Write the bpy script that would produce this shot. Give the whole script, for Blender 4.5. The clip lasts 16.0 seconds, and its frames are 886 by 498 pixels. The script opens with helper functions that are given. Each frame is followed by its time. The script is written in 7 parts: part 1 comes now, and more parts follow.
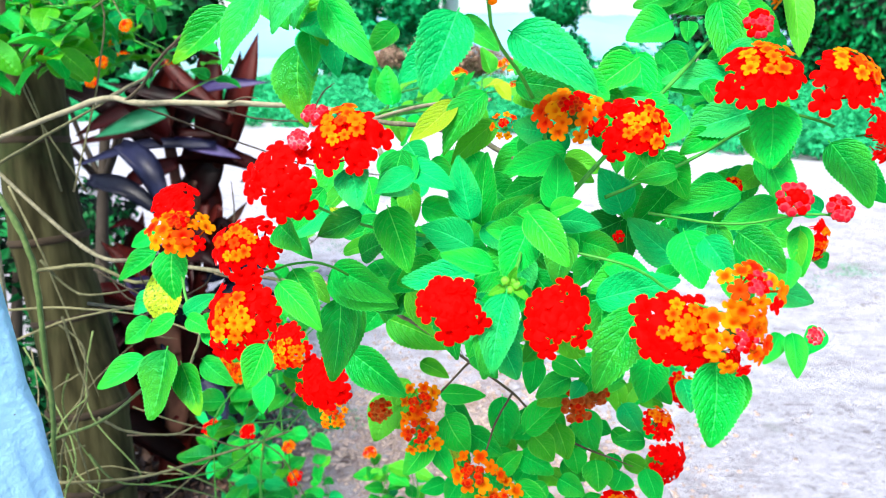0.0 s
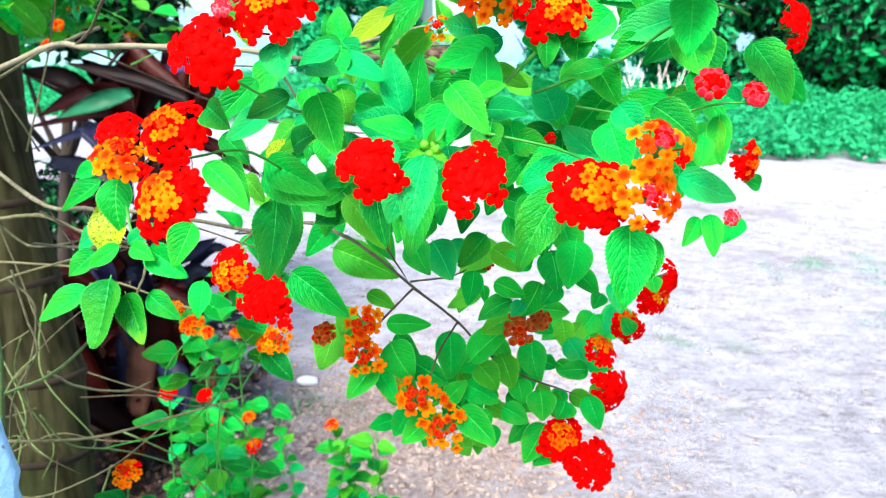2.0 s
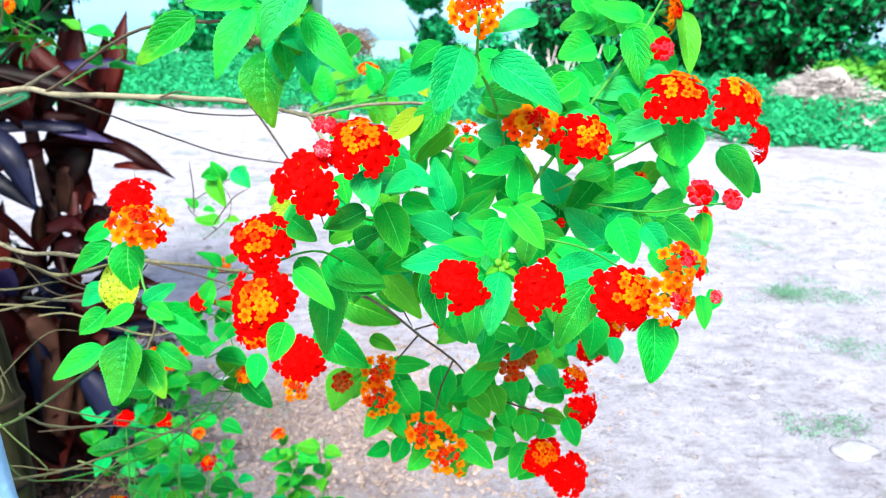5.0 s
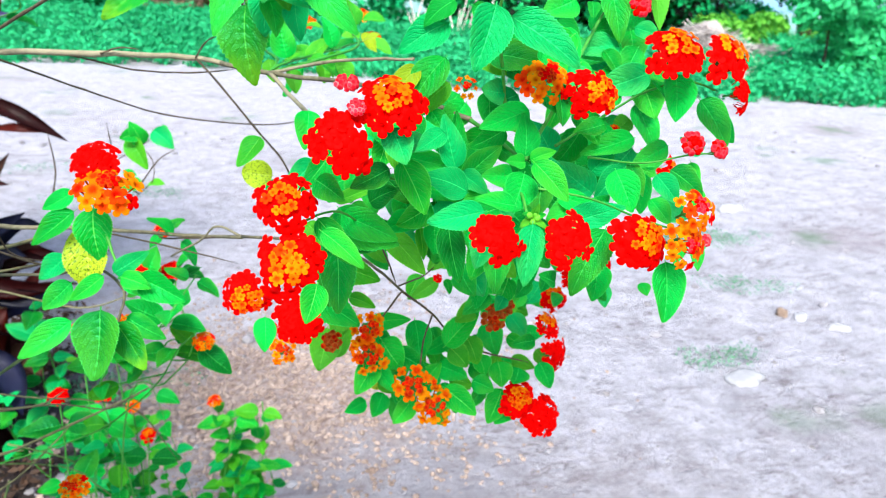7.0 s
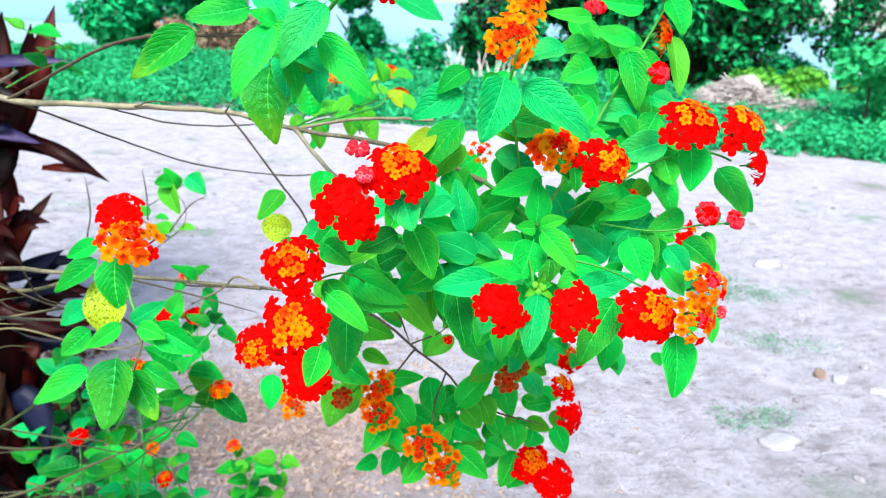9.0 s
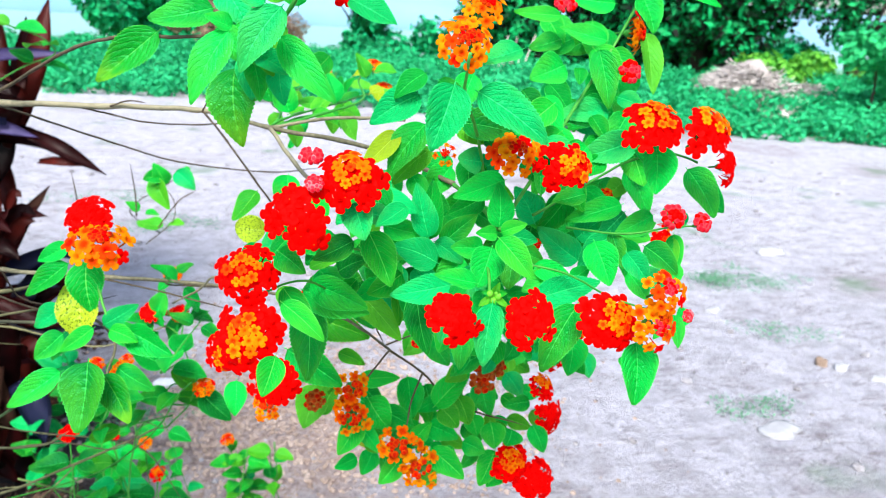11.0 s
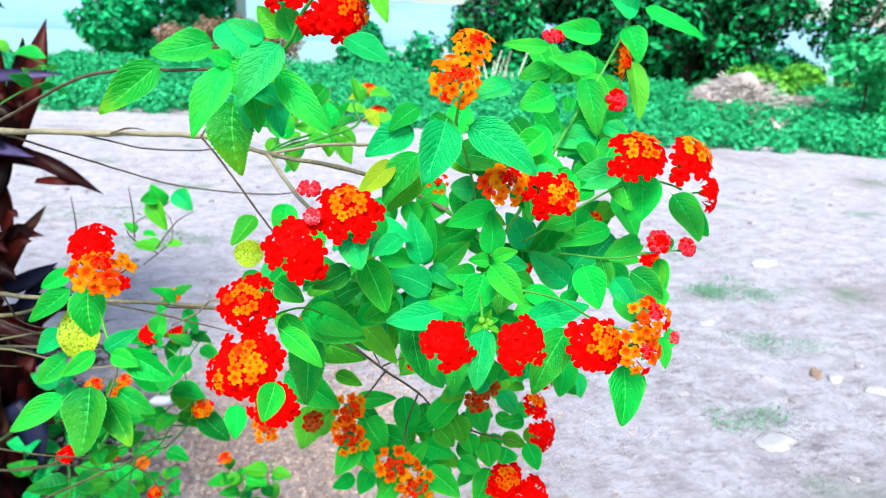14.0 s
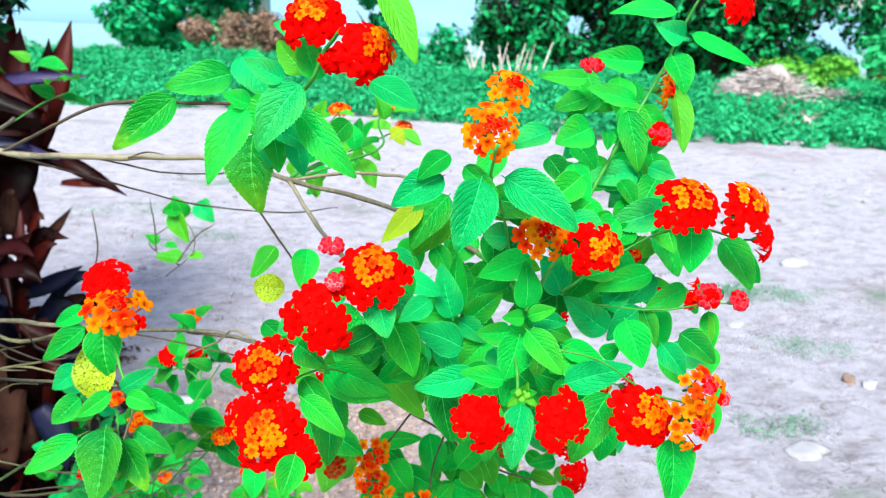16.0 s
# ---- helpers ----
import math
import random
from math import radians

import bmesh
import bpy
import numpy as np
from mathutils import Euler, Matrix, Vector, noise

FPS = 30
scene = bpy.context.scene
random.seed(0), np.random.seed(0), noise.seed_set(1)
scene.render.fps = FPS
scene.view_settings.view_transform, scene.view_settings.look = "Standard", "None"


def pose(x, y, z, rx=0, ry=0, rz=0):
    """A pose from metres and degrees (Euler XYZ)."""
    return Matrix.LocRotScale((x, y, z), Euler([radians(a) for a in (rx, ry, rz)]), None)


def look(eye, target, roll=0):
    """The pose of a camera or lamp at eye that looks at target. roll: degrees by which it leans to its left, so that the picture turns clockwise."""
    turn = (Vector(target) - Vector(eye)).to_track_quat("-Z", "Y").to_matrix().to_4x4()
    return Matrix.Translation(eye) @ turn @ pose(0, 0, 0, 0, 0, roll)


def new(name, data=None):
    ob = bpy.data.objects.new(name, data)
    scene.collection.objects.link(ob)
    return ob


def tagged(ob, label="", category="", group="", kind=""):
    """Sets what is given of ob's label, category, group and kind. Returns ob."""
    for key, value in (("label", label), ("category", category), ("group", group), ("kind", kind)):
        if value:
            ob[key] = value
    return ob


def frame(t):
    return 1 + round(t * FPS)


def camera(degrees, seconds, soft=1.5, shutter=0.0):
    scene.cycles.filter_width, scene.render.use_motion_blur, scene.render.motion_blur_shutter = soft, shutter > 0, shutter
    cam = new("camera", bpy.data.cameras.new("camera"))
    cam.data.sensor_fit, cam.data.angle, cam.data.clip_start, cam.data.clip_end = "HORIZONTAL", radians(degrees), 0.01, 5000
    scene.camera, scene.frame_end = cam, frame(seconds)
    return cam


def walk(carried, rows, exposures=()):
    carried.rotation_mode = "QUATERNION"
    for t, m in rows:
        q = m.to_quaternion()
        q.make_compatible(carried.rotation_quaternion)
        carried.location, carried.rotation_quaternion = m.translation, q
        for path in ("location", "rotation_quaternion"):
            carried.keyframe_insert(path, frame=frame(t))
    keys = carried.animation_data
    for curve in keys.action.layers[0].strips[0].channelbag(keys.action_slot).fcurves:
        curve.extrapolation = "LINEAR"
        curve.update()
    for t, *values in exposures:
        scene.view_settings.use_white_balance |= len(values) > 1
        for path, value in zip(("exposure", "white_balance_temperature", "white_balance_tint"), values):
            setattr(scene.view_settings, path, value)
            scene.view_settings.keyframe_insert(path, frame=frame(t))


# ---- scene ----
cam = camera(64.8, 16.0, soft=0.55)
PATH = [
    (0, (0.0577, 0.0696, 1.4704), (0.0445, 1.9972, 0.9374), 0.44),
    (0.5, (0.0579, 0.0591, 1.4391), (0.0922, 1.9898, 0.9182), 1.37),
    (1, (0.0691, 0.0650, 1.4016), (0.1160, 1.9858, 0.8466), 2.09),
    (1.5, (0.0790, 0.0608, 1.4046), (0.1412, 1.9869, 0.8692), 1.76),
    (2, (0.0831, 0.0475, 1.4116), (0.1441, 1.9752, 0.8824), 1.25),
    (2.5, (0.0855, 0.0477, 1.4127), (0.1688, 1.9754, 0.8864), 1.28),
    (3, (0.0802, 0.0492, 1.4145), (0.1724, 1.9797, 0.8998), 1.43),
    (3.5, (0.0628, 0.0390, 1.4242), (0.1734, 1.9717, 0.9220), 1.22),
    (4, (0.0317, 0.0139, 1.4701), (0.2291, 1.9351, 0.9505), 1.54),
    (4.2, (0.0219, 0.0021, 1.4762), (0.2569, 1.9128, 0.9338), 1.89),
    (6.3, (-0.0712, 0.0387, 1.5108), (0.5002, 1.8462, 0.8733), 0.28),
    (6.5, (-0.0758, 0.0499, 1.5000), (0.5299, 1.8297, 0.8177), 0.50),
    (7, (-0.0965, 0.0149, 1.4925), (0.5388, 1.7841, 0.8096), 2.69),
    (7.5, (-0.1390, -0.0434, 1.5438), (0.4263, 1.7963, 1.0000), 4.74),
    (8, (-0.1196, -0.0337, 1.5308), (0.4491, 1.8144, 1.0195), 2.59),
    (8.5, (-0.0995, -0.0113, 1.5343), (0.4497, 1.8303, 0.9803), 3.49),
    (9, (-0.0803, 0.0151, 1.5052), (0.4733, 1.8521, 0.9400), 3.48),
    (9.2, (-0.0752, 0.0160, 1.5258), (0.4704, 1.8465, 0.9331), 3.43),
    (11.3, (-0.0474, 0.0152, 1.5117), (0.4867, 1.8465, 0.9110), 2.80),
    (11.5, (-0.0465, 0.0156, 1.4967), (0.4923, 1.8570, 0.9319), 1.99),
    (12, (-0.0470, 0.0156, 1.5218), (0.4817, 1.8568, 0.9471), 2.91),
    (12.5, (-0.0488, 0.0138, 1.5079), (0.4919, 1.8643, 0.9756), 1.96),
    (13, (-0.0520, 0.0093, 1.5321), (0.4912, 1.8531, 0.9795), 2.79),
    (13.5, (-0.0533, 0.0083, 1.5142), (0.4968, 1.8558, 0.9814), 1.92),
    (14, (-0.0523, 0.0026, 1.5307), (0.4982, 1.8412, 0.9679), 2.60),
    (14.5, (-0.0495, -0.0021, 1.5165), (0.5058, 1.8415, 0.9753), 1.68),
    (15, (-0.0547, -0.0064, 1.5331), (0.4902, 1.8352, 0.9752), 2.15),
    (15.5, (-0.0591, 0.0145, 1.5442), (0.4628, 1.8756, 1.0304), 1.80),
    (16, (-0.0474, 0.0471, 1.5596), (0.4408, 1.8960, 0.9736), 2.33),
]
EXPOSURE = [(0.0, 1.41), (4.2, 1.43), (6.3, 1.19), (12.0, 1.14), (16.0, 1.08)]
walk(cam, [(t, look(eye, target, roll)) for t, eye, target, roll in PATH], EXPOSURE)

cam.data.dof.use_dof, cam.data.dof.focus_distance, cam.data.dof.aperture_fstop = True, 0.43, 14.0

# ---- daylight: bright haze, soft sun high on the lane's side ----
SUN_UP, SUN_ROUND = radians(52), radians(205)
world = bpy.data.worlds.new("world")
scene.world = world
world.use_nodes = True
wn = world.node_tree
sky = wn.nodes.new("ShaderNodeTexSky")
sky.sky_type, sky.sun_disc = "NISHITA", False
sky.sun_elevation, sky.sun_rotation = SUN_UP, SUN_ROUND
sky.air_density, sky.dust_density, sky.ozone_density = 1.0, 2.5, 1.5
wn.links.new(sky.outputs[0], wn.nodes["Background"].inputs[0])
wn.nodes["Background"].inputs[1].default_value = 0.125
sun = new("sun", bpy.data.lights.new("sun", "SUN"))
sun.data.energy, sun.data.angle, sun.data.color = 3.0, radians(22), (1.0, 0.97, 0.92)
sun.matrix_world = look((0, 0, 0), (-math.sin(SUN_ROUND) * math.cos(SUN_UP), -math.cos(SUN_ROUND) * math.cos(SUN_UP), -math.sin(SUN_UP)))


# ---- materials ----
def shader(name):
    m = bpy.data.materials.new(name)
    m.use_nodes = True
    nt = m.node_tree
    return m, nt, nt.nodes["Principled BSDF"]


def node(nt, kind, **values):
    n = nt.nodes.new(kind)
    for key, value in values.items():
        n.inputs[key].default_value = value
    return n


def maths(nt, op, a, b=0.5, c=0.0):
    n = nt.nodes.new("ShaderNodeMath")
    n.operation = op
    for k, v in enumerate((a, b, c)):
        if isinstance(v, (int, float)):
            n.inputs[k].default_value = v
        else:
            nt.links.new(v, n.inputs[k])
    return n.outputs[0]


def blend(nt, fac, a, b):
    n = nt.nodes.new("ShaderNodeMix")
    n.data_type = "RGBA"
    for k, v in ((0, fac), (6, a), (7, b)):
        if isinstance(v, (int, float)):
            n.inputs[k].default_value = v
        elif isinstance(v, tuple):
            n.inputs[k].default_value = (*v, 1)
        else:
            nt.links.new(v, n.inputs[k])
    return n.outputs[2]


def noise_of(nt, scale, coord="Object", detail=4.0, rough=0.55):
    tc = nt.nodes.new("ShaderNodeTexCoord")
    n = node(nt, "ShaderNodeTexNoise", Scale=scale, Detail=detail, Roughness=rough)
    nt.links.new(tc.outputs[coord], n.inputs["Vector"])
    return n.outputs["Fac"]


def ramp(nt, value, lo, hi):
    n = nt.nodes.new("ShaderNodeMapRange")
    n.interpolation_type = "SMOOTHSTEP"
    n.inputs[1].default_value, n.inputs[2].default_value = lo, hi
    nt.links.new(value, n.inputs[0])
    return n.outputs[0]


def bump(nt, bsdf, height, strength, distance):
    b = node(nt, "ShaderNodeBump", Strength=strength, Distance=distance)
    nt.links.new(height, b.inputs["Height"])
    nt.links.new(b.outputs[0], bsdf.inputs["Normal"])


def leaf_material(name, dark, light, vein, spots=None, thin=0.27, rough=0.40, tip=None):
    """Leaf blade: mottled colour, pale midrib, sunken side veins and a puckered net of small cells between them."""
    m, nt, b = shader(name)
    uv = nt.nodes.new("ShaderNodeUVMap")
    xyz = nt.nodes.new("ShaderNodeSeparateXYZ")
    nt.links.new(uv.outputs[0], xyz.inputs[0])
    info = nt.nodes.new("ShaderNodeObjectInfo")
    own = info.outputs["Random"]
    across = maths(nt, "ABSOLUTE", maths(nt, "SUBTRACT", xyz.outputs[0], 0.5))
    rib = ramp(nt, across, 0.020, 0.005)
    bowed = maths(nt, "POWER", across, 1.35)
    slant = maths(nt, "SUBTRACT", maths(nt, "ADD", maths(nt, "MULTIPLY", xyz.outputs[1], 8.0), maths(nt, "MULTIPLY", noise_of(nt, 3.5, detail=2.0), 1.2)), maths(nt, "MULTIPLY", bowed, 8.5))
    saw = maths(nt, "ABSOLUTE", maths(nt, "SUBTRACT", maths(nt, "FRACT", slant), 0.5))
    side = ramp(nt, saw, 0.085, 0.025)
    cells = node(nt, "ShaderNodeTexVoronoi", Scale=1.0)
    cells.feature = "DISTANCE_TO_EDGE"
    grid_ = nt.nodes.new("ShaderNodeVectorMath")
    grid_.operation = "MULTIPLY"
    grid_.inputs[1].default_value = (15, 24, 1)
    nt.links.new(uv.outputs[0], grid_.inputs[0])
    nt.links.new(grid_.outputs[0], cells.inputs["Vector"])
    quilt = ramp(nt, cells.outputs["Distance"], 0.0, 0.32)
    mix = maths(nt, "ADD", maths(nt, "MULTIPLY", noise_of(nt, 4.0), 0.55), maths(nt, "MULTIPLY", own, 0.75))
    col = blend(nt, ramp(nt, mix, 0.12, 0.95), dark, light)
    drift = maths(nt, "ADD", noise_of(nt, 1.6, detail=2.0), maths(nt, "MULTIPLY", maths(nt, "ADD", xyz.outputs[1], across), 0.22))
    drift = maths(nt, "ADD", drift, maths(nt, "MULTIPLY", maths(nt, "SUBTRACT", maths(nt, "FRACT", maths(nt, "MULTIPLY", own, 7.3)), 0.5), 0.35))
    lime = maths(nt, "MULTIPLY", ramp(nt, drift, 0.58, 0.95), 0.75)
    col = blend(nt, lime, col, tuple(0.5 * (u + v) + w for u, v, w in zip(dark, light, (0.055, 0.10, -0.003))))
    # crease shade painted in: darker between the cells and along the side veins
    col = blend(nt, maths(nt, "MULTIPLY", maths(nt, "SUBTRACT", 1.0, quilt), 0.22), col, tuple(0.5 * u for u in dark))
    col = blend(nt, maths(nt, "MULTIPLY", ramp(nt, saw, 0.20, 0.06), 0.24), col, tuple(0.5 * u for u in dark))
    col = blend(nt, maths(nt, "MULTIPLY", ramp(nt, across, 0.46, 0.5), 0.8), col, vein)
    col = blend(nt, maths(nt, "MAXIMUM", maths(nt, "MULTIPLY", rib, 0.80), maths(nt, "MULTIPLY", side, 0.28)), col, vein)
    if tip:
        aged = maths(nt, "ADD", xyz.outputs[1], maths(nt, "MULTIPLY", noise_of(nt, 3.0, detail=3.0), 0.8))
        col = blend(nt, maths(nt, "MULTIPLY", ramp(nt, aged, 0.95, 1.40), 0.9), col, tip)
    if spots:
        col = blend(nt, ramp(nt, noise_of(nt, 19.0, detail=2.0), 0.56, 0.61), col, spots)
    else:
        # the odd brown nibble and fleck
        col = blend(nt, maths(nt, "MULTIPLY", ramp(nt, noise_of(nt, 7.0, detail=3.0), 0.735, 0.76), ramp(nt, own, 0.55, 0.6)), col, (0.05, 0.06, 0.006))
    nt.links.new(col, b.inputs["Base Color"])
    b.inputs["Roughness"].default_value = rough
    b.inputs["Specular IOR Level"].default_value = 0.50
    b.inputs["Specular Tint"].default_value = (0.15, 1.0, 0.62, 1)
    relief = maths(nt, "ADD", maths(nt, "MULTIPLY", noise_of(nt, 26.0), 0.18), maths(nt, "MULTIPLY", quilt, 0.42))
    relief = maths(nt, "SUBTRACT", relief, maths(nt, "MULTIPLY", ramp(nt, saw, 0.26, 0.0), 0.45))
    relief = maths(nt, "SUBTRACT", relief, maths(nt, "MULTIPLY", ramp(nt, across, 0.07, 0.0), 0.5))
    bump(nt, b, relief, 0.58, 0.0012)
    tr = nt.nodes.new("ShaderNodeBsdfTranslucent")
    nt.links.new(col, tr.inputs[0])
    mx = nt.nodes.new("ShaderNodeMixShader")
    mx.inputs[0].default_value = thin
    nt.links.new(b.outputs[0], mx.inputs[1])
    nt.links.new(tr.outputs[0], mx.inputs[2])
    nt.links.new(mx.outputs[0], nt.nodes["Material Output"].inputs[0])
    return m


def plain(name, a, b2, scale, rough=0.7, depth=0.002, strength=0.5, spec=0.3, stretch=None):
    """Two-tone mottled surface with fine relief."""
    m, nt, b = shader(name)
    fine, coarse = noise_of(nt, scale, detail=6.0), noise_of(nt, scale / 7.0)
    info = nt.nodes.new("ShaderNodeObjectInfo")
    k = maths(nt, "ADD", maths(nt, "MULTIPLY", fine, 0.5), maths(nt, "MULTIPLY", coarse, 0.5))
    k = maths(nt, "ADD", k, maths(nt, "MULTIPLY", maths(nt, "SUBTRACT", info.outputs["Random"], 0.5), 0.25))
    nt.links.new(blend(nt, ramp(nt, k, 0.3, 0.7), a, b2), b.inputs["Base Color"])
    b.inputs["Roughness"].default_value = rough
    b.inputs["Specular IOR Level"].default_value = spec
    bump(nt, b, fine, strength, depth)
    return m


def petal_material(name, inner, outer, thin=0.4):
    """Petal: inner colour round the throat, outer colour on the lobes."""
    m, nt, b = shader(name)
    uv = nt.nodes.new("ShaderNodeUVMap")
    xyz = nt.nodes.new("ShaderNodeSeparateXYZ")
    nt.links.new(uv.outputs[0], xyz.inputs[0])
    info = nt.nodes.new("ShaderNodeObjectInfo")
    k = maths(nt, "ADD", xyz.outputs[0], maths(nt, "MULTIPLY", maths(nt, "SUBTRACT", info.outputs["Random"], 0.5), 0.5))
    col = blend(nt, ramp(nt, k, 0.1, 0.6), inner, outer)
    nt.links.new(col, b.inputs["Base Color"])
    b.inputs["Roughness"].default_value = 0.6
    b.inputs["Specular IOR Level"].default_value = 0.03
    tr = nt.nodes.new("ShaderNodeBsdfTranslucent")
    nt.links.new(col, tr.inputs[0])
    mx = nt.nodes.new("ShaderNodeMixShader")
    mx.inputs[0].default_value = thin
    nt.links.new(b.outputs[0], mx.inputs[1])
    nt.links.new(tr.outputs[0], mx.inputs[2])
    nt.links.new(mx.outputs[0], nt.nodes["Material Output"].inputs[0])
    return m


def foliage(name, dark, light, thin=0.3, lo=0.2, hi=1.0):
    """Far foliage: one mesh of many leaves, each leaf with a tone of its own."""
    m, nt, b = shader(name)
    geo = nt.nodes.new("ShaderNodeNewGeometry")
    k = maths(nt, "ADD", maths(nt, "MULTIPLY", geo.outputs["Random Per Island"], 0.7), maths(nt, "MULTIPLY", noise_of(nt, 0.8), 0.5))
    col = blend(nt, ramp(nt, k, lo, hi), dark, light)
    nt.links.new(col, b.inputs["Base Color"])
    b.inputs["Roughness"].default_value = 0.55
    b.inputs["Specular IOR Level"].default_value = 0.2
    tr = nt.nodes.new("ShaderNodeBsdfTranslucent")
    nt.links.new(col, tr.inputs[0])
    mx = nt.nodes.new("ShaderNodeMixShader")
    mx.inputs[0].default_value = thin
    nt.links.new(b.outputs[0], mx.inputs[1])
    nt.links.new(tr.outputs[0], mx.inputs[2])
    nt.links.new(mx.outputs[0], nt.nodes["Material Output"].inputs[0])
    return m


GREENS = [
    leaf_material("leaf_mid", (0.001, 0.28, 0.018), (0.002, 0.63, 0.058), (0.05, 0.70, 0.10)),
    # bluish tone: the sky's sheen on flat-lying leaves is put into the colour
    leaf_material("leaf_blue", (0.001, 0.32, 0.058), (0.002, 0.56, 0.135), (0.04, 0.66, 0.17)),
    leaf_material("leaf_dark", (0.001, 0.15, 0.008), (0.001, 0.42, 0.026), (0.06, 0.58, 0.08)),
    leaf_material("leaf_lime", (0.022, 0.38, 0.008), (0.11, 0.54, 0.022), (0.20, 0.66, 0.06)),
    leaf_material("leaf_yellow", (0.32, 0.48, 0.008), (0.48, 0.62, 0.02), (0.50, 0.66, 0.06), spots=(0.14, 0.22, 0.008)),
    leaf_material("leaf_young", (0.002, 0.38, 0.018), (0.012, 0.57, 0.036), (0.14, 0.74, 0.10)),
    leaf_material("leaf_olive", (0.012, 0.24, 0.002), (0.06, 0.42, 0.006), (0.16, 0.54, 0.04)),
    leaf_material("leaf_gold", (0.22, 0.40, 0.005), (0.42, 0.56, 0.010), (0.46, 0.62, 0.05)),
    leaf_material("leaf_turning", (0.001, 0.18, 0.006), (0.006, 0.34, 0.014), (0.08, 0.50, 0.05), tip=(0.14, 0.44, 0.008)),
]
PETALS = {
    "red": petal_material("petal_red", (0.80, 0.0006, 0.0002), (0.92, 0.0008, 0.0003)),
    "orange": petal_material("petal_orange", (0.76, 0.045, 0.001), (0.86, 0.17, 0.001)),
    "yellow": petal_material("petal_yellow", (0.78, 0.08, 0.001), (0.86, 0.27, 0.002)),
    "deep": petal_material("petal_deep", (0.75, 0.008, 0.001), (0.86, 0.055, 0.001)),
    "pink": petal_material("petal_pink", (0.70, 0.012, 0.03), (0.80, 0.05, 0.07)),
    "blush": petal_material("petal_blush", (0.72, 0.05, 0.09), (0.82, 0.22, 0.24)),
    "ember": petal_material("petal_ember", (0.55, 0.012, 0.001), (0.72, 0.06, 0.004)),
    "rust": petal_material("petal_rust", (0.45, 0.05, 0.006), (0.55, 0.12, 0.02)),
}
BARK = plain("pale_bark", (0.10, 0.095, 0.055), (0.27, 0.25, 0.16), 180.0, 0.75, 0.0008)
TWIG = plain("dark_twig", (0.032, 0.024, 0.013), (0.11, 0.085, 0.05), 200.0, 0.7, 0.0006)
GREEN_STEM = plain("green_stem", (0.02, 0.22, 0.02), (0.08, 0.36, 0.05), 150.0, 0.55, 0.0005)
DRY = plain("dry_straw", (0.28, 0.25, 0.24), (0.62, 0.58, 0.56), 20.0, 0.9, 0.004)
STEM_LOOK = {"bark": BARK, "twig": TWIG, "green": GREEN_STEM}


# ---- mesh helpers ----
def mesh_of(name, bm, *mats, smooth=True):
    me = bpy.data.meshes.new(name)
    bm.to_mesh(me)
    bm.free()
    for m in mats:
        me.materials.append(m)
    if smooth:
        me.shade_smooth()
    return me


def raw_mesh(name, verts, faces, *mats, smooth=True):
    me = bpy.data.meshes.new(name)
    me.from_pydata(verts, [], faces)
    for m in mats:
        me.materials.append(m)
    if smooth:
        me.shade_smooth()
    return me


def hang(ob, parent):
    ob.parent = parent
    return ob


def part(name, bm, material, parent, label=""):
    ob = hang(new(name, mesh_of(name, bm, material)), parent)
    return tagged(ob, label) if label else ob


def tube(points, radii, sides=8):
    """A tapered tube along points, as a bmesh, closed at both ends."""
    bm = bmesh.new()
    pts = [Vector(p) for p in points]
    rings = []
    ref = Vector((0.31, 0.17, 0.93))
    for i, p in enumerate(pts):
        d = (pts[min(i + 1, len(pts) - 1)] - pts[max(i - 1, 0)]).normalized()
        a = d.cross(ref).normalized()
        b = d.cross(a)
        rings.append([bm.verts.new(p + radii[i] * (a * math.cos(k * math.tau / sides) + b * math.sin(k * math.tau / sides))) for k in range(sides)])
    for r0, r1 in zip(rings, rings[1:]):
        for k in range(sides):
            bm.faces.new((r0[k], r0[(k + 1) % sides], r1[(k + 1) % sides], r1[k]))
    bm.faces.new(rings[0])
    bm.faces.new(list(reversed(rings[-1])))
    bmesh.ops.recalc_face_normals(bm, faces=bm.faces)
    return bm


def spline(points, steps=6):
    """A smooth run of points through the given ones."""
    p = [Vector(q) for q in points]
    p = [2 * p[0] - p[1], *p, 2 * p[-1] - p[-2]]
    out = []
    for i in range(1, len(p) - 2):
        for k in range(steps):
            t = k / steps
            out.append(0.5 * (2 * p[i] + (p[i + 1] - p[i - 1]) * t + (2 * p[i - 1] - 5 * p[i] + 4 * p[i + 1] - p[i + 2]) * t * t
                              + (3 * p[i] - p[i - 1] - 3 * p[i + 1] + p[i + 2]) * t ** 3))
    return [*out, p[-2]]


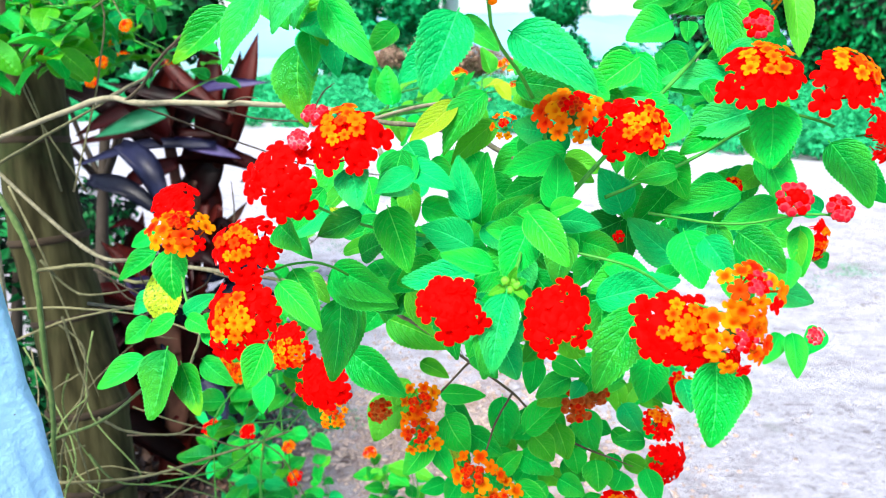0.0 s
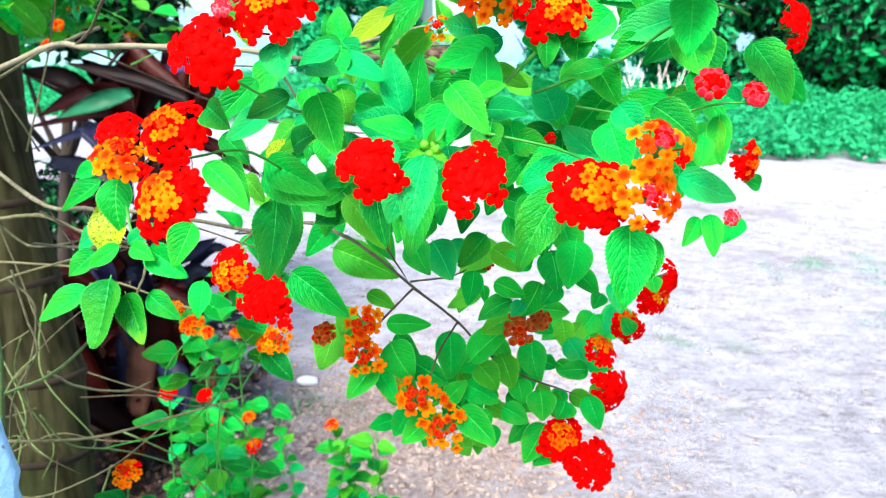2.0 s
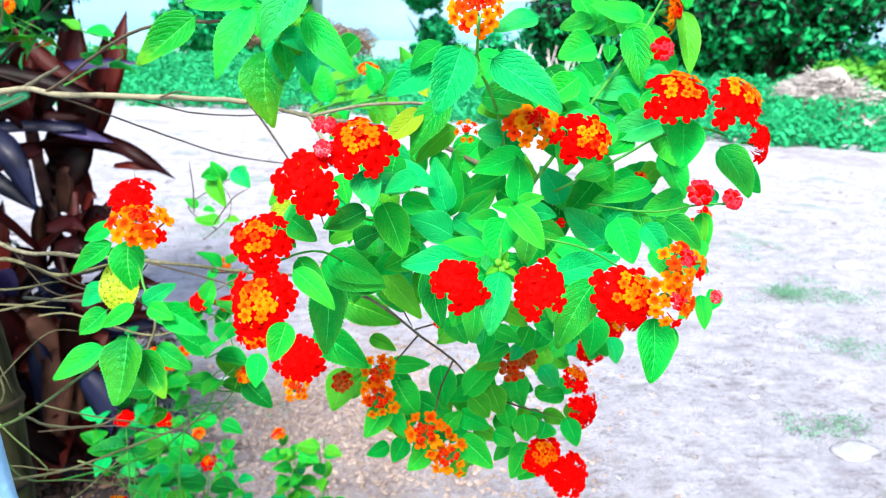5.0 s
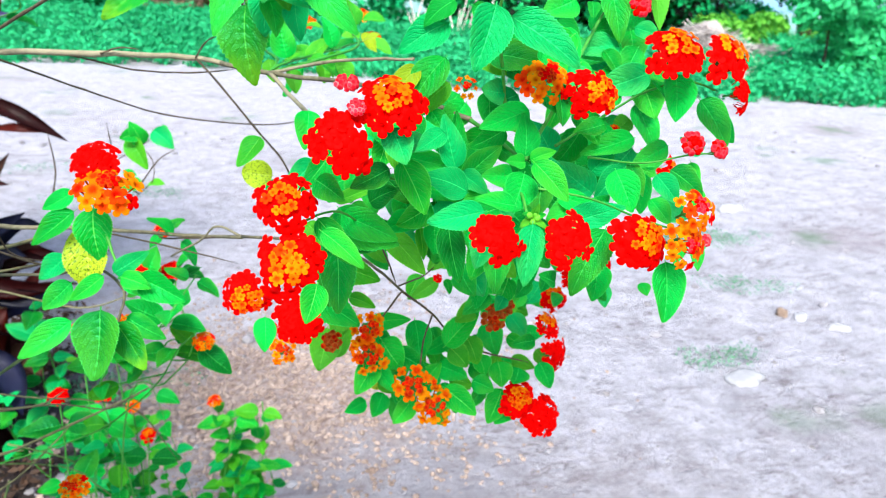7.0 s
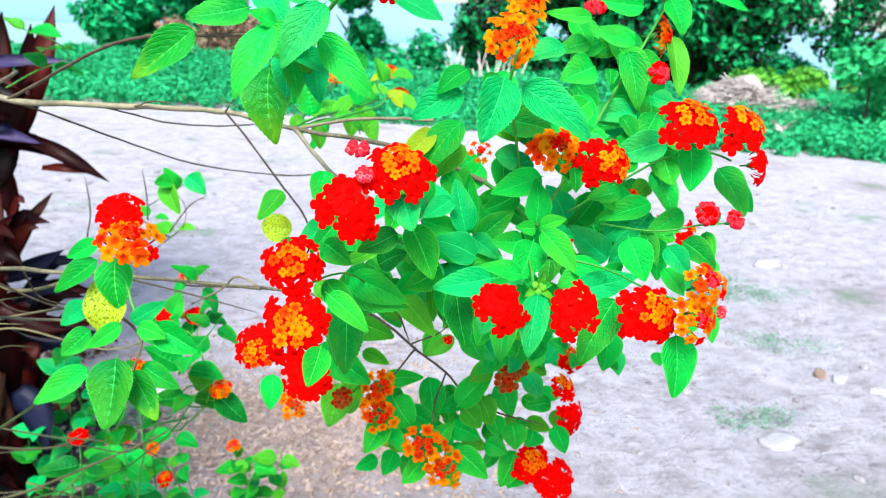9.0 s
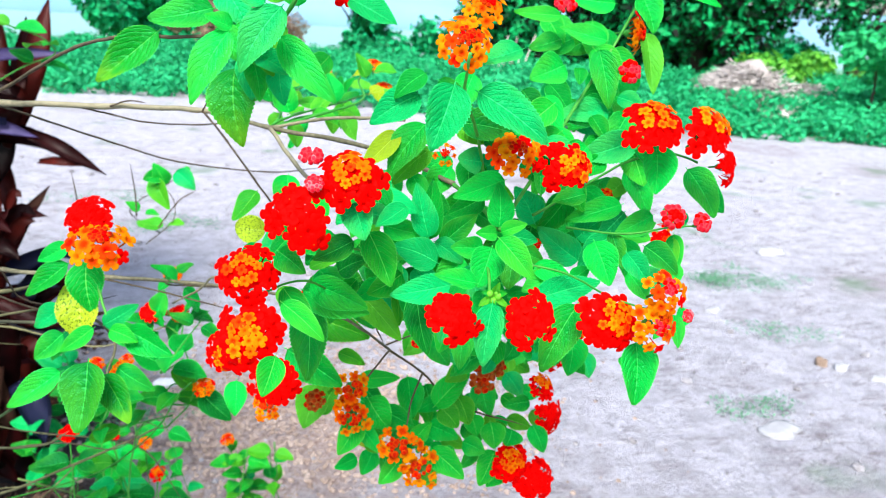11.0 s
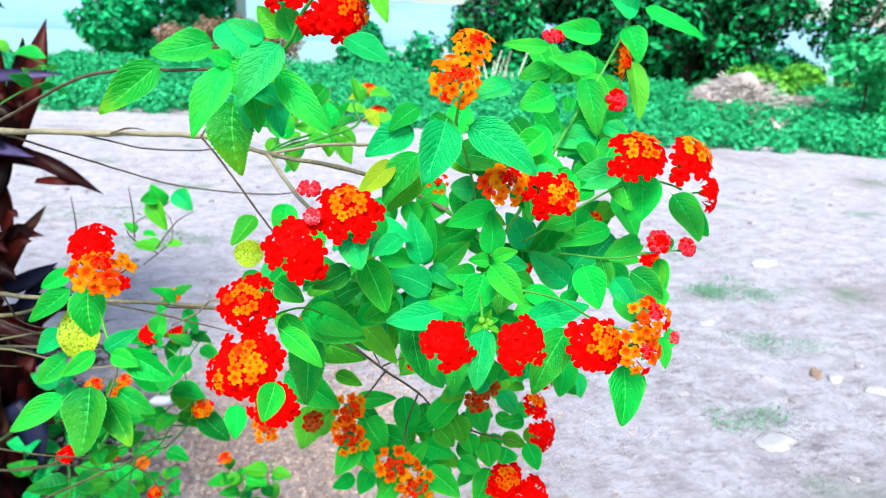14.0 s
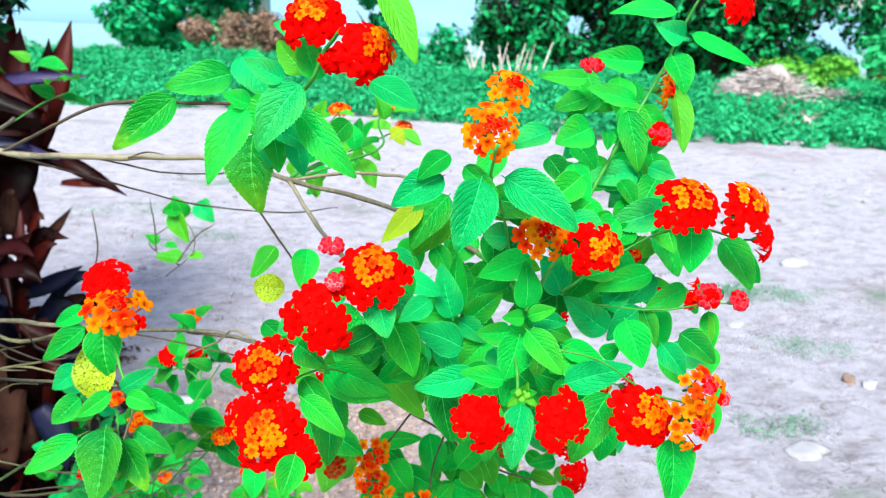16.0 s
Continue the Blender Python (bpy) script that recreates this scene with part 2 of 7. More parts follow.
# ---- the lantana's pieces, one unit long ----
def blade(seed, curl, fold, blunt=False):
    """A toothed ovate leaf along +Y from the stalk at 0 to the tip at 1, one wide, its upper side +Z."""
    rnd = random.Random(seed)
    bm = bmesh.new()
    uv = bm.loops.layers.uv.new("UVMap")
    rows, cols = 39, 8
    sway = rnd.uniform(-0.06, 0.06)
    grid = []
    for i in range(rows):
        u = i / (rows - 1)
        half = 0.5 * (math.sin(math.pi * min(1.0, u ** 0.70)) ** 0.72) * (1.0 - 0.16 * u) * 1.08 + 0.004
        if blunt:
            half = 0.5 * (math.sin(math.pi * min(1.0, 0.03 + 0.97 * u ** 0.95)) ** 0.55) + 0.004
        line = []
        for j in range(cols + 1):
            v = 2 * j / cols - 1
            edge = abs(v) == 1
            h = half * (1 + (0.040 if i % 2 else -0.030) * edge)
            x = v * h + sway * math.sin(u * math.pi)
            y = u + (0.012 if edge and i % 2 else 0.0)
            z = fold * abs(v) * half - curl * u * u + 0.016 * math.cos((u * 8 - abs(v) * 1.7) * math.tau) * (1 - abs(v) ** 3) * min(1, abs(v) * 4)
            z += 0.04 * math.sin(u * 8 + seed + (1.7 if v > 0 else 0)) * abs(v)
            line.append((bm.verts.new((x, y, z)), (0.5 + v / 2, u)))
        grid.append(line)
    for i in range(rows - 1):
        for j in range(cols):
            four = (grid[i][j], grid[i][j + 1], grid[i + 1][j + 1], grid[i + 1][j])
            f = bm.faces.new([q[0] for q in four])
            for loop, q in zip(f.loops, four):
                loop[uv].uv = q[1]
    # the stalk
    for k in range(4):
        a = k * math.tau / 4
        b = a + math.tau / 4
        ring = [bm.verts.new((0.016 * math.cos(w), y, 0.016 * math.sin(w) - 0.01 - d)) for w, y, d in ((a, 0.12, 0), (b, 0.12, 0), (b, -0.05, 0.01), (a, -0.05, 0.01))]
        f = bm.faces.new(ring)
        for loop in f.loops:
            loop[uv].uv = (0.5, 0.5)
    return bm


def shaped(kind, tone):
    seed, curl, fold = ((1, 0.16, 0.26), (2, 0.30, 0.14), (3, 0.06, 0.36), (4, -0.06, 0.20))[kind]
    return mesh_of("leaf", blade(seed, curl, fold, tone in (4, 6)), GREENS[tone])


BLADES = [[shaped(k, t) for k in range(4)] for t in range(len(GREENS))]
dice = random.Random(7)
FACING = Vector((-0.25, -0.86, 0.44))


def leaf(parent, base, tip, width, tone, facing=None):
    """A leaf from its stalk's end to its tip, its face turned to the lane and the sky."""
    b, t = Vector(base), Vector(tip)
    y = (t - b).normalized()
    n = (facing or FACING) + Vector((dice.uniform(-0.28, 0.28), dice.uniform(-0.2, 0.2), dice.uniform(-0.25, 0.25)))
    x = y.cross(n).normalized()
    z = x.cross(y)
    length = (t - b).length
    ob = hang(new("leaf", BLADES[tone][dice.randrange(4)]), parent)
    m = Matrix((x, y, z)).transposed().to_4x4()
    ob.matrix_basis = Matrix.Translation(b) @ m @ Matrix.Diagonal((width * 1.02, length, min(length, width * 1.4), 1))
    return ob


def floret_bm(lobes, cup, reach):
    """One small open flower, radius 1, its throat at the origin looking along +Z, on a thin tube."""
    bm = bmesh.new()
    uv = bm.loops.layers.uv.new("UVMap")
    per = 6
    n = lobes * per
    rings = []
    for u, z in ((0.13, -0.22), (0.30, 0.02), (0.66, 0.06), (1.0, 0.0)):
        ring = []
        for k in range(n):
            a = math.tau * k / n
            notch = abs(math.sin(lobes * a / 2)) ** 0.5
            r = u if u < 0.4 else reach * u * (1 - (0.18 if u < 0.8 else 0.44) * (1 - notch))
            ring.append(bm.verts.new((r * math.cos(a), r * math.sin(a), z + cup * r * r + 0.07 * math.sin(a * 3 + lobes) * u)))
        rings.append((u, ring))
    mid = bm.verts.new((0, 0, -0.32))
    foot = [bm.verts.new((0.09 * math.cos(math.tau * k / 3), 0.09 * math.sin(math.tau * k / 3), -2.0)) for k in range(3)]
    for k in range(n):
        j = (k + 1) % n
        faces_ = [((mid, rings[0][1][k], rings[0][1][j]), (0, 0.13, 0.13))]
        for (u0, r0), (u1, r1) in zip(rings, rings[1:]):
            faces_.append(((r0[k], r1[k], r1[j], r0[j]), (u0, u1, u1, u0)))
        for vs, us in faces_:
            f = bm.faces.new(vs)
            for loop, u in zip(f.loops, us):
                loop[uv].uv = (u, 0)
    for k in range(3):
        q = n // 3
        f = bm.faces.new((rings[0][1][(k * q) % n], rings[0][1][((k + 1) * q) % n], foot[(k + 1) % 3], foot[k]))
        for loop in f.loops:
            loop[uv].uv = (0.4, 0)
    return bm


def bud_bm():
    """A closed four-sided bud along +Z, radius about 0.55."""
    bm = bmesh.new()
    uv = bm.loops.layers.uv.new("UVMap")
    rings = []
    for z, r in ((-0.9, 0.25), (-0.3, 0.45), (0.2, 0.80), (0.6, 0.85), (0.9, 0.5)):
        rings.append([bm.verts.new((r * math.cos(math.tau * k / 6), r * math.sin(math.tau * k / 6), z)) for k in range(6)])
    for i, (a, b) in enumerate(zip(rings, rings[1:])):
        for k in range(6):
            f = bm.faces.new((a[k], a[(k + 1) % 6], b[(k + 1) % 6], b[k]))
            for loop in f.loops:
                loop[uv].uv = (i / 3, 0)
    bm.faces.new(rings[-1])
    return bm


FLORETS = {look_: [mesh_of("floret", floret_bm((5, 4, 5)[k], (-0.16, 0.10, -0.04)[k], (1.0, 0.96, 1.06)[k]), PETALS[look_]) for k in range(3)] for look_ in PETALS}
BUDS = {look_: [mesh_of("floret_bud", bud_bm(), PETALS[look_])] for look_ in PETALS}


def core_bm():
    """The green receptacle in the middle of a head, with a short stalk behind it, one unit in radius."""
    bm = tube([(0, 0, -2.2), (0, 0, -1.0), (0, 0, -0.6), (0, 0, 0.1), (0, 0, 0.6), (0, 0, 0.8)], [0.16, 0.18, 0.5, 0.75, 0.5, 0.1], 8)
    return bm


CORE = mesh_of("flower_core", core_bm(), GREEN_STEM)
HEAD_FACING = Vector((-0.12, -0.84, 0.42))
WARM = ("orange", "orange", "yellow", "yellow", "orange", "deep")


def ring_of(rnd, count, reach, wobble, start=0.0):
    """Places round a ring, as fractions of the head's radius."""
    return [(reach * rnd.uniform(1 - wobble, 1 + wobble), start + math.tau * (k + rnd.uniform(-0.22, 0.22)) / count) for k in range(count)]


def head(parent, centre, radius, kind, facing=None, wide=1.0, tall=1.0, eye=(0.0, 0.0), loose=0.0, inner=("ember", "red", "ember")):
    """A flower head: a green core on a stalk, with small flowers over it. kind: red, mixed (orange flowers over a red rim), orange (young buds
    ringed by orange flowers), sparse (many dull buds, few flowers), bud, dry. eye: where the young flowers sit. loose: the share of flowers that have dropped. inner: the young buds' looks."""
    rnd = random.Random(round(centre[0] * 7919e3) + round(centre[2] * 104729e2))
    axis = ((facing or HEAD_FACING) + Vector((rnd.uniform(-0.10, 0.10), rnd.uniform(-0.06, 0.06), rnd.uniform(-0.10, 0.10)))).normalized()
    turn = axis.to_track_quat("Z", "Y").to_matrix().to_4x4()
    core = radius * (0.42 if kind in ("bud", "sparse") else 0.30)
    ob = hang(new("flower_head", CORE), parent)
    ob.matrix_basis = Matrix.Translation(centre) @ turn @ Matrix.Translation((0, 0, -0.35 * radius)) @ Matrix.Scale(core, 4)
    spots = []
    if kind in ("red", "mixed"):
        n = 10 if radius > 0.0085 else 7
        swell, turn_a, turn_b = rnd.uniform(0.05, 0.12), rnd.uniform(0, 6), rnd.uniform(0, 6)
        layers = ((0.80, n), (0.49, 6), (0.18, 3)) if radius > 0.0085 else ((0.70, n), (0.30, 3))
        for reach, m in layers:
            for r, a in ring_of(rnd, m, reach, 0.17, rnd.uniform(0, 6)):
                r *= 0.96 * (1 + swell * math.sin(2 * a + turn_a) + swell * math.sin(3 * a + turn_b))
                if rnd.random() > loose:
                    spots.append((r * math.cos(a), r * math.sin(a), 0.0, "red", False, rnd.uniform(0.29, 0.41)))
    if kind == "mixed":
        young = []
        for _ in range(60):
            r, a = 0.56 * math.sqrt(rnd.random()), rnd.uniform(0, math.tau)
            q = Vector((r * math.cos(a), r * math.sin(a)))
            if len(young) < 12 and all((q - w).length > 0.26 for w in young):
                young.append(q)
                spots.append((q.x + eye[0], q.y + eye[1], 0.20, rnd.choice(WARM), False, rnd.uniform(0.175, 0.23)))
    if kind == "orange":
        small = radius < 0.0105
        for r, a in ((0, 0), *ring_of(rnd, 5, 0.13, 0.1), *ring_of(rnd, 8, 0.25, 0.1)):
            spots.append((r * math.cos(a) + eye[0], r * math.sin(a) + eye[1], 0.10, rnd.choice(inner), True, 0.12))
        for reach, m, raised in ((0.48, 6, 0.08), (0.80, 10, 0.0)) if not small else ((0.75, 7, 0.0),):
            for r, a in ring_of(rnd, m, reach, 0.08, rnd.uniform(0, 6)):
                if rnd.random() > loose:
                    spots.append((r * math.cos(a) + eye[0] * 0.4, r * math.sin(a) + eye[1] * 0.4, raised, "red" if rnd.random() < 0.06 else rnd.choice(WARM), False, rnd.uniform(0.25, 0.33)))
    if kind == "sparse":
        for _ in range(19):
            r, a = 0.44 * math.sqrt(rnd.random()), rnd.uniform(0, math.tau)
            spots.append((r * math.cos(a), r * math.sin(a), 0.12 + rnd.uniform(0, 0.12), rnd.choice(("ember", "ember", "deep")), True, rnd.uniform(0.11, 0.19)))
        young = []
        for _ in range(60):
            r, a = rnd.uniform(0.42, 0.98), rnd.uniform(0, math.tau)
            q = Vector((r * math.cos(a), r * math.sin(a)))
            if len(young) < round(11 * (1 - loose)) and all((q - w).length > 0.40 for w in young):
                young.append(q)
                spots.append((q.x, q.y, 0.02, rnd.choice(("yellow", "orange", "orange", "yellow")), False, rnd.uniform(0.26, 0.36)))
    if kind == "bud":
        for r, a in ((0, 0), *ring_of(rnd, 6, 0.32, 0.1), *ring_of(rnd, 11, 0.62, 0.12)):
            spots.append((r * math.cos(a), r * math.sin(a), 0.0, rnd.choice(("pink", "pink", "blush") if radius < 0.008 else ("pink", "red", "pink")), True, rnd.uniform(0.26, 0.36)))
    if kind == "dry":
        for r, a in ((0, 0), *ring_of(rnd, 6, 0.38, 0.15), *ring_of(rnd, 9, 0.74, 0.15)):
            spots.append((r * math.cos(a), r * math.sin(a), 0.0, rnd.choice(("rust", "ember", "rust")), rnd.random() < 0.6, 0.36))
    back = ob.matrix_basis.inverted()
    for x, y, raised, look_, closed, size in spots:
        dome = math.sqrt(max(0.0, 1.0 - min(1.0, x * x + y * y)))
        p = Vector((x * wide, y * tall, 0.50 * dome - 0.12 + raised)) * radius
        lean = Vector((x, y, 0.75 + 0.5 * dome)) + Vector((rnd.uniform(-0.2, 0.2), rnd.uniform(-0.2, 0.2), 0))
        q = lean.to_track_quat("Z", "Y").to_matrix().to_4x4()
        fl = hang(new("floret", rnd.choice(BUDS[look_] if closed else FLORETS[look_])), ob)
        fl.matrix_basis = back @ Matrix.Translation(centre) @ turn @ Matrix.Translation(p) @ q @ Matrix.Rotation(rnd.uniform(0, 6.28), 4, "Z") @ Matrix.Scale(radius * size * rnd.uniform(0.9, 1.12), 4)
    return ob


def stem(parent, radius, look_, *points):
    run = spline(points, 5)
    n = len(run)
    run = [p + Vector((dice.uniform(-1, 1), dice.uniform(-1, 1), dice.uniform(-1, 1))) * radius * 0.25 for p in run]
    radii = [radius * (1.05 - 0.3 * i / n) * (1.14 if i % 5 == 0 else 0.98) for i in range(n)]
    if look_ in ("vine", "greenvine", "twig"):
        radii = [r * min(1.0, 0.3 + 0.35 * (n - 1 - i)) for i, r in enumerate(radii)]
    return part("stem", tube(run, radii, 7), STEM_LOOK[look_], parent)


bark, twig, green = "bark", "twig", "green"

# ---- ground: one sheet to the horizon ----
def ground_material():
    m, nt, b = shader("ground")
    tc = nt.nodes.new("ShaderNodeTexCoord")
    xyz = nt.nodes.new("ShaderNodeSeparateXYZ")
    nt.links.new(tc.outputs["Object"], xyz.inputs[0])
    big, mid, fine = noise_of(nt, 0.45, detail=6.0), noise_of(nt, 7.0, detail=11.0, rough=0.76), noise_of(nt, 36.0, detail=8.0, rough=0.7)
    drag = nt.nodes.new("ShaderNodeMapping")
    drag.inputs["Rotation"].default_value = (0, 0, radians(24))
    drag.inputs["Scale"].default_value = (1.0, 3.2, 1.0)
    nt.links.new(tc.outputs["Object"], drag.inputs[0])
    rut = node(nt, "ShaderNodeTexNoise", Scale=4.2, Detail=12.0, Roughness=0.78)
    score = node(nt, "ShaderNodeTexNoise", Scale=3.4, Detail=5.0, Roughness=0.6, Distortion=0.6)
    nt.links.new(drag.outputs[0], score.inputs["Vector"])
    nt.links.new(drag.outputs[0], rut.inputs["Vector"])
    dirt = blend(nt, ramp(nt, mid, 0.34, 0.64), (0.365, 0.362, 0.405), (0.535, 0.54, 0.61))
    dirt = blend(nt, maths(nt, "MULTIPLY", ramp(nt, rut.outputs["Fac"], 0.53, 0.63), 0.62), dirt, (0.225, 0.20, 0.215))
    dirt = blend(nt, maths(nt, "MULTIPLY", ramp(nt, rut.outputs["Fac"], 0.46, 0.36), 0.55), dirt, (0.60, 0.60, 0.655))
    edge = ramp(nt, maths(nt, "ABSOLUTE", maths(nt, "SUBTRACT", score.outputs["Fac"], 0.5)), 0.018, 0.004)
    edge = maths(nt, "MULTIPLY", edge, ramp(nt, noise_of(nt, 1.7), 0.46, 0.60))
    dirt = blend(nt, maths(nt, "MULTIPLY", edge, 0.7), dirt, (0.15, 0.125, 0.12))
    dirt = blend(nt, maths(nt, "MULTIPLY", ramp(nt, big, 0.53, 0.68), 0.50), dirt, (0.24, 0.19, 0.20))
    dirt = blend(nt, maths(nt, "MULTIPLY", ramp(nt, fine, 0.53, 0.70), 0.55), dirt, (0.15, 0.135, 0.14))
    # greyer trodden earth near the shrubs, and a patch of bare brown soil
    near = maths(nt, "ADD", xyz.outputs[1], maths(nt, "MULTIPLY", xyz.outputs[0], 0.9))
    near = maths(nt, "ADD", near, maths(nt, "MULTIPLY", mid, 1.9))
    soil = blend(nt, ramp(nt, fine, 0.40, 0.66), (0.50, 0.40, 0.36), (0.21, 0.115, 0.075))
    soil = blend(nt, maths(nt, "MULTIPLY", ramp(nt, mid, 0.50, 0.66), 0.6), soil, (0.46, 0.40, 0.38))
    dirt = blend(nt, maths(nt, "MULTIPLY", ramp(nt, near, 4.4, 3.2), 0.40), dirt, (0.33, 0.29, 0.29))
    patch = nt.nodes.new("ShaderNodeVectorMath")
    patch.operation = "DISTANCE"
    patch.inputs[1].default_value = (0.08, 2.50, 0)
    nt.links.new(tc.outputs["Object"], patch.inputs[0])
    bare = maths(nt, "ADD", patch.outputs["Value"], maths(nt, "MULTIPLY", mid, 1.1))
    dirt = blend(nt, maths(nt, "MULTIPLY", ramp(nt, bare, 1.35, 0.80), 0.80), dirt, soil)
    # dark soil round the cordyline, its colour deepened for shade under the leaves
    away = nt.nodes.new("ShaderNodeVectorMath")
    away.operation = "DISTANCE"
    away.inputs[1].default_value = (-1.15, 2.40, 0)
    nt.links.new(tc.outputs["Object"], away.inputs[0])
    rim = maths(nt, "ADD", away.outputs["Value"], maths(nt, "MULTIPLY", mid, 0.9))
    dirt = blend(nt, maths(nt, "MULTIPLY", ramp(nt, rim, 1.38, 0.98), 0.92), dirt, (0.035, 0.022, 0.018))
    weeds = maths(nt, "MULTIPLY", ramp(nt, noise_of(nt, 0.9, detail=7.0), 0.60, 0.70), 0.5)
    dirt = blend(nt, weeds, dirt, (0.07, 0.22, 0.08))
    # beyond the lane: grass, paled to blue farther off to stand for haze
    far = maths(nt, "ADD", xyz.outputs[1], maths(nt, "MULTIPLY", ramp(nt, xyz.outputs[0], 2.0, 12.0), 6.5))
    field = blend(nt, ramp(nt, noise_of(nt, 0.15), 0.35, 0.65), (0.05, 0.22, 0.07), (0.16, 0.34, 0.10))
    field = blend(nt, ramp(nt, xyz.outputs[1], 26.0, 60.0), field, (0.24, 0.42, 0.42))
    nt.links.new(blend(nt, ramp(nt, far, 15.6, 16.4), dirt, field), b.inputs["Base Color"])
    b.inputs["Roughness"].default_value = 0.95
    b.inputs["Specular IOR Level"].default_value = 0.1
    bump(nt, b, maths(nt, "ADD", maths(nt, "MULTIPLY", fine, 0.6), maths(nt, "ADD", mid, rut.outputs["Fac"])), 0.9, 0.035)
    return m


def ground_height(x, y):
    return 0.02 * noise.noise((x * 0.9, y * 0.9, 0)) + 0.006 * noise.noise((x * 5, y * 5, 3)) + 0.05 * noise.noise((x * 0.15, y * 0.15, 9))


N = 220
line = [math.sinh(7.2 * (2 * i / N - 1)) / math.sinh(7.2) * 900 for i in range(N + 1)]
verts = [(x + 1.0, y + 4.0, ground_height(x + 1.0, y + 4.0)) for y in line for x in line]
faces = [(r * (N + 1) + c, r * (N + 1) + c + 1, (r + 1) * (N + 1) + c + 1, (r + 1) * (N + 1) + c) for r in range(N) for c in range(N)]
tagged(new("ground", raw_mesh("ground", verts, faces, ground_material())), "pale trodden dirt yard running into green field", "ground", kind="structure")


# ---- far things ----
def leaf_cloud(name, centres, count, size, material, seed, flat=0.4):
    """One mesh of many small bent leaves scattered in lumps: (x, y, z, rx, ry, rz)."""
    rnd = np.random.default_rng(seed)
    lumps = np.array(centres, float)
    weight = np.prod(lumps[:, 3:], axis=1) ** 0.66
    pick = rnd.choice(len(lumps), count, p=weight / weight.sum())
    d = rnd.normal(size=(count, 3))
    d /= np.linalg.norm(d, axis=1)[:, None]
    r = rnd.uniform(0.25, 1.0, (count, 1)) ** 0.45
    pos = lumps[pick, :3] + d * r * lumps[pick, 3:] * (1 + 0.18 * np.sin(7 * d[:, :1] + 5 * d[:, 2:] + pick[:, None]))
    n = d * 0.8 + rnd.normal(size=(count, 3)) * flat + np.array([0, 0, 0.35])
    n /= np.linalg.norm(n, axis=1)[:, None]
    a = np.cross(n, rnd.normal(size=(count, 3)))
    a /= np.linalg.norm(a, axis=1)[:, None]
    b = np.cross(n, a)
    s = size * rnd.uniform(0.6, 1.3, (count, 1))
    quad = np.stack([pos - b * s, pos + a * s * 0.5 + n * s * 0.12, pos + b * s, pos - a * s * 0.5 + n * s * 0.12], axis=1).reshape(-1, 3)
    tris = [f for k in range(count) for f in ((4 * k, 4 * k + 1, 4 * k + 2), (4 * k, 4 * k + 2, 4 * k + 3))]
    return raw_mesh(name, quad.tolist(), tris, material, smooth=False)


FAR_GREEN = foliage("far_foliage", (0.001, 0.10, 0.035), (0.008, 0.58, 0.21))
# near-black leaves among the green ones paint the shaded gaps inside the crowns
GAP_SHADE_GREEN = foliage("dark_foliage", (0.0004, 0.006, 0.002), (0.005, 0.46, 0.13), 0.22, 0.45, 0.90)
# dark end lifted towards teal, haze put into the weeds' colour
VERGE_GREEN = foliage("verge_foliage", (0.006, 0.24, 0.09), (0.03, 0.56, 0.22), 0.3, 0.10, 0.95)
LIME_GREEN = foliage("lime_foliage", (0.05, 0.30, 0.03), (0.20, 0.62, 0.07))
BROWN_DRY = foliage("dry_foliage", (0.11, 0.06, 0.04), (0.38, 0.26, 0.18), 0.1)
TRUNK_DARK = plain("dark_trunk", (0.015, 0.012, 0.01), (0.05, 0.04, 0.03), 6.0, 0.9, 0.02)


def tree(name, place, trunk_r, trunk_h, lumps, count, size, material, label, seed):
    base = new(name)
    base.location = place
    tagged(base, label, "tree")
    rnd = random.Random(seed)
    pts = [(0, 0, -0.1), (rnd.uniform(-0.1, 0.1), 0, trunk_h * 0.4), (rnd.uniform(-0.2, 0.2), rnd.uniform(-0.2, 0.2), trunk_h)]
    run = spline(pts, 5)
    part("trunk", tube(run, [trunk_r * (1.25 - 0.6 * i / len(run)) for i in range(len(run))], 10), TRUNK_DARK, base)
    for k in range(5):
        a = k * 1.3 + rnd.random()
        tip = (math.cos(a) * trunk_h * 0.5, math.sin(a) * trunk_h * 0.5, trunk_h * rnd.uniform(1.1, 1.6))
        limb = spline([run[-3], (tip[0] * 0.4, tip[1] * 0.4, trunk_h * 1.05), tip], 4)
        part("limb", tube(limb, [trunk_r * 0.45 * (1.1 - i / len(limb)) for i in range(len(limb))], 6), TRUNK_DARK, base)
    hang(new("crown", leaf_cloud("crown", lumps, count, size, material, seed)), base)
    return base


def lumps_in(seed, n, x, y, z, r):
    rnd = random.Random(seed)
    return [(rnd.uniform(*x), rnd.uniform(*y), rnd.uniform(*z), rnd.uniform(*r), rnd.uniform(*r), rnd.uniform(*r) * 0.85) for _ in range(n)]


tree("round_tree", (-2.55, 26.39, 0), 0.2, 1.2, lumps_in(1, 30, (-1.5, 2.1), (-1.2, 1.2), (0.7, 7.0), (0.7, 1.2)), 34000, 0.15, FAR_GREEN, "dense green bushy tree beyond the lane", 11)
tree("slender_tree", (4.23, 27.52, 0), 0.16, 1.6, lumps_in(2, 12, (-0.9, 0.9), (-0.8, 0.8), (0.6, 6.0), (0.6, 1.0)), 14000, 0.14, FAR_GREEN, "tall narrow green tree beyond the lane", 12)
tree("shade_tree", (10.11, 20.52, 0), 0.28, 2.0, lumps_in(3, 18, (-2.6, 2.2), (-1.5, 1.5), (0.8, 6.5), (0.9, 1.5)), 26000, 0.13, GAP_SHADE_GREEN, "dark leafy tree in deep shade beyond the lane", 13)
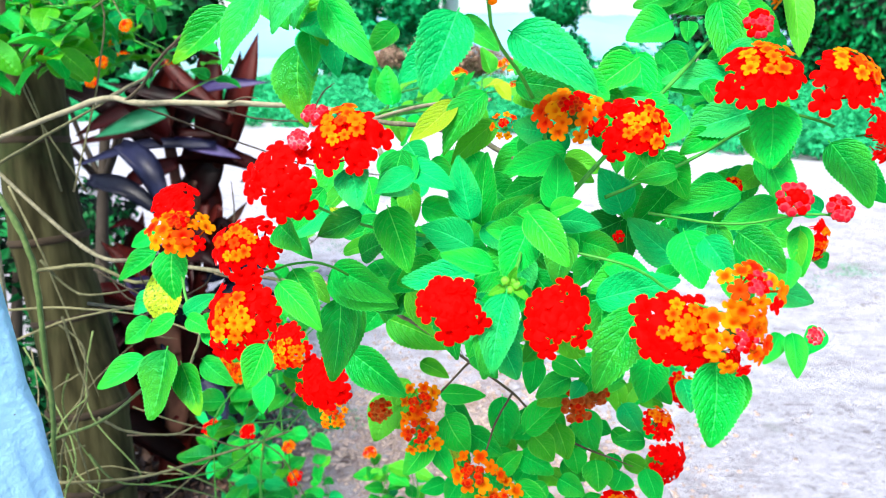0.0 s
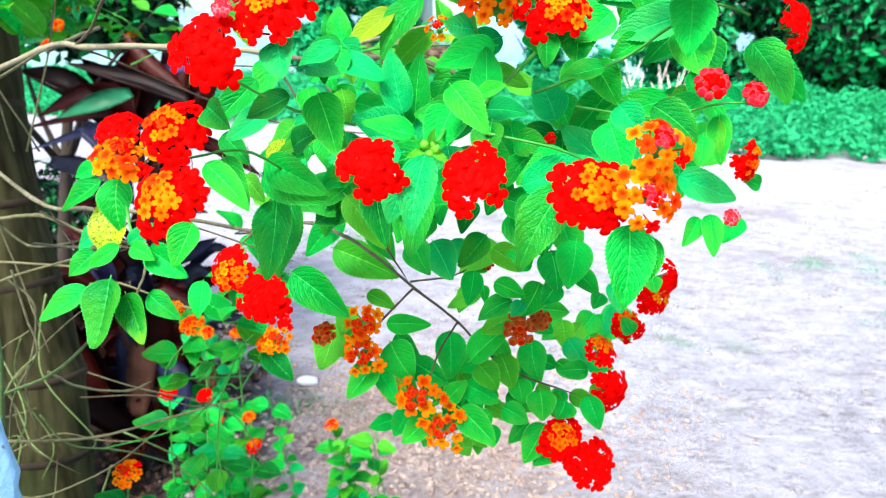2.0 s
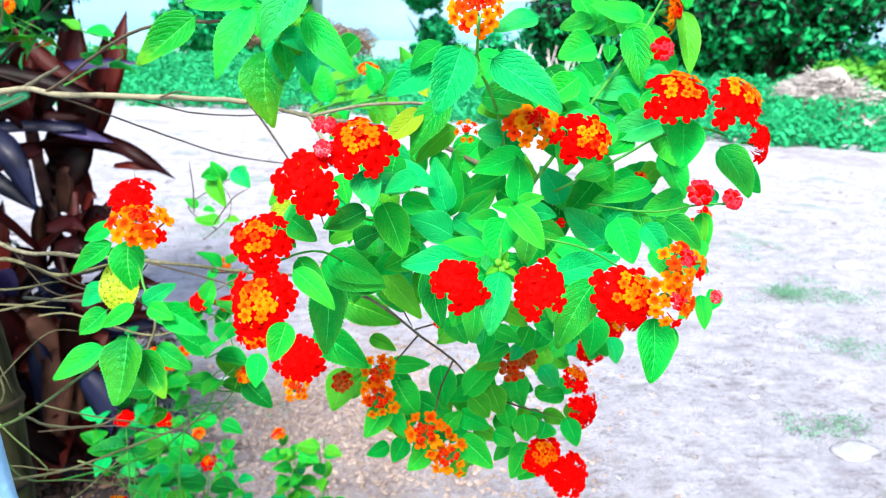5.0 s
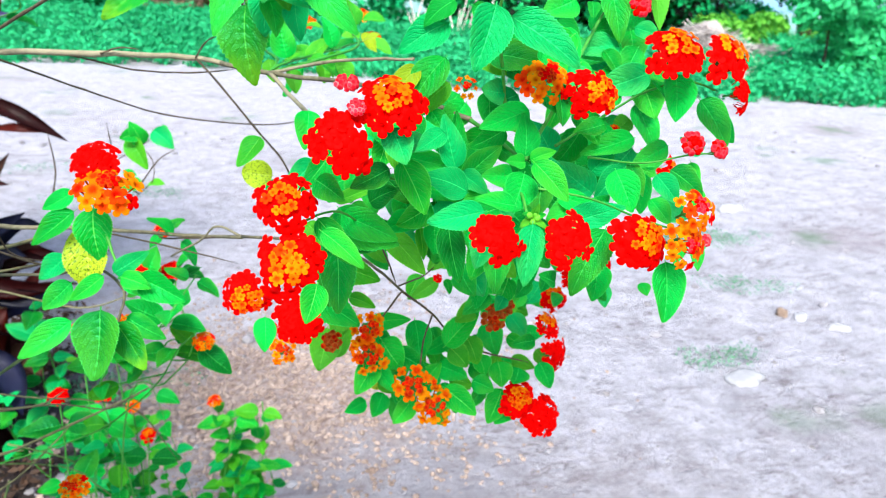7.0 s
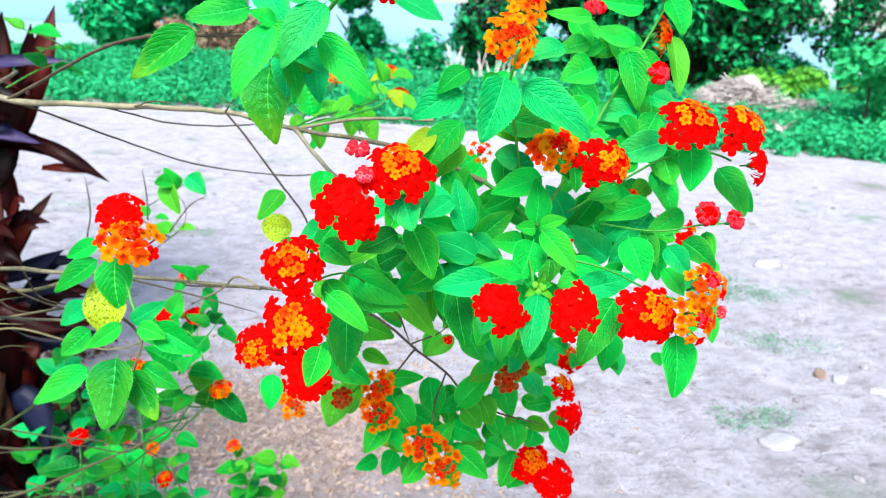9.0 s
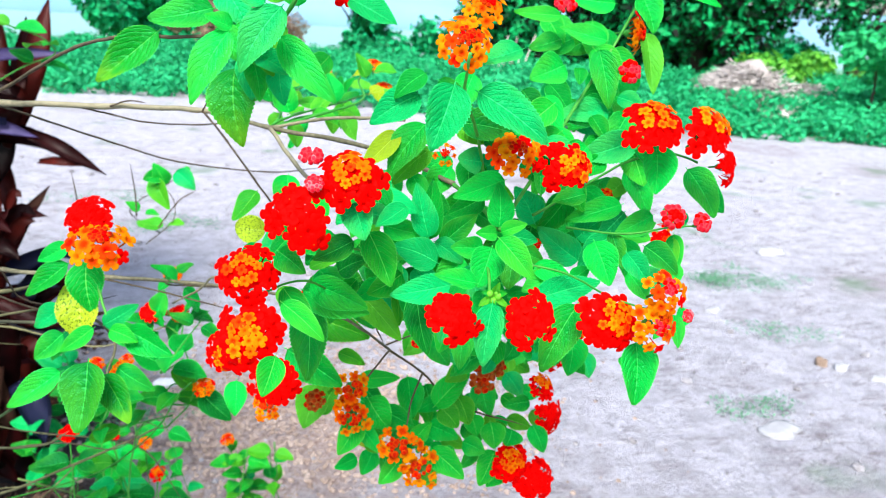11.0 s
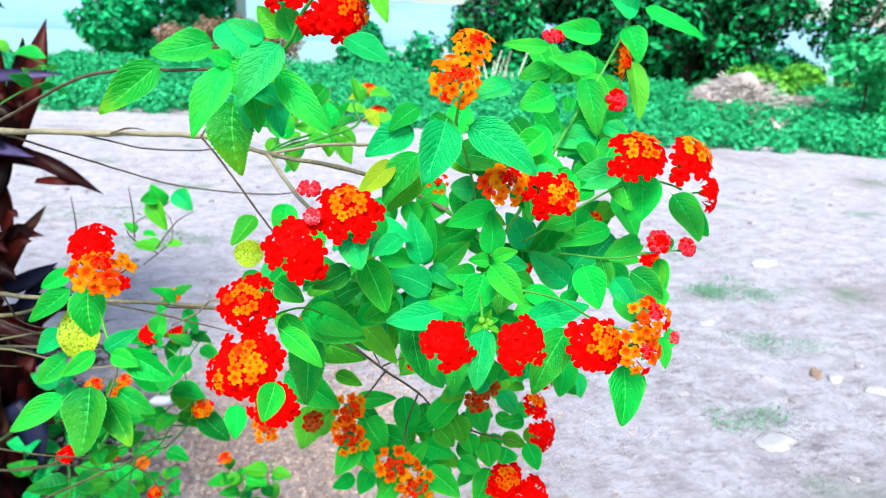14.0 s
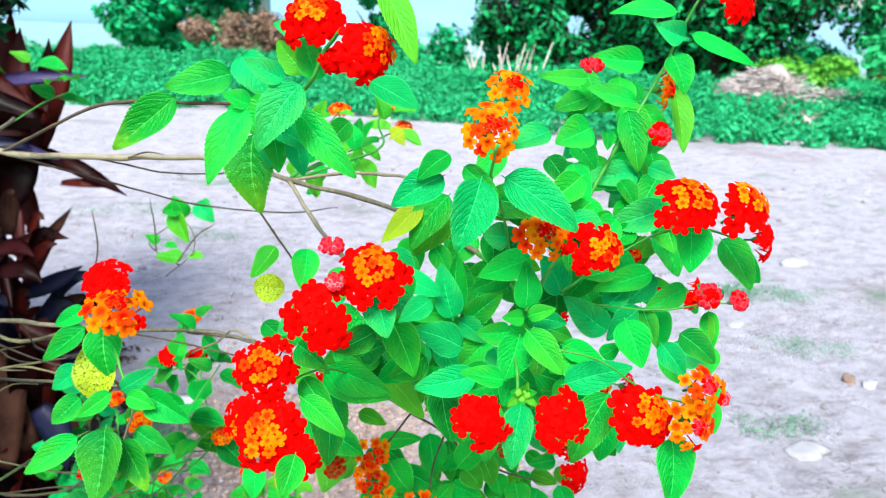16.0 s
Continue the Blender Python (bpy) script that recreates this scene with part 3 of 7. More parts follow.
tree("shade_tree", (12.21, 17.80, 0), 0.5, 2.2, lumps_in(4, 22, (-2.4, 2.1), (-1.4, 1.4), (1.3, 6.5), (0.8, 1.4)), 17000, 0.13, GAP_SHADE_GREEN, "dark leafy tree with a thick black trunk", 14)
tree("spreading_tree", (15.80, 15.76, 0), 0.28, 2.0, lumps_in(5, 24, (-3.4, 2.6), (-1.5, 2.5), (2.1, 6.0), (0.4, 0.8)), 6500, 0.10, GAP_SHADE_GREEN, "spreading dark tree with gaps of sky between leaves", 15)


def bush(name, place, lumps, count, size, material, label, category="bush"):
    """A bush: bare branches rising from one foot into each lump of its foliage."""
    base = new(name)
    base.location = place
    rnd = random.Random(len(label))
    hang(new("foliage", leaf_cloud(name, lumps, count, size, material, len(label))), base)
    for x, y, z, *_ in lumps[:7]:
        run = spline([(x * 0.55, y * 0.55, -0.05), (x * 0.8 + rnd.uniform(-0.1, 0.1), y * 0.8, z * 0.5), (x, y, z)], 4)
        part("branch", tube(run, [0.03 * z ** 0.5 * (1.1 - 0.8 * i / len(run)) for i in range(len(run))], 5), TRUNK_DARK, base)
    return tagged(base, label, category)


bush("dry_bush", (-0.54, 22.47, 0), lumps_in(6, 16, (-1.5, 2.0), (-0.5, 0.5), (0.5, 1.7), (0.35, 0.6)), 16000, 0.055, BROWN_DRY, "brown withered bush beside the round tree")
bush("hedge_bush", (6.95, 23.55, 0), lumps_in(7, 12, (-3.0, 3.0), (-0.6, 0.6), (0.2, 1.8), (0.6, 1.0)), 8000, 0.12, FAR_GREEN, "blue-green hedge bush under the trees")
bush("shade_hedge", (10.63, 19.31, 0), lumps_in(17, 12, (-3.0, 3.2), (-0.6, 0.6), (0.3, 1.9), (0.6, 1.0)), 9000, 0.12, GAP_SHADE_GREEN, "dark hedge bush in the trees' shade")
bush("shade_hedge", (15.41, 19.02, 0), lumps_in(18, 12, (-2.6, 3.2), (-0.6, 0.6), (0.2, 1.5), (0.6, 0.9)), 9000, 0.12, FAR_GREEN, "green hedge bush below the spreading tree")
bush("lime_bush", (13.06, 14.28, 0), lumps_in(8, 10, (-1.6, 2.0), (-0.5, 0.5), (0.3, 1.2), (0.4, 0.65)), 6500, 0.10, LIME_GREEN, "sunlit yellow-green bush on the verge")
bush("far_bush", (12.04, 11.35, 0), lumps_in(9, 16, (-0.9, 5.0), (-0.8, 1.5), (0.3, 2.2), (0.5, 0.9)), 13000, 0.10, foliage("bright_foliage", (0.006, 0.24, 0.07), (0.05, 0.68, 0.24)), "green bush at the end of the verge")

# the verge: low broad-leaved weeds along the far side of the lane
rnd = random.Random(21)
EDGE = [(-14, 16.0), (-3.4, 15.2), (-1.4, 15.1), (2.5, 13.6), (5.2, 11.0), (7.0, 10.7), (8.7, 10.2), (9.8, 9.6), (14, 8.0), (20, 6.0)]
weeds = []
for (x0, y0), (x1, y1) in zip(EDGE, EDGE[1:]):
    steps = int(math.hypot(x1 - x0, y1 - y0) / 0.35)
    for k in range(steps):
        for row in range(12):
            t = (k + rnd.random()) / steps
            r = rnd.uniform(0.18, 0.38)
            weeds.append((x0 + (x1 - x0) * t + rnd.uniform(-0.2, 0.2), y0 + (y1 - y0) * t + row * 0.55 + rnd.uniform(-0.2, 0.2), 0.08 + 0.055 * row + rnd.uniform(0, 0.16), r, r, r * 0.75))
tagged(new("verge_weeds", leaf_cloud("verge_weeds", weeds, 170000, 0.058, VERGE_GREEN, 31)), "low broad-leaved green weeds along the lane", "weeds", kind="stuff")


def straw_heap(name, place, size, count, seed, label):
    """A heap of long dry stalks lying over one another on a low mound."""
    rnd = random.Random(seed)
    base = new(name)
    base.location = place
    tagged(base, label, "straw heap")
    bm = bmesh.new()
    bmesh.ops.create_icosphere(bm, subdivisions=3, radius=1)
    for v in bm.verts:
        v.co = Vector((v.co.x * size[0], v.co.y * size[1], max(-0.05, v.co.z) * size[2])) * (1 + 0.45 * noise.noise(v.co * 2.3 + Vector((seed, 0, 0))))
    part("mound", bm, DRY, base)
    vs, fs = [], []
    for k in range(count):
        a, r = rnd.uniform(0, 6.28), rnd.random() ** 0.5
        p = Vector((math.cos(a) * r * size[0], math.sin(a) * r * size[1], size[2] * math.sqrt(max(0, 1 - r * r)) * rnd.uniform(0.8, 1.12)))
        d = Vector((rnd.uniform(-1, 1), rnd.uniform(-0.5, 0.5), rnd.uniform(-0.16, 0.16))).normalized() * rnd.uniform(0.10, 0.34)
        w = d.cross(Vector((rnd.uniform(-1, 1), rnd.uniform(-1, 1), 1))).normalized() * 0.012
        i = len(vs)
        vs += [p - d - w, p - d + w, p + d + w, p + d - w]
        fs.append((i, i + 1, i + 2, i + 3))
    tagged(hang(new("straw", raw_mesh("straw", [tuple(v) for v in vs], fs, DRY)), base), kind="stuff")
    return base


straw_heap("straw_heap", (11.37, 12.69, 0), (1.15, 0.7, 0.72), 1300, 7, "low flat spread of pale straw beside the heap")
straw_heap("straw_heap", (10.45, 13.26, 0), (1.15, 0.8, 1.02), 1900, 5, "grey-brown heap of dry straw on the verge")
straw_heap("straw_heap", (9.82, 11.28, 0), (0.45, 0.35, 0.36), 300, 6, "small pale heap of dry straw in the weeds")


def stake_bundle(name, place, count, seed, label):
    rnd = random.Random(seed)
    base = new(name)
    base.location = place
    tagged(base, label, "sticks")
    for k in range(count):
        x = rnd.uniform(-1.0, 1.0)
        top = (x + rnd.uniform(-0.5, 0.5), rnd.uniform(-0.2, 0.2), rnd.uniform(0.7, 1.5))
        part("stick", tube([(x, 0, -0.05), (x * 0.5 + top[0] * 0.5, 0.03, top[2] * 0.5), top], [0.022, 0.02, 0.012], 5), DRY, base)
    return base


stake_bundle("dry_sticks", (5.54, 16.35, 0), 26, 3, "bundle of pale dry sticks leaning in the weeds")

# the grey pole and the far hills
pole = tagged(new("concrete_pole"), "grey concrete pole beyond the lane", "pole")
pole.location = (0.07, 27.69, 0)
# pale bluish concrete: distance haze is mixed into its colour
CONCRETE = plain("concrete", (0.46, 0.54, 0.60), (0.60, 0.68, 0.74), 8.0, 0.9)
part("shaft", tube([(0, 0, -0.2), (0, 0, 3.5), (0, 0, 8.0)], [0.34, 0.31, 0.27], 14), CONCRETE, pole)
part("base_block", tube([(0, 0, -0.2), (0, 0, 0.25), (0, 0, 0.3)], [0.55, 0.53, 0.4], 8), CONCRETE, pole)


def hill(name, place, size, material, label, seed):
    bm = bmesh.new()
    bmesh.ops.create_icosphere(bm, subdivisions=5, radius=1)
    for v in bm.verts:
        k = 1 + 0.35 * noise.noise(Vector((v.co.x * 3 + seed, v.co.y * 3, v.co.z))) + 0.12 * noise.noise(v.co * 14)
        v.co = Vector((v.co.x * size[0], v.co.y * size[1], max(-0.1, v.co.z) * size[2] * k))
    ob = new(name, mesh_of(name, bm, material))
    ob.location = place
    return tagged(ob, label, "hill", kind="structure")


# no haze in the air: the hills' blue colour carries it
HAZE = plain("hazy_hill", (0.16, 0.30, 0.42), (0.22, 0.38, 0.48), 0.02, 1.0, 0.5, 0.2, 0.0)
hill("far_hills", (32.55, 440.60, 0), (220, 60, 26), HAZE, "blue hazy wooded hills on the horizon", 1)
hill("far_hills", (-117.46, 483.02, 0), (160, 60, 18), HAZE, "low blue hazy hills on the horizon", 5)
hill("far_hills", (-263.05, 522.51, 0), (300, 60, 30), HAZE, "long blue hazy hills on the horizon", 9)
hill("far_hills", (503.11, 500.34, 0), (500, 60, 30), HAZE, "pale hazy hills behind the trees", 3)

for ob in list(bpy.data.objects):
    for start, row in (("shade_tree", "dark trees beyond the lane"), ("straw_heap", "straw heaps on the verge"), ("shade_hedge", "hedge bushes under the trees")):
        if ob.parent is None and ob.name.startswith(start):
            tagged(ob, group=row)

# ---- the pale post ----
PLASTER, nt_, b_ = shader("white_plaster")
nt_.links.new(blend(nt_, ramp(nt_, noise_of(nt_, 75.0, detail=3.0), 0.69, 0.73), blend(nt_, noise_of(nt_, 5.0), (0.21, 0.47, 0.72), (0.31, 0.59, 0.81)), (0.14, 0.17, 0.20)), b_.inputs["Base Color"])
b_.inputs["Roughness"].default_value = 0.85
bump(nt_, b_, noise_of(nt_, 70.0, detail=8.0), 0.7, 0.004)
post = tagged(new("gate_post"), "rough pale-blue plastered post with chipped edge", "post")
post.location = (-0.285, 0.804, 0)
post.rotation_euler = (radians(5.4), radians(-6.3), radians(40))
bm = bmesh.new()
bmesh.ops.create_cube(bm, size=1)
for v in bm.verts:
    v.co = Vector((v.co.x * 0.30 - 0.15, v.co.y * 0.16 + 0.08, (v.co.z + 0.5) * 1.45))
bmesh.ops.subdivide_edges(bm, edges=bm.edges, cuts=40, use_grid_fill=True)
for v in bm.verts:
    v.co += Vector((noise.noise(v.co * 22), noise.noise(v.co * 22 + Vector((5, 0, 0))), 0)) * 0.0045
    chip = max(0.0, noise.noise(v.co * 48 + Vector((0, 0, 3))) - 0.1)
    if v.co.x > -0.02:
        v.co.x -= chip * 0.03
part("shaft", bm, PLASTER, post)
bm = bmesh.new()
bmesh.ops.create_cube(bm, size=1)
for v in bm.verts:
    v.co = Vector((v.co.x * 0.36 - 0.15, v.co.y * 0.20 + 0.08, v.co.z * 0.06 - 0.005))
bmesh.ops.bevel(bm, geom=bm.edges, offset=0.008, segments=2, affect="EDGES")
part("plinth", bm, PLASTER, post)

# ---- the ringed trunk ----
TRUNK, nt_, b_ = shader("ringed_bark")
tc_ = nt_.nodes.new("ShaderNodeTexCoord")
map_ = nt_.nodes.new("ShaderNodeMapping")
map_.inputs["Scale"].default_value = (22, 22, 2.2)
nt_.links.new(tc_.outputs["Object"], map_.inputs[0])
grain_ = node(nt_, "ShaderNodeTexNoise", Scale=2.0, Detail=8.0)
nt_.links.new(map_.outputs[0], grain_.inputs["Vector"])
col_ = blend(nt_, ramp(nt_, grain_.outputs["Fac"], 0.3, 0.7), (0.010, 0.009, 0.003), (0.052, 0.049, 0.021))
col_ = blend(nt_, maths(nt_, "MULTIPLY", ramp(nt_, noise_of(nt_, 7.0), 0.5, 0.7), 0.6), col_, (0.022, 0.038, 0.011))
nt_.links.new(col_, b_.inputs["Base Color"])
b_.inputs["Roughness"].default_value = 0.85
b_.inputs["Specular IOR Level"].default_value = 0.08
bump(nt_, b_, grain_.outputs["Fac"], 0.6, 0.006)
trunk = tagged(new("ringed_trunk"), "grey-brown ringed tree trunk wound with bare vines", "trunk")
foot_, top_ = Vector((-0.578, 1.215, 0.302)), Vector((-0.766, 1.442, 1.802))
foot_.z = -0.03
run_, rad_ = [], []
for k in range(61):
    t = k / 60
    p = foot_.lerp(top_, t)
    ring = abs((t * 11) % 1 - 0.5)
    run_.append(p + Vector((0.008 * math.sin(t * 17), 0.006 * math.cos(t * 13), 0)))
    rad_.append((0.086 - 0.034 * t) * (1.07 if ring > 0.45 else 0.97 if ring > 0.41 else 1.0))
part("trunk", tube(run_, rad_, 24), TRUNK, trunk)
SCAR = plain("leaf_scar", (0.006, 0.004, 0.002), (0.030, 0.020, 0.010), 40.0, 0.9, 0.003)
for k in range(1, 11):
    i = min(59, max(1, round(k * 60 / 11)))
    d_ = (run_[i + 1] - run_[i - 1]).normalized()
    part("leaf_scar", tube([run_[i] - d_ * 0.007, run_[i] - d_ * 0.004, run_[i] + d_ * 0.004, run_[i] + d_ * 0.007], [rad_[i] * 0.99, rad_[i] * 1.035, rad_[i] * 1.03, rad_[i] * 0.99], 24), SCAR, trunk)


# ---- bare vines wound round the trunk ----
VINE = plain("pale_vine", (0.06, 0.065, 0.028), (0.20, 0.19, 0.09), 120.0, 0.7, 0.0006)
GREEN_VINE = plain("green_vine", (0.06, 0.12, 0.03), (0.18, 0.26, 0.08), 120.0, 0.65, 0.0006)
STEM_LOOK["vine"], STEM_LOOK["greenvine"] = VINE, GREEN_VINE
vines = tagged(new("bare_vines"), "tangle of thin bare vines hanging on the trunk", "vine")
stem(vines, 0.0039, "greenvine", (-0.516, 0.920, 1.332), (-0.485, 0.921, 1.260), (-0.474, 0.925, 1.199), (-0.475, 0.920, 1.107), (-0.473, 0.914, 1.011), (-0.479, 0.903, 0.897), (-0.507, 0.893, 0.524))
stem(vines, 0.0027, "vine", (-0.474, 0.925, 1.199), (-0.403, 0.927, 1.207), (-0.335, 0.903, 1.193), (-0.264, 0.888, 1.213))
stem(vines, 0.0021, "vine", (-0.535, 0.959, 1.325), (-0.439, 0.931, 1.372), (-0.340, 0.881, 1.414))
stem(vines, 0.0018, "vine", (-0.468, 0.929, 1.213), (-0.427, 0.936, 1.165), (-0.337, 0.920, 1.179))
stem(vines, 0.0018, "vine", (-0.551, 0.958, 1.132), (-0.475, 0.987, 1.126), (-0.355, 0.967, 1.124))
stem(vines, 0.0018, "vine", (-0.566, 0.993, 1.071), (-0.482, 0.982, 1.107), (-0.358, 0.913, 1.155), (-0.280, 0.870, 1.182))
stem(vines, 0.0021, "vine", (-0.499, 0.939, 0.877), (-0.400, 0.986, 0.856), (-0.315, 1.039, 0.858), (-0.230, 1.093, 0.862), (-0.204, 1.141, 0.850))
stem(vines, 0.0021, "greenvine", (-0.480, 0.911, 0.962), (-0.396, 0.892, 1.004), (-0.317, 0.839, 1.073), (-0.228, 0.730, 1.165))
stem(vines, 0.0018, "vine", (-0.400, 0.893, 1.007), (-0.372, 0.915, 0.974), (-0.322, 0.942, 0.956), (-0.298, 0.964, 0.960))
stem(vines, 0.0016, "vine", (-0.466, 0.956, 1.125), (-0.446, 0.940, 1.066), (-0.430, 0.928, 1.022), (-0.445, 0.915, 0.977), (-0.421, 0.893, 0.896))
stem(vines, 0.0016, "vine", (-0.502, 1.001, 1.099), (-0.461, 0.990, 1.060), (-0.468, 0.969, 0.982), (-0.492, 0.951, 0.920), (-0.549, 0.992, 0.693))
stem(vines, 0.0014, "vine", (-0.541, 1.003, 1.295), (-0.517, 0.991, 1.251), (-0.494, 0.979, 1.207), (-0.485, 1.003, 1.107), (-0.440, 0.973, 0.998))
wild = random.Random(17)
for k in range(34):
    a = Vector((wild.uniform(-0.68, -0.40), wild.uniform(0.95, 1.2), wild.uniform(0.35, 1.05)))
    run = [a]
    d = Vector((wild.uniform(-1, 1), wild.uniform(-0.4, 0.4), wild.uniform(-1, 0.4)))
    for i in range(4):
        d = (d + Vector((wild.uniform(-0.8, 0.8), wild.uniform(-0.4, 0.4), wild.uniform(-0.8, 0.6)))).normalized()
        run.append(run[-1] + d * wild.uniform(0.05, 0.12))
    stem(vines, wild.uniform(0.0008, 0.0016), wild.choice(("vine", "greenvine", "greenvine")), *run)

# ---- burgundy cordyline ----
MAROON, nt_, b_ = shader("burgundy_leaf")
info_ = nt_.nodes.new("ShaderNodeObjectInfo")
k_ = maths(nt_, "ADD", maths(nt_, "MULTIPLY", noise_of(nt_, 9.0), 0.7), maths(nt_, "MULTIPLY", info_.outputs["Random"], 0.5))
nt_.links.new(blend(nt_, ramp(nt_, k_, 0.3, 0.9), (0.004, 0.001, 0.0015), (0.050, 0.004, 0.005)), b_.inputs["Base Color"])
b_.inputs["Roughness"].default_value = 0.42
b_.inputs["Specular IOR Level"].default_value = 0.16
bump(nt_, b_, noise_of(nt_, 60.0), 0.2, 0.002)
RED_LEAF = plain("red_brown_leaf", (0.032, 0.003, 0.002), (0.12, 0.010, 0.006), 14.0, 0.5, 0.002)
# burgundy leaves again, coloured by light: blue and purple sky sheen, one lit green
NAVY = plain("blue_black_leaf", (0.004, 0.006, 0.018), (0.028, 0.034, 0.10), 10.0, 0.4, 0.002)
LIT = plain("green_strap_leaf", (0.01, 0.14, 0.06), (0.03, 0.30, 0.14), 10.0, 0.45, 0.002)
PURPLE_SHEEN = plain("purple_leaf", (0.05, 0.04, 0.14), (0.14, 0.11, 0.30), 10.0, 0.4, 0.002)
DEAD = plain("dead_leaf", (0.03, 0.010, 0.007), (0.13, 0.055, 0.035), 16.0, 0.85, 0.003)


def strap(seed, droop):
    """A long strap leaf along +Y, one long, one wide at its middle, folded along the midrib and arching down."""
    rnd = random.Random(seed)
    bm = bmesh.new()
    rows = 12
    grid = []
    for i in range(rows + 1):
        u = i / rows
        half = 0.5 * (0.18 + 0.82 * math.sin(math.pi * min(1, u * 0.94 + 0.06)) ** 0.9) * (1 - u ** 6) + 0.004
        y = u * (1 - 0.25 * droop * u)
        z = 0.25 * u - droop * u * u
        wave = 0.05 * math.sin(u * 11 + seed)
        grid.append([bm.verts.new((v * half, y, z + (0.35 * abs(v) * half + wave * abs(v) * 0.4))) for v in (-1, -0.5, 0, 0.5, 1)])
    for r0, r1 in zip(grid, grid[1:]):
        for j in range(4):
            bm.faces.new((r0[j], r0[j + 1], r1[j + 1], r1[j]))
    bmesh.ops.solidify(bm, geom=bm.faces[:], thickness=0.004)
    return bm


STRAPS = {m: [mesh_of("leaf", strap(s, dr), mat) for s, dr in ((1, 0.15), (2, 0.5), (3, 0.9))] for m, mat in (("maroon", MAROON), ("red", RED_LEAF), ("purple_sheen", PURPLE_SHEEN), ("dead", DEAD))}
STRAP_LOOK = {"maroon": MAROON, "red": RED_LEAF, "purple_sheen": PURPLE_SHEEN, "dead": DEAD, "navy": NAVY, "green": LIT}


def cordyline(name, foot, tops, label):
    base = new(name)
    base.location = foot
    tagged(base, label, "cordyline")
    rnd = random.Random(3)
    for top, count, reach in tops:
        t = Vector(top) - Vector(foot)
        part("stem", tube(spline([(0, 0, -0.02), t * 0.5 + Vector((0.03, 0, 0)), t], 8), [0.022 * (1.1 if i % 2 else 0.95) for i in range(17)], 9), DEAD, base)
        for k in range(count):
            a = k * 2.39996
            lift = 1 - k / count
            kind = "red" if lift > 0.72 else "maroon"
            if k % 9 == 4:
                kind = "purple_sheen"
            up = radians(80 * lift ** 1.1 - 16 + rnd.uniform(-14, 14))
            ob = hang(new("leaf", STRAPS[kind][0 if lift > 0.65 else 1 if lift > 0.25 else 2]), base)
            ob.matrix_basis = Matrix.Translation(t - Vector((0, 0, 0.16 * (1 - lift)))) @ Matrix.Rotation(a, 4, "Z") @ Matrix.Rotation(up, 4, "X") @ Matrix.Diagonal((rnd.uniform(0.085, 0.12), reach * rnd.uniform(0.7, 1.15), reach * rnd.uniform(0.6, 1.1), 1))
        for k in range(7):
            ob = hang(new("dead_leaf", STRAPS["dead"][2]), base)
            ob.matrix_basis = Matrix.Translation(t - Vector((0, 0, 0.2 + 0.04 * k))) @ Matrix.Rotation(rnd.uniform(0, 6.28), 4, "Z") @ Matrix.Rotation(radians(rnd.uniform(-75, -45)), 4, "X") @ Matrix.Diagonal((0.05, reach * 0.7, reach * 0.5, 1))
    return base


def strap_leaf(parent, kind, width, base, middle, tip):
    """A strap leaf bent through three points of its midrib, folded and wavy, with thickness."""
    o = parent.location
    run = spline([Vector(base) - o, Vector(middle) - o, Vector(tip) - o], 6)
    bm = bmesh.new()
    grid = []
    for i, p in enumerate(run):
        u = i / (len(run) - 1)
        d = (run[min(i + 1, len(run) - 1)] - run[max(i - 1, 0)]).normalized()
        side = d.cross(Vector((0.25, -0.85, 0.45))).normalized()
        up = side.cross(d)
        half = width * 0.5 * (0.25 + 0.75 * math.sin(math.pi * min(1, 0.10 + 0.86 * u)) ** 0.8) * (1 - u ** 5) + 0.0008
        wave = 0.10 * math.sin(u * 9 + len(parent.children))
        grid.append([bm.verts.new(p + side * v * half + up * half * (0.4 * abs(v) + wave * v)) for v in (-1, -0.5, 0, 0.5, 1)])
    for r0, r1 in zip(grid, grid[1:]):
        for j in range(4):
            bm.faces.new((r0[j], r0[j + 1], r1[j + 1], r1[j]))
    bmesh.ops.solidify(bm, geom=bm.faces[:], thickness=0.0012)
    return part("dead_leaf" if kind == "dead" else "leaf", bm, STRAP_LOOK[kind], parent)


palm = cordyline("cordyline", (-1.03, 2.86, 0), [((-1.06, 2.86, 1.14), 3, 0.42), ((-1.15, 2.70, 0.52), 12, 0.36)], "burgundy cordyline with arching strap leaves, dead leaves below")
strap_leaf(palm, "red", 0.107, (-1.006, 3.081, 1.063), (-0.950, 3.077, 1.298), (-0.933, 3.157, 1.525))
strap_leaf(palm, "red", 0.094, (-0.895, 3.020, 1.073), (-0.795, 3.017, 1.327), (-0.737, 3.094, 1.558))
strap_leaf(palm, "red", 0.162, (-0.993, 2.949, 0.965), (-0.927, 2.913, 1.086), (-0.809, 2.975, 1.284))
strap_leaf(palm, "maroon", 0.138, (-1.074, 2.939, 0.896), (-0.949, 2.880, 0.954), (-0.855, 2.938, 1.129))
strap_leaf(palm, "purple_sheen", 0.050, (-1.077, 2.999, 1.310), (-0.855, 2.925, 1.351), (-0.656, 2.929, 1.364))
strap_leaf(palm, "purple_sheen", 0.058, (-1.068, 2.898, 1.130), (-0.903, 2.815, 1.116), (-0.757, 2.809, 1.075))
strap_leaf(palm, "maroon", 0.059, (-0.851, 2.916, 1.087), (-0.700, 2.823, 1.034), (-0.545, 2.802, 0.938))
strap_leaf(palm, "red", 0.032, (-0.784, 2.878, 0.975), (-0.700, 2.811, 0.987), (-0.612, 2.818, 0.969))
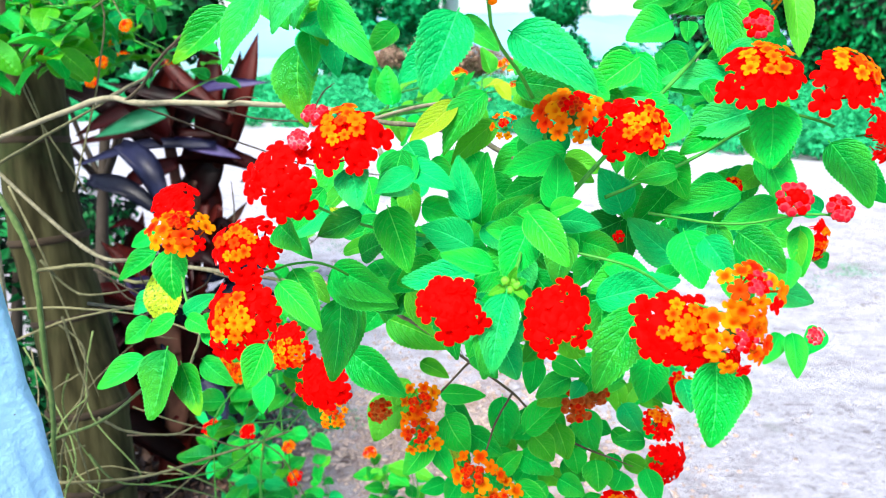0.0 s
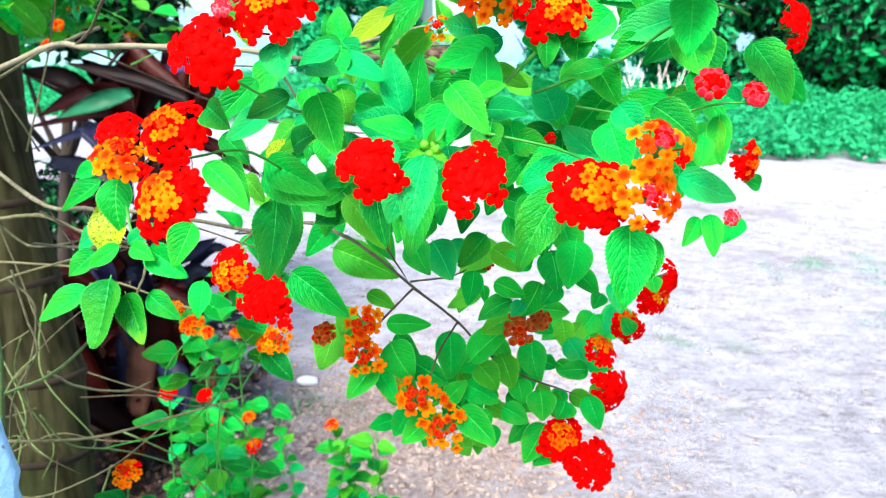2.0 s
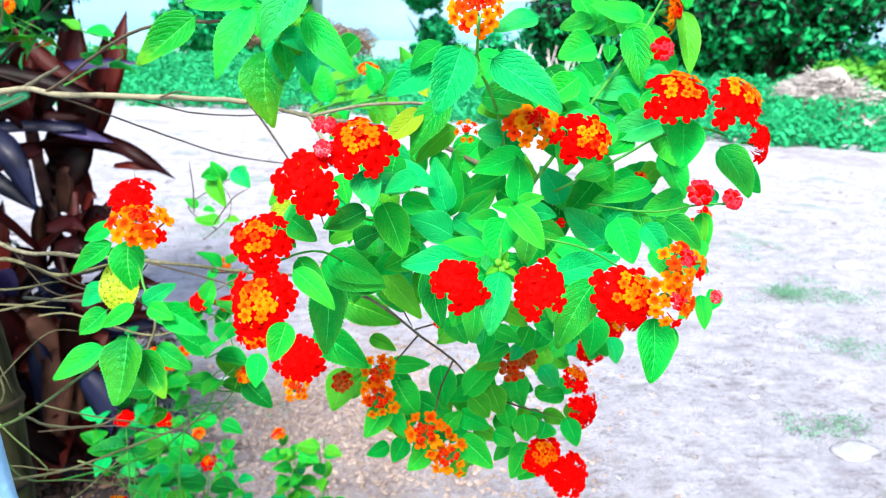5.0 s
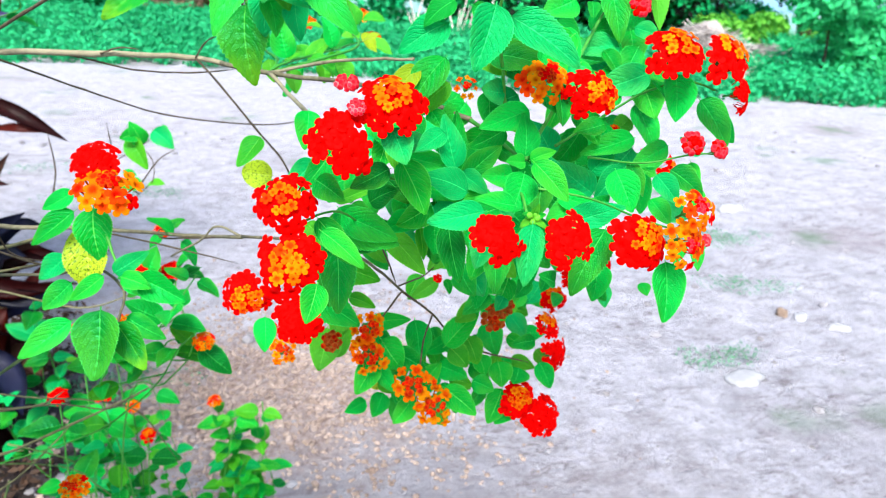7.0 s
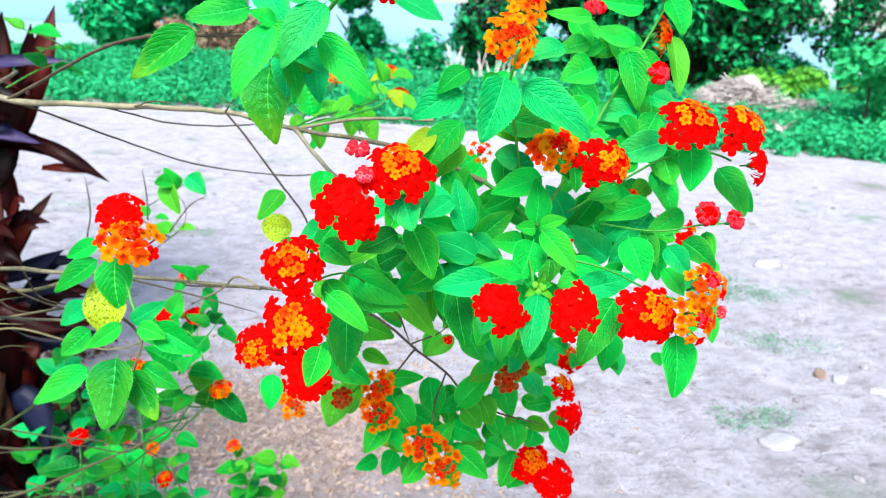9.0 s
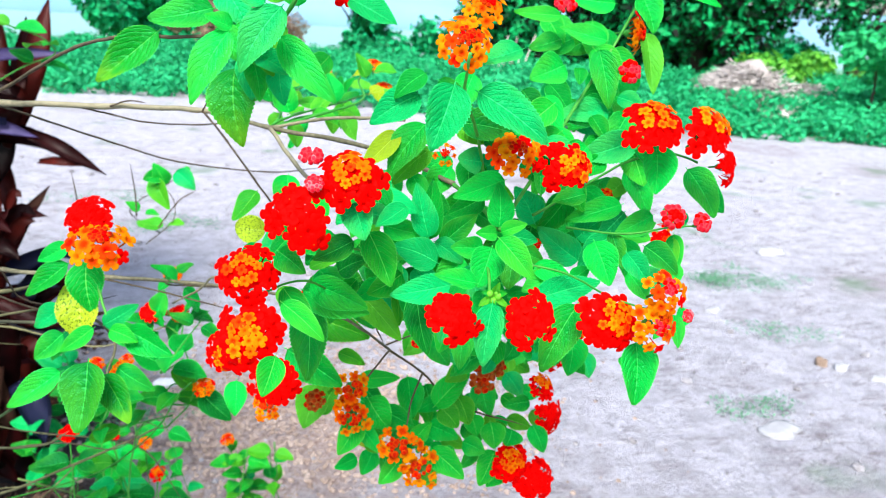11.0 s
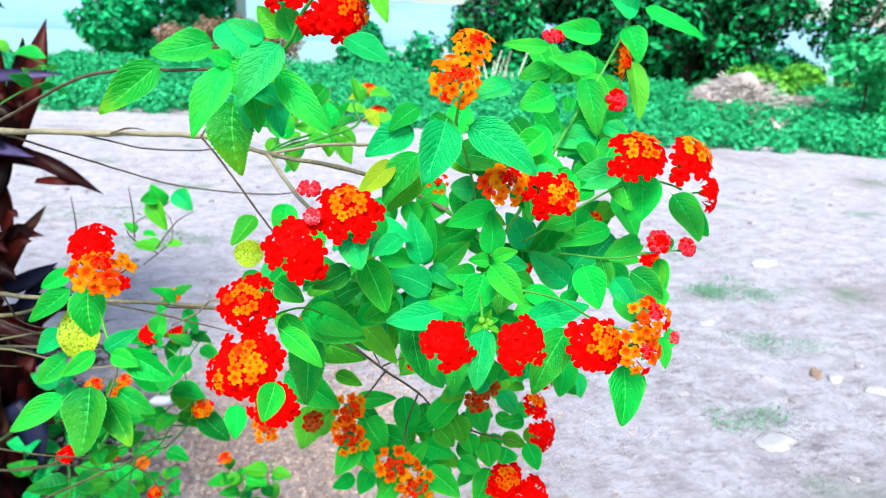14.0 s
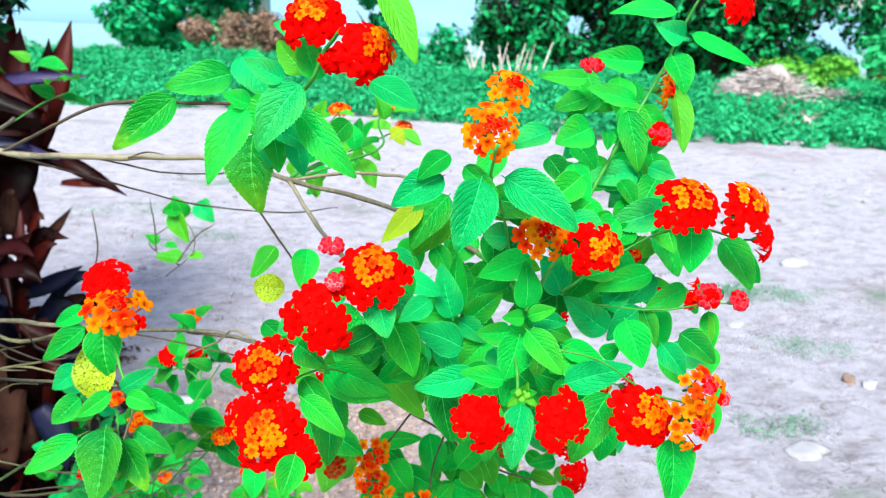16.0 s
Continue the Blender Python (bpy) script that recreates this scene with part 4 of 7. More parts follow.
strap_leaf(palm, "navy", 0.095, (-1.207, 2.757, 1.133), (-1.066, 2.658, 1.055), (-0.982, 2.616, 0.854))
strap_leaf(palm, "navy", 0.076, (-1.333, 2.733, 0.998), (-1.138, 2.644, 0.974), (-0.982, 2.617, 0.858))
strap_leaf(palm, "maroon", 0.087, (-1.037, 2.839, 1.116), (-1.184, 2.826, 1.243), (-1.429, 2.847, 1.152))
strap_leaf(palm, "green", 0.072, (-1.019, 2.771, 1.258), (-1.117, 2.709, 1.222), (-1.291, 2.731, 1.162))
strap_leaf(palm, "maroon", 0.092, (-1.074, 3.011, 1.163), (-1.006, 2.979, 1.302), (-1.126, 3.047, 1.429))
strap_leaf(palm, "maroon", 0.106, (-1.046, 3.053, 1.137), (-1.207, 3.044, 1.272), (-1.354, 3.109, 1.379))
strap_leaf(palm, "maroon", 0.077, (-1.016, 2.819, 1.053), (-1.120, 2.758, 1.018), (-1.257, 2.771, 0.938))
strap_leaf(palm, "maroon", 0.117, (-1.233, 3.065, 1.109), (-1.390, 3.061, 1.267), (-1.631, 3.123, 1.327))
strap_leaf(palm, "red", 0.085, (-1.046, 3.017, 1.001), (-0.933, 2.922, 0.924), (-0.889, 2.883, 0.720))
strap_leaf(palm, "red", 0.097, (-1.039, 2.485, 0.193), (-1.092, 2.473, 0.360), (-1.122, 2.532, 0.490))
strap_leaf(palm, "maroon", 0.084, (-1.018, 2.472, 0.153), (-0.933, 2.453, 0.344), (-0.982, 2.514, 0.474))
strap_leaf(palm, "maroon", 0.076, (-0.976, 2.457, 0.114), (-0.851, 2.407, 0.207), (-0.744, 2.437, 0.280))
strap_leaf(palm, "maroon", 0.084, (-1.018, 2.461, 0.112), (-1.117, 2.433, 0.200), (-1.229, 2.478, 0.247))
strap_leaf(palm, "dead", 0.039, (-1.015, 2.620, 0.315), (-0.822, 2.562, 0.407), (-0.657, 2.571, 0.424))
strap_leaf(palm, "dead", 0.042, (-0.813, 2.810, 0.327), (-0.704, 2.756, 0.397), (-0.571, 2.765, 0.405))
strap_leaf(palm, "red", 0.047, (-0.906, 2.795, 0.234), (-0.818, 2.779, 0.439), (-0.810, 2.833, 0.566))
strap_leaf(palm, "red", 0.047, (-0.894, 2.794, 0.234), (-0.749, 2.760, 0.396), (-0.686, 2.797, 0.480))
strap_leaf(palm, "maroon", 0.056, (-0.918, 2.796, 0.234), (-0.932, 2.784, 0.414), (-0.997, 2.839, 0.516))
strap_leaf(palm, "navy", 0.070, (-0.957, 2.255, 0.141), (-0.838, 2.209, 0.250), (-0.750, 2.214, 0.224))
strap_leaf(palm, "maroon", 0.078, (-0.976, 2.246, 0.103), (-0.857, 2.191, 0.177), (-0.769, 2.176, 0.076))
strap_leaf(palm, "maroon", 0.113, (-1.077, 2.683, 0.140), (-0.987, 2.654, 0.299), (-0.861, 2.684, 0.380))
strap_leaf(palm, "maroon", 0.117, (-1.163, 2.844, 0.318), (-1.207, 2.840, 0.517), (-1.354, 2.903, 0.619))
strap_leaf(palm, "red", 0.045, (-0.977, 3.018, 1.098), (-0.930, 2.816, 0.834), (-0.867, 2.617, 0.592))
strap_leaf(palm, "maroon", 0.05, (-1.019, 3.029, 1.095), (-1.007, 2.838, 0.827), (-0.916, 2.607, 0.510))
strap_leaf(palm, "red", 0.10, (-0.987, 3.125, 1.084), (-1.008, 3.208, 1.343), (-0.991, 3.277, 1.594))
strap_leaf(palm, "maroon", 0.11, (-0.935, 3.150, 1.037), (-0.886, 3.195, 1.240), (-0.864, 3.260, 1.485))
strap_leaf(palm, "dead", 0.04, (-0.857, 2.671, 0.787), (-0.779, 2.664, 0.842), (-0.706, 2.667, 0.931))
strap_leaf(palm, "navy", 0.06, (-0.847, 2.524, 0.666), (-0.745, 2.506, 0.712), (-0.650, 2.494, 0.772))
strap_leaf(palm, "maroon", 0.07, (-0.836, 2.398, 0.621), (-0.711, 2.344, 0.569), (-0.532, 2.294, 0.584))
strap_leaf(palm, "navy", 0.06, (-0.800, 2.370, 0.562), (-0.657, 2.319, 0.538), (-0.487, 2.272, 0.555))
strap_leaf(palm, "navy", 0.08, (-0.683, 1.996, 0.522), (-0.636, 1.964, 0.463), (-0.611, 1.925, 0.357))
strap_leaf(palm, "maroon", 0.075, (-0.80, 2.80, 1.228), (-1.027, 2.85, 1.300), (-1.320, 2.90, 1.361))
strap_leaf(palm, "navy", 0.045, (-0.85, 2.80, 1.131), (-1.152, 2.83, 1.120), (-1.492, 2.88, 1.019))
strap_leaf(palm, "red", 0.070, (-0.80, 2.86, 1.207), (-1.000, 2.90, 1.369), (-1.114, 2.95, 1.492))
strap_leaf(palm, "maroon", 0.045, (-0.86, 2.86, 1.163), (-1.212, 2.90, 1.162), (-1.547, 2.94, 1.096))
wild = random.Random(23)
for k in range(26):
    base_ = Vector((wild.uniform(-0.98, -0.82), wild.uniform(2.42, 2.62), wild.uniform(0.10, 0.95)))
    go = Vector((wild.uniform(0.04, 0.24), wild.uniform(-0.12, 0.05), wild.uniform(-0.06, 0.20)))
    strap_leaf(palm, wild.choice(("maroon", "maroon", "red", "dead")), wild.uniform(0.03, 0.06), base_, base_ + go * 0.6 + Vector((0, 0, 0.03)), base_ + go)
wild = random.Random(29)
for k in range(26):
    base_ = Vector((wild.uniform(-0.92, -0.74), wild.uniform(2.1, 2.4), wild.uniform(0.04, 0.3)))
    go = Vector((wild.uniform(-0.28, 0.24), wild.uniform(-0.2, 0.2), wild.uniform(0.05, 0.42)))
    strap_leaf(palm, wild.choice(("maroon", "maroon", "navy", "red", "dead")), wild.uniform(0.06, 0.11), base_, base_ + go * 0.6 + Vector((0, 0, 0.08)), base_ + go)
for k in range(24):
    base_ = Vector((wild.uniform(-0.98, -0.80), wild.uniform(2.3, 2.6), wild.uniform(0.25, 0.75)))
    go = Vector((wild.uniform(-0.15, 0.30), wild.uniform(-0.2, 0.1), wild.uniform(-0.10, 0.22)))
    strap_leaf(palm, wild.choice(("maroon", "maroon", "navy", "red", "dead")), wild.uniform(0.03, 0.07), base_, base_ + go * 0.6 + Vector((0, 0, 0.06)), base_ + go)

# ---- young lantanas in front of the lane ----
def sprig(parent, foot, top, pairs, size, kind=None, tones=(0, 2, 2, 2, 6), thick=0.0016, look_="green"):
    """A slender shoot with opposite leaf pairs and, at its tip, a flower head."""
    f, t = Vector(foot), Vector(top)
    bow = Vector((dice.uniform(-0.09, 0.09), dice.uniform(-0.09, 0.09), 0))
    jig = [Vector((dice.uniform(-1, 1), dice.uniform(-1, 1), 0)) * 0.02 for _ in range(2)]
    stem(parent, thick, look_, f, f.lerp(t, 0.28) + bow * 0.7 + jig[0], f.lerp(t, 0.5) + bow, f.lerp(t, 0.78) + bow * 0.6 + jig[1], t)
    d = (t - f).normalized()
    side = d.cross(Vector((0.2, 1, 0.1))).normalized()
    for k in range(pairs):
        u = 0.35 + 0.6 * k / max(1, pairs - 1)
        p = f.lerp(t, u) + bow * (1 - abs(2 * u - 1))
        turn = Matrix.Rotation(k * 1.57 + dice.uniform(-0.4, 0.4), 3, d)
        for s in (1, -1):
            out = (turn @ side * s + d * 0.15 + Vector((0, -0.15, dice.uniform(-0.35, 0.25)))).normalized()
            length = size * dice.uniform(0.7, 1.15)
            leaf(parent, p + out * 0.006, p + out * length, length * 0.56, dice.choice(tones), Vector((-0.1, -0.45, 0.85)))
    if kind:
        head(parent, t + d * 0.012, dice.uniform(0.014, 0.018), kind, Vector((-0.05, -0.5, 0.8)))


low = tagged(new("young_lantana"), "low straggling lantana with orange heads on the soil", "shrub")
sprig(low, (-0.27, 1.26, 0), (-0.228, 1.222, 0.69), 5, 0.06, "mixed")
sprig(low, (-0.11, 1.45, 0), (-0.108, 1.421, 0.622), 4, 0.055, "orange")
sprig(low, (-0.06, 1.47, 0), (-0.009, 1.388, 0.636), 5, 0.055, None, (3, 5, 0, 3))
sprig(low, (-0.07, 1.44, 0), (-0.065, 1.393, 0.625), 5, 0.055, None, (3, 5, 0, 3))
sprig(low, (-0.07, 1.48, 0), (-0.019, 1.433, 0.588), 5, 0.055, None, (3, 5, 0, 3))
sprig(low, (-0.33, 1.32, 0), (-0.259, 1.315, 0.698), 4, 0.055, "orange")
sprig(low, (-0.31, 1.40, 0), (-0.350, 1.406, 0.640), 4, 0.055, "red")
sprig(low, (-0.34, 1.28, 0), (-0.331, 1.314, 0.877), 6, 0.06, "orange")
sprig(low, (-0.34, 1.32, 0), (-0.286, 1.360, 0.859), 6, 0.06, "orange")
sprig(low, (-0.36, 1.15, 0), (-0.345, 1.142, 0.839), 5, 0.06, "red")
sprig(low, (-0.33, 1.14, 0), (-0.278, 1.123, 0.843), 5, 0.06, "red")
sprig(low, (-0.34, 1.06, 0), (-0.270, 0.802, 0.907), 5, 0.06, "orange")
for k in range(3):
    x, y = -0.56 + dice.uniform(-0.04, 0.04), 1.97 + dice.uniform(-0.06, 0.06)
    sprig(low, (x, y, 0), (x + dice.uniform(-0.08, 0.08), y + dice.uniform(-0.05, 0.05), dice.uniform(0.42, 0.70)), 6, 0.075, None, (1, 1, 2), 0.0014)
for k in range(5):
    x, y = dice.uniform(-0.36, -0.22), dice.uniform(1.1, 1.45)
    sprig(low, (x, y, 0), (x + dice.uniform(-0.1, 0.1), y + dice.uniform(-0.08, 0.08), dice.uniform(0.36, 0.78)), 9, 0.048, None, (2, 2, 2, 0, 6), 0.0009)
for x, y, z, n, tones in ((-0.05, 1.44, 0.60, 6, (1, 5, 3, 5)), (-0.22, 1.25, 0.62, 3, (3, 5, 0, 6)), (-0.30, 1.33, 0.78, 5, (0, 0, 1, 2)), (-0.36, 1.30, 0.66, 2, (2, 2, 1)), (-0.16, 1.36, 0.52, 1, (3, 6, 0))):
    for k in range(n):
        px, py = x + dice.uniform(-0.05, 0.05), y + dice.uniform(-0.06, 0.06)
        sprig(low, (px, py, 0), (px + dice.uniform(-0.05, 0.05), py + dice.uniform(-0.04, 0.04), z + dice.uniform(-0.16, 0.03)), 7, 0.050, None, tones, 0.0009)
for k in range(4):
    x, y = dice.uniform(-0.24, -0.02), dice.uniform(1.1, 1.65)
    sprig(low, (x, y, 0), (x + dice.uniform(-0.12, 0.12), y + dice.uniform(-0.1, 0.1), dice.uniform(0.28, 0.58)), 8, 0.045, None, (3, 5, 0, 2))
mid_ = tagged(new("straggling_lantana"), "thin leggy lantana shoots behind the main shrub", "shrub")
stem(mid_, 0.0013, "green", (-0.35, 1.25, 0), (-0.244, 1.074, 0.823), (-0.170, 0.961, 0.953), (-0.127, 0.907, 1.033), (-0.140, 0.950, 1.089))
sprig(mid_, (-0.134, 0.914, 1.012), (-0.115, 0.881, 1.05), 3, 0.05, "orange", thick=0.0012)
sprig(mid_, (-0.084, 0.806, 1.222), (-0.151, 1.015, 1.165), 2, 0.04, "orange", (0, 2), thick=0.0012, look_="twig")
sprig(mid_, (-0.140, 0.948, 1.081), (-0.178, 0.996, 1.108), 3, 0.045, "red", (0, 2, 0), thick=0.0012)
sprig(mid_, (-0.140, 0.948, 1.081), (-0.147, 1.006, 1.101), 3, 0.045, "red", (0, 2, 0), thick=0.0012)
sprig(mid_, (-0.141, 0.944, 1.066), (-0.114, 0.942, 1.124), 3, 0.055, None, (0, 0, 2), thick=0.0012)
sprig(mid_, (-0.162, 0.964, 0.969), (-0.208, 0.905, 1.062), 4, 0.045, "orange", thick=0.0012)
sprig(mid_, (-0.244, 1.437, 1.083), (-0.227, 1.491, 1.203), 1, 0.055, None, (3, 3), thick=0.0011, look_="twig")
sprig(mid_, (-0.217, 1.436, 1.106), (-0.168, 1.499, 1.217), 2, 0.038, None, (3, 5), thick=0.0011, look_="twig")
leaf(mid_, (-0.224, 1.450, 1.213), (-0.197, 1.430, 1.154), 0.036, 3, Vector((-0.1, -0.9, 0.4)))
leaf(mid_, (-0.202, 1.450, 1.199), (-0.216, 1.430, 1.239), 0.034, 5, Vector((-0.1, -0.9, 0.4)))
leaf(mid_, (-0.180, 1.450, 1.226), (-0.147, 1.430, 1.195), 0.036, 1, Vector((-0.1, -0.9, 0.4)))
leaf(mid_, (-0.206, 1.450, 1.222), (-0.240, 1.430, 1.215), 0.028, 5, Vector((-0.1, -0.9, 0.4)))
for a_, b_, c_ in (((-0.335, 1.289, 1.150), (-0.329, 1.302, 1.197), (-0.337, 1.321, 1.250)), ((-0.247, 1.374, 1.157), (-0.248, 1.386, 1.197), (-0.255, 1.404, 1.249)), ((-0.209, 1.357, 1.139), (-0.172, 1.360, 1.187), (-0.139, 1.357, 1.209))):
    stem(mid_, 0.0014, "twig", a_, b_, c_)
sprig(mid_, (-0.022, 0.787, 1.407), (0.135, 1.069, 1.457), 4, 0.040, "orange", (0, 3, 2, 7))
sprig(mid_, (-0.022, 0.787, 1.407), (0.143, 1.037, 1.429), 4, 0.042, "orange", (0, 3, 2, 2))
sprig(mid_, (-0.022, 0.787, 1.407), (0.065, 1.129, 1.442), 4, 0.042, "orange", (3, 7, 2))
sprig(mid_, (-0.022, 0.787, 1.407), (0.086, 1.028, 1.413), 4, 0.045, None, (0, 3, 2, 7))

# ---- climber over the trunk ----
climber = tagged(new("climbing_lantana"), "leafy lantana climbing over the trunk's top", "shrub")
corner_, along_, down_ = Vector((-0.925, 1.747, 1.680)), Vector((-0.651, 1.744, 1.686)), Vector((-0.920, 1.683, 1.444))
for k in range(46):
    u, v = dice.random(), dice.random()
    a = corner_ + (along_ - corner_) * u + (down_ - corner_) * v * (1 - 0.35 * u) + Vector((0, dice.uniform(-0.2, 0.25), 0))
    b = a + Vector((dice.uniform(-0.1, 0.1), dice.uniform(-0.1, 0.05), dice.uniform(-0.12, 0.02)))
    if k % 3 == 0:
        hold = foot_.lerp(top_, 0.86 + 0.1 * v)
        stem(climber, 0.0018, "vine", hold, hold.lerp(a, 0.5) + Vector((0, 0, 0.06)), a)
    sprig(climber, a, b, 3, 0.06, "orange" if k % 11 == 0 else None, (2, 2, 0, 1, 6), 0.0016)
for k in range(26):
    u, v = dice.random(), dice.random()
    a = Vector((-0.76 + 0.24 * u, 1.10 + 0.16 * dice.random(), 1.47 + 0.13 * v - 0.05 * u * (1 - v)))
    b = a + Vector((dice.uniform(-0.05, 0.05), dice.uniform(-0.06, 0.02), dice.uniform(-0.07, 0.02)))
    if k % 3 == 0:
        hold = foot_.lerp(top_, 0.84 + 0.1 * v)
        stem(climber, 0.0016, "vine", hold, hold.lerp(a, 0.5) + Vector((0, 0, 0.05)), a)
    sprig(climber, a, b, 3, 0.060, "orange" if k in (5, 14) else None, (2, 6, 6, 0, 8), 0.0013)
for k in range(3):
    a = Vector((-0.58 + 0.02 * k, 1.2, 1.25))
    stem(climber, 0.0014, "vine", a, a + Vector((dice.uniform(-0.1, 0.1), -0.05, 0.2)), a + Vector((dice.uniform(-0.15, 0.2), -0.1, 0.32)), (dice.uniform(-0.8, -0.6), dice.uniform(1.05, 1.25), 1.7))
sprig(climber, (-0.470, 1.425, 1.386), (-0.440, 1.445, 1.487), 3, 0.055, None, (3, 0, 2), 0.0014)
sprig(climber, (-0.549, 1.410, 1.622), (-0.472, 1.366, 1.554), 3, 0.055, None, (0, 2), 0.0014)
# near-black leaf tone: the dense shade behind the trunk is in the colour
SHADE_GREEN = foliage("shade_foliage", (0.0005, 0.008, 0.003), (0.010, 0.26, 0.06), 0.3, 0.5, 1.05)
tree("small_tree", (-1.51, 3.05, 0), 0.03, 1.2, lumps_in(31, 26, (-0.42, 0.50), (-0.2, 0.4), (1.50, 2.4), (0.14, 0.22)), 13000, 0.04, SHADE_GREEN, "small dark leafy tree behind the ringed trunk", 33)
for place_, size_ in (((-0.551, 1.441, 1.521), 0.014), ((-0.598, 1.427, 1.454), 0.013), ((-0.619, 1.420, 1.418), 0.013)):
    stem(climber, 0.0012, "vine", Vector(place_) + Vector((-0.10, 0.04, 0.14)), Vector(place_) + Vector((-0.04, 0.03, 0.06)), place_)
    head(climber, place_, size_, "orange")
# leaf masses added to fill the shaded places beside trunk and cordyline
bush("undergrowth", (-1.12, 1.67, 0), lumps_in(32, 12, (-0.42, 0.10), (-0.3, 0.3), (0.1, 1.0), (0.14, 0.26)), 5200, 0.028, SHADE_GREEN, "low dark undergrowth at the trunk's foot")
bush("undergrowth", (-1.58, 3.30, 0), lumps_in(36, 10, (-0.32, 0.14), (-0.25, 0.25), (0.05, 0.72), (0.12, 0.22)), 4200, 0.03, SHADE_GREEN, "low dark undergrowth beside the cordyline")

# ---- litter, stones and tufts on the yard ----
rnd = np.random.default_rng(8)
litter = [(float(x), float(y), 0.02, 0.16, 0.16, 0.025) for x, y in zip(rnd.uniform(-2.0, -0.74, 70), rnd.uniform(1.8, 3.6, 70))]
tagged(new("leaf_litter", leaf_cloud("leaf_litter", litter, 9000, 0.02, foliage("litter", (0.025, 0.013, 0.009), (0.13, 0.075, 0.05), 0.05), 41, 1.2)), "brown dead leaves on the soil under the cordyline", "litter", kind="stuff")


def stones(name, count, x, y, size, material, seed, label, soft=False):
    r = random.Random(seed)
    vs, fs = [], []
    bm = bmesh.new()
    bmesh.ops.create_icosphere(bm, subdivisions=1, radius=1)
    shape, tri_ = [v.co.copy() for v in bm.verts], [[v.index for v in f.verts] for f in bm.faces]
    bm.free()
    for k in range(count):
        px, py = (r.uniform(*x), r.uniform(*y)) if not soft else (r.gauss(sum(x) / 2, (x[1] - x[0]) / 4), r.gauss(sum(y) / 2, (y[1] - y[0]) / 4))
        s = size * r.uniform(0.4, 1.0) ** 2
        q = Euler((r.uniform(0, 6), r.uniform(0, 6), r.uniform(0, 6))).to_matrix()
        base = len(vs)
        for c in shape:
            w = q @ (c * (1 + 0.3 * noise.noise(c * 2 + Vector((k, 0, 0)))))
            vs.append((px + w.x * s, py + w.y * s, ground_height(px, py) + s * 0.25 + w.z * s * 0.6))
        fs += [[base + i for i in f] for f in tri_]
    return tagged(new(name, raw_mesh(name, vs, fs, material, smooth=False)), label, "stones", kind="stuff")


STONE = plain("pale_stone", (0.20, 0.19, 0.20), (0.50, 0.50, 0.54), 30.0, 0.9, 0.002)
stones("gravel", 2000, (-2.5, 5.0), (1.6, 6.5), 0.012, STONE, 4, "small pale stones and crumbs of dirt")
EARTH = plain("brown_crumb", (0.17, 0.115, 0.085), (0.46, 0.37, 0.32), 30.0, 0.9, 0.002)
stones("brown_crumbs", 5000, (-0.8, 1.0), (1.6, 3.4), 0.013, EARTH, 6, "brown crumbs of soil and small pebbles", soft=True)
stones("clods", 300, (-2.5, 7.0), (1.8, 9.0), 0.035, STONE, 5, "larger clods and stones on the yard")
tufts = []
for (x0, y0, _), n, wide in (((3.08, 3.76, 0), 34, 0.30), ((2.79, 2.95, 0), 9, 0.22), ((2.06, 2.26, 0), 8, 0.14), ((3.13, 4.88, 0), 14, 0.6),
                             ((-1.35, 6.41, 0), 30, 0.5), ((-0.68, 5.51, 0), 16, 0.4), ((-0.49, 2.68, 0), 16, 0.16)):
    for k in range(n):
        tufts.append((x0 + dice.gauss(0, wide * 0.6), y0 + dice.gauss(0, wide * 0.25), 0.006, 0.10, 0.10, 0.02))
tagged(new("ground_weeds", leaf_cloud("ground_weeds", tufts, 5200, 0.0085, foliage("weed_foliage", (0.08, 0.24, 0.13), (0.17, 0.42, 0.25)), 51, 0.5)), "thin patches of green weeds in the dirt", "weeds", kind="stuff")

def lone_stone(name, place, size, turn, material, seed, label):
    """One weathered stone, half sunk in the dirt."""
    bm = bmesh.new()
    bmesh.ops.create_icosphere(bm, subdivisions=3, radius=1)
    for v in bm.verts:
        k = 1 + 0.38 * noise.noise(v.co * 1.7 + Vector((seed, 0, 0))) + 0.10 * noise.noise(v.co * 6 + Vector((seed, 2, 0)))
        v.co = Vector((v.co.x * size[0] * k, v.co.y * size[1] * k, max(-0.6, min(0.75, v.co.z)) * size[2] * k))
    ob = new(name, mesh_of(name, bm, material))
    ob.location = (place[0], place[1], ground_height(*place) + size[2] * 0.3)
    ob.rotation_euler = (0, 0, turn)
    return tagged(ob, label, "stone", "loose stones on the yard")


PALE_SLAB = plain("pale_slab", (0.30, 0.31, 0.33), (0.44, 0.45, 0.49), 22.0, 0.9, 0.002)
BROWN_CLOD = plain("brown_clod", (0.16, 0.11, 0.08), (0.36, 0.28, 0.22), 26.0, 0.95, 0.004)
lone_stone("stone", (2.07, 2.09), (0.105, 0.055, 0.02), 0.2, PALE_SLAB, 1, "flat pale stone sunk in the dirt")
lone_stone("stone", (2.83, 2.54), (0.042, 0.030, 0.028), 0.5, PALE_SLAB, 2, "small white stone beside a brown clod")
lone_stone("clod", (2.76, 2.60), (0.034, 0.030, 0.034), 0.9, BROWN_CLOD, 3, "brown clod of earth beside a white stone")
lone_stone("stone", (3.89, 4.33), (0.12, 0.07, 0.035), 0.1, PALE_SLAB, 4, "broad pale stone lying on the lane")
lone_stone("stone", (2.95, 2.40), (0.060, 0.035, 0.018), -0.3, PALE_SLAB, 5, "flat pale stone beside the weeds")
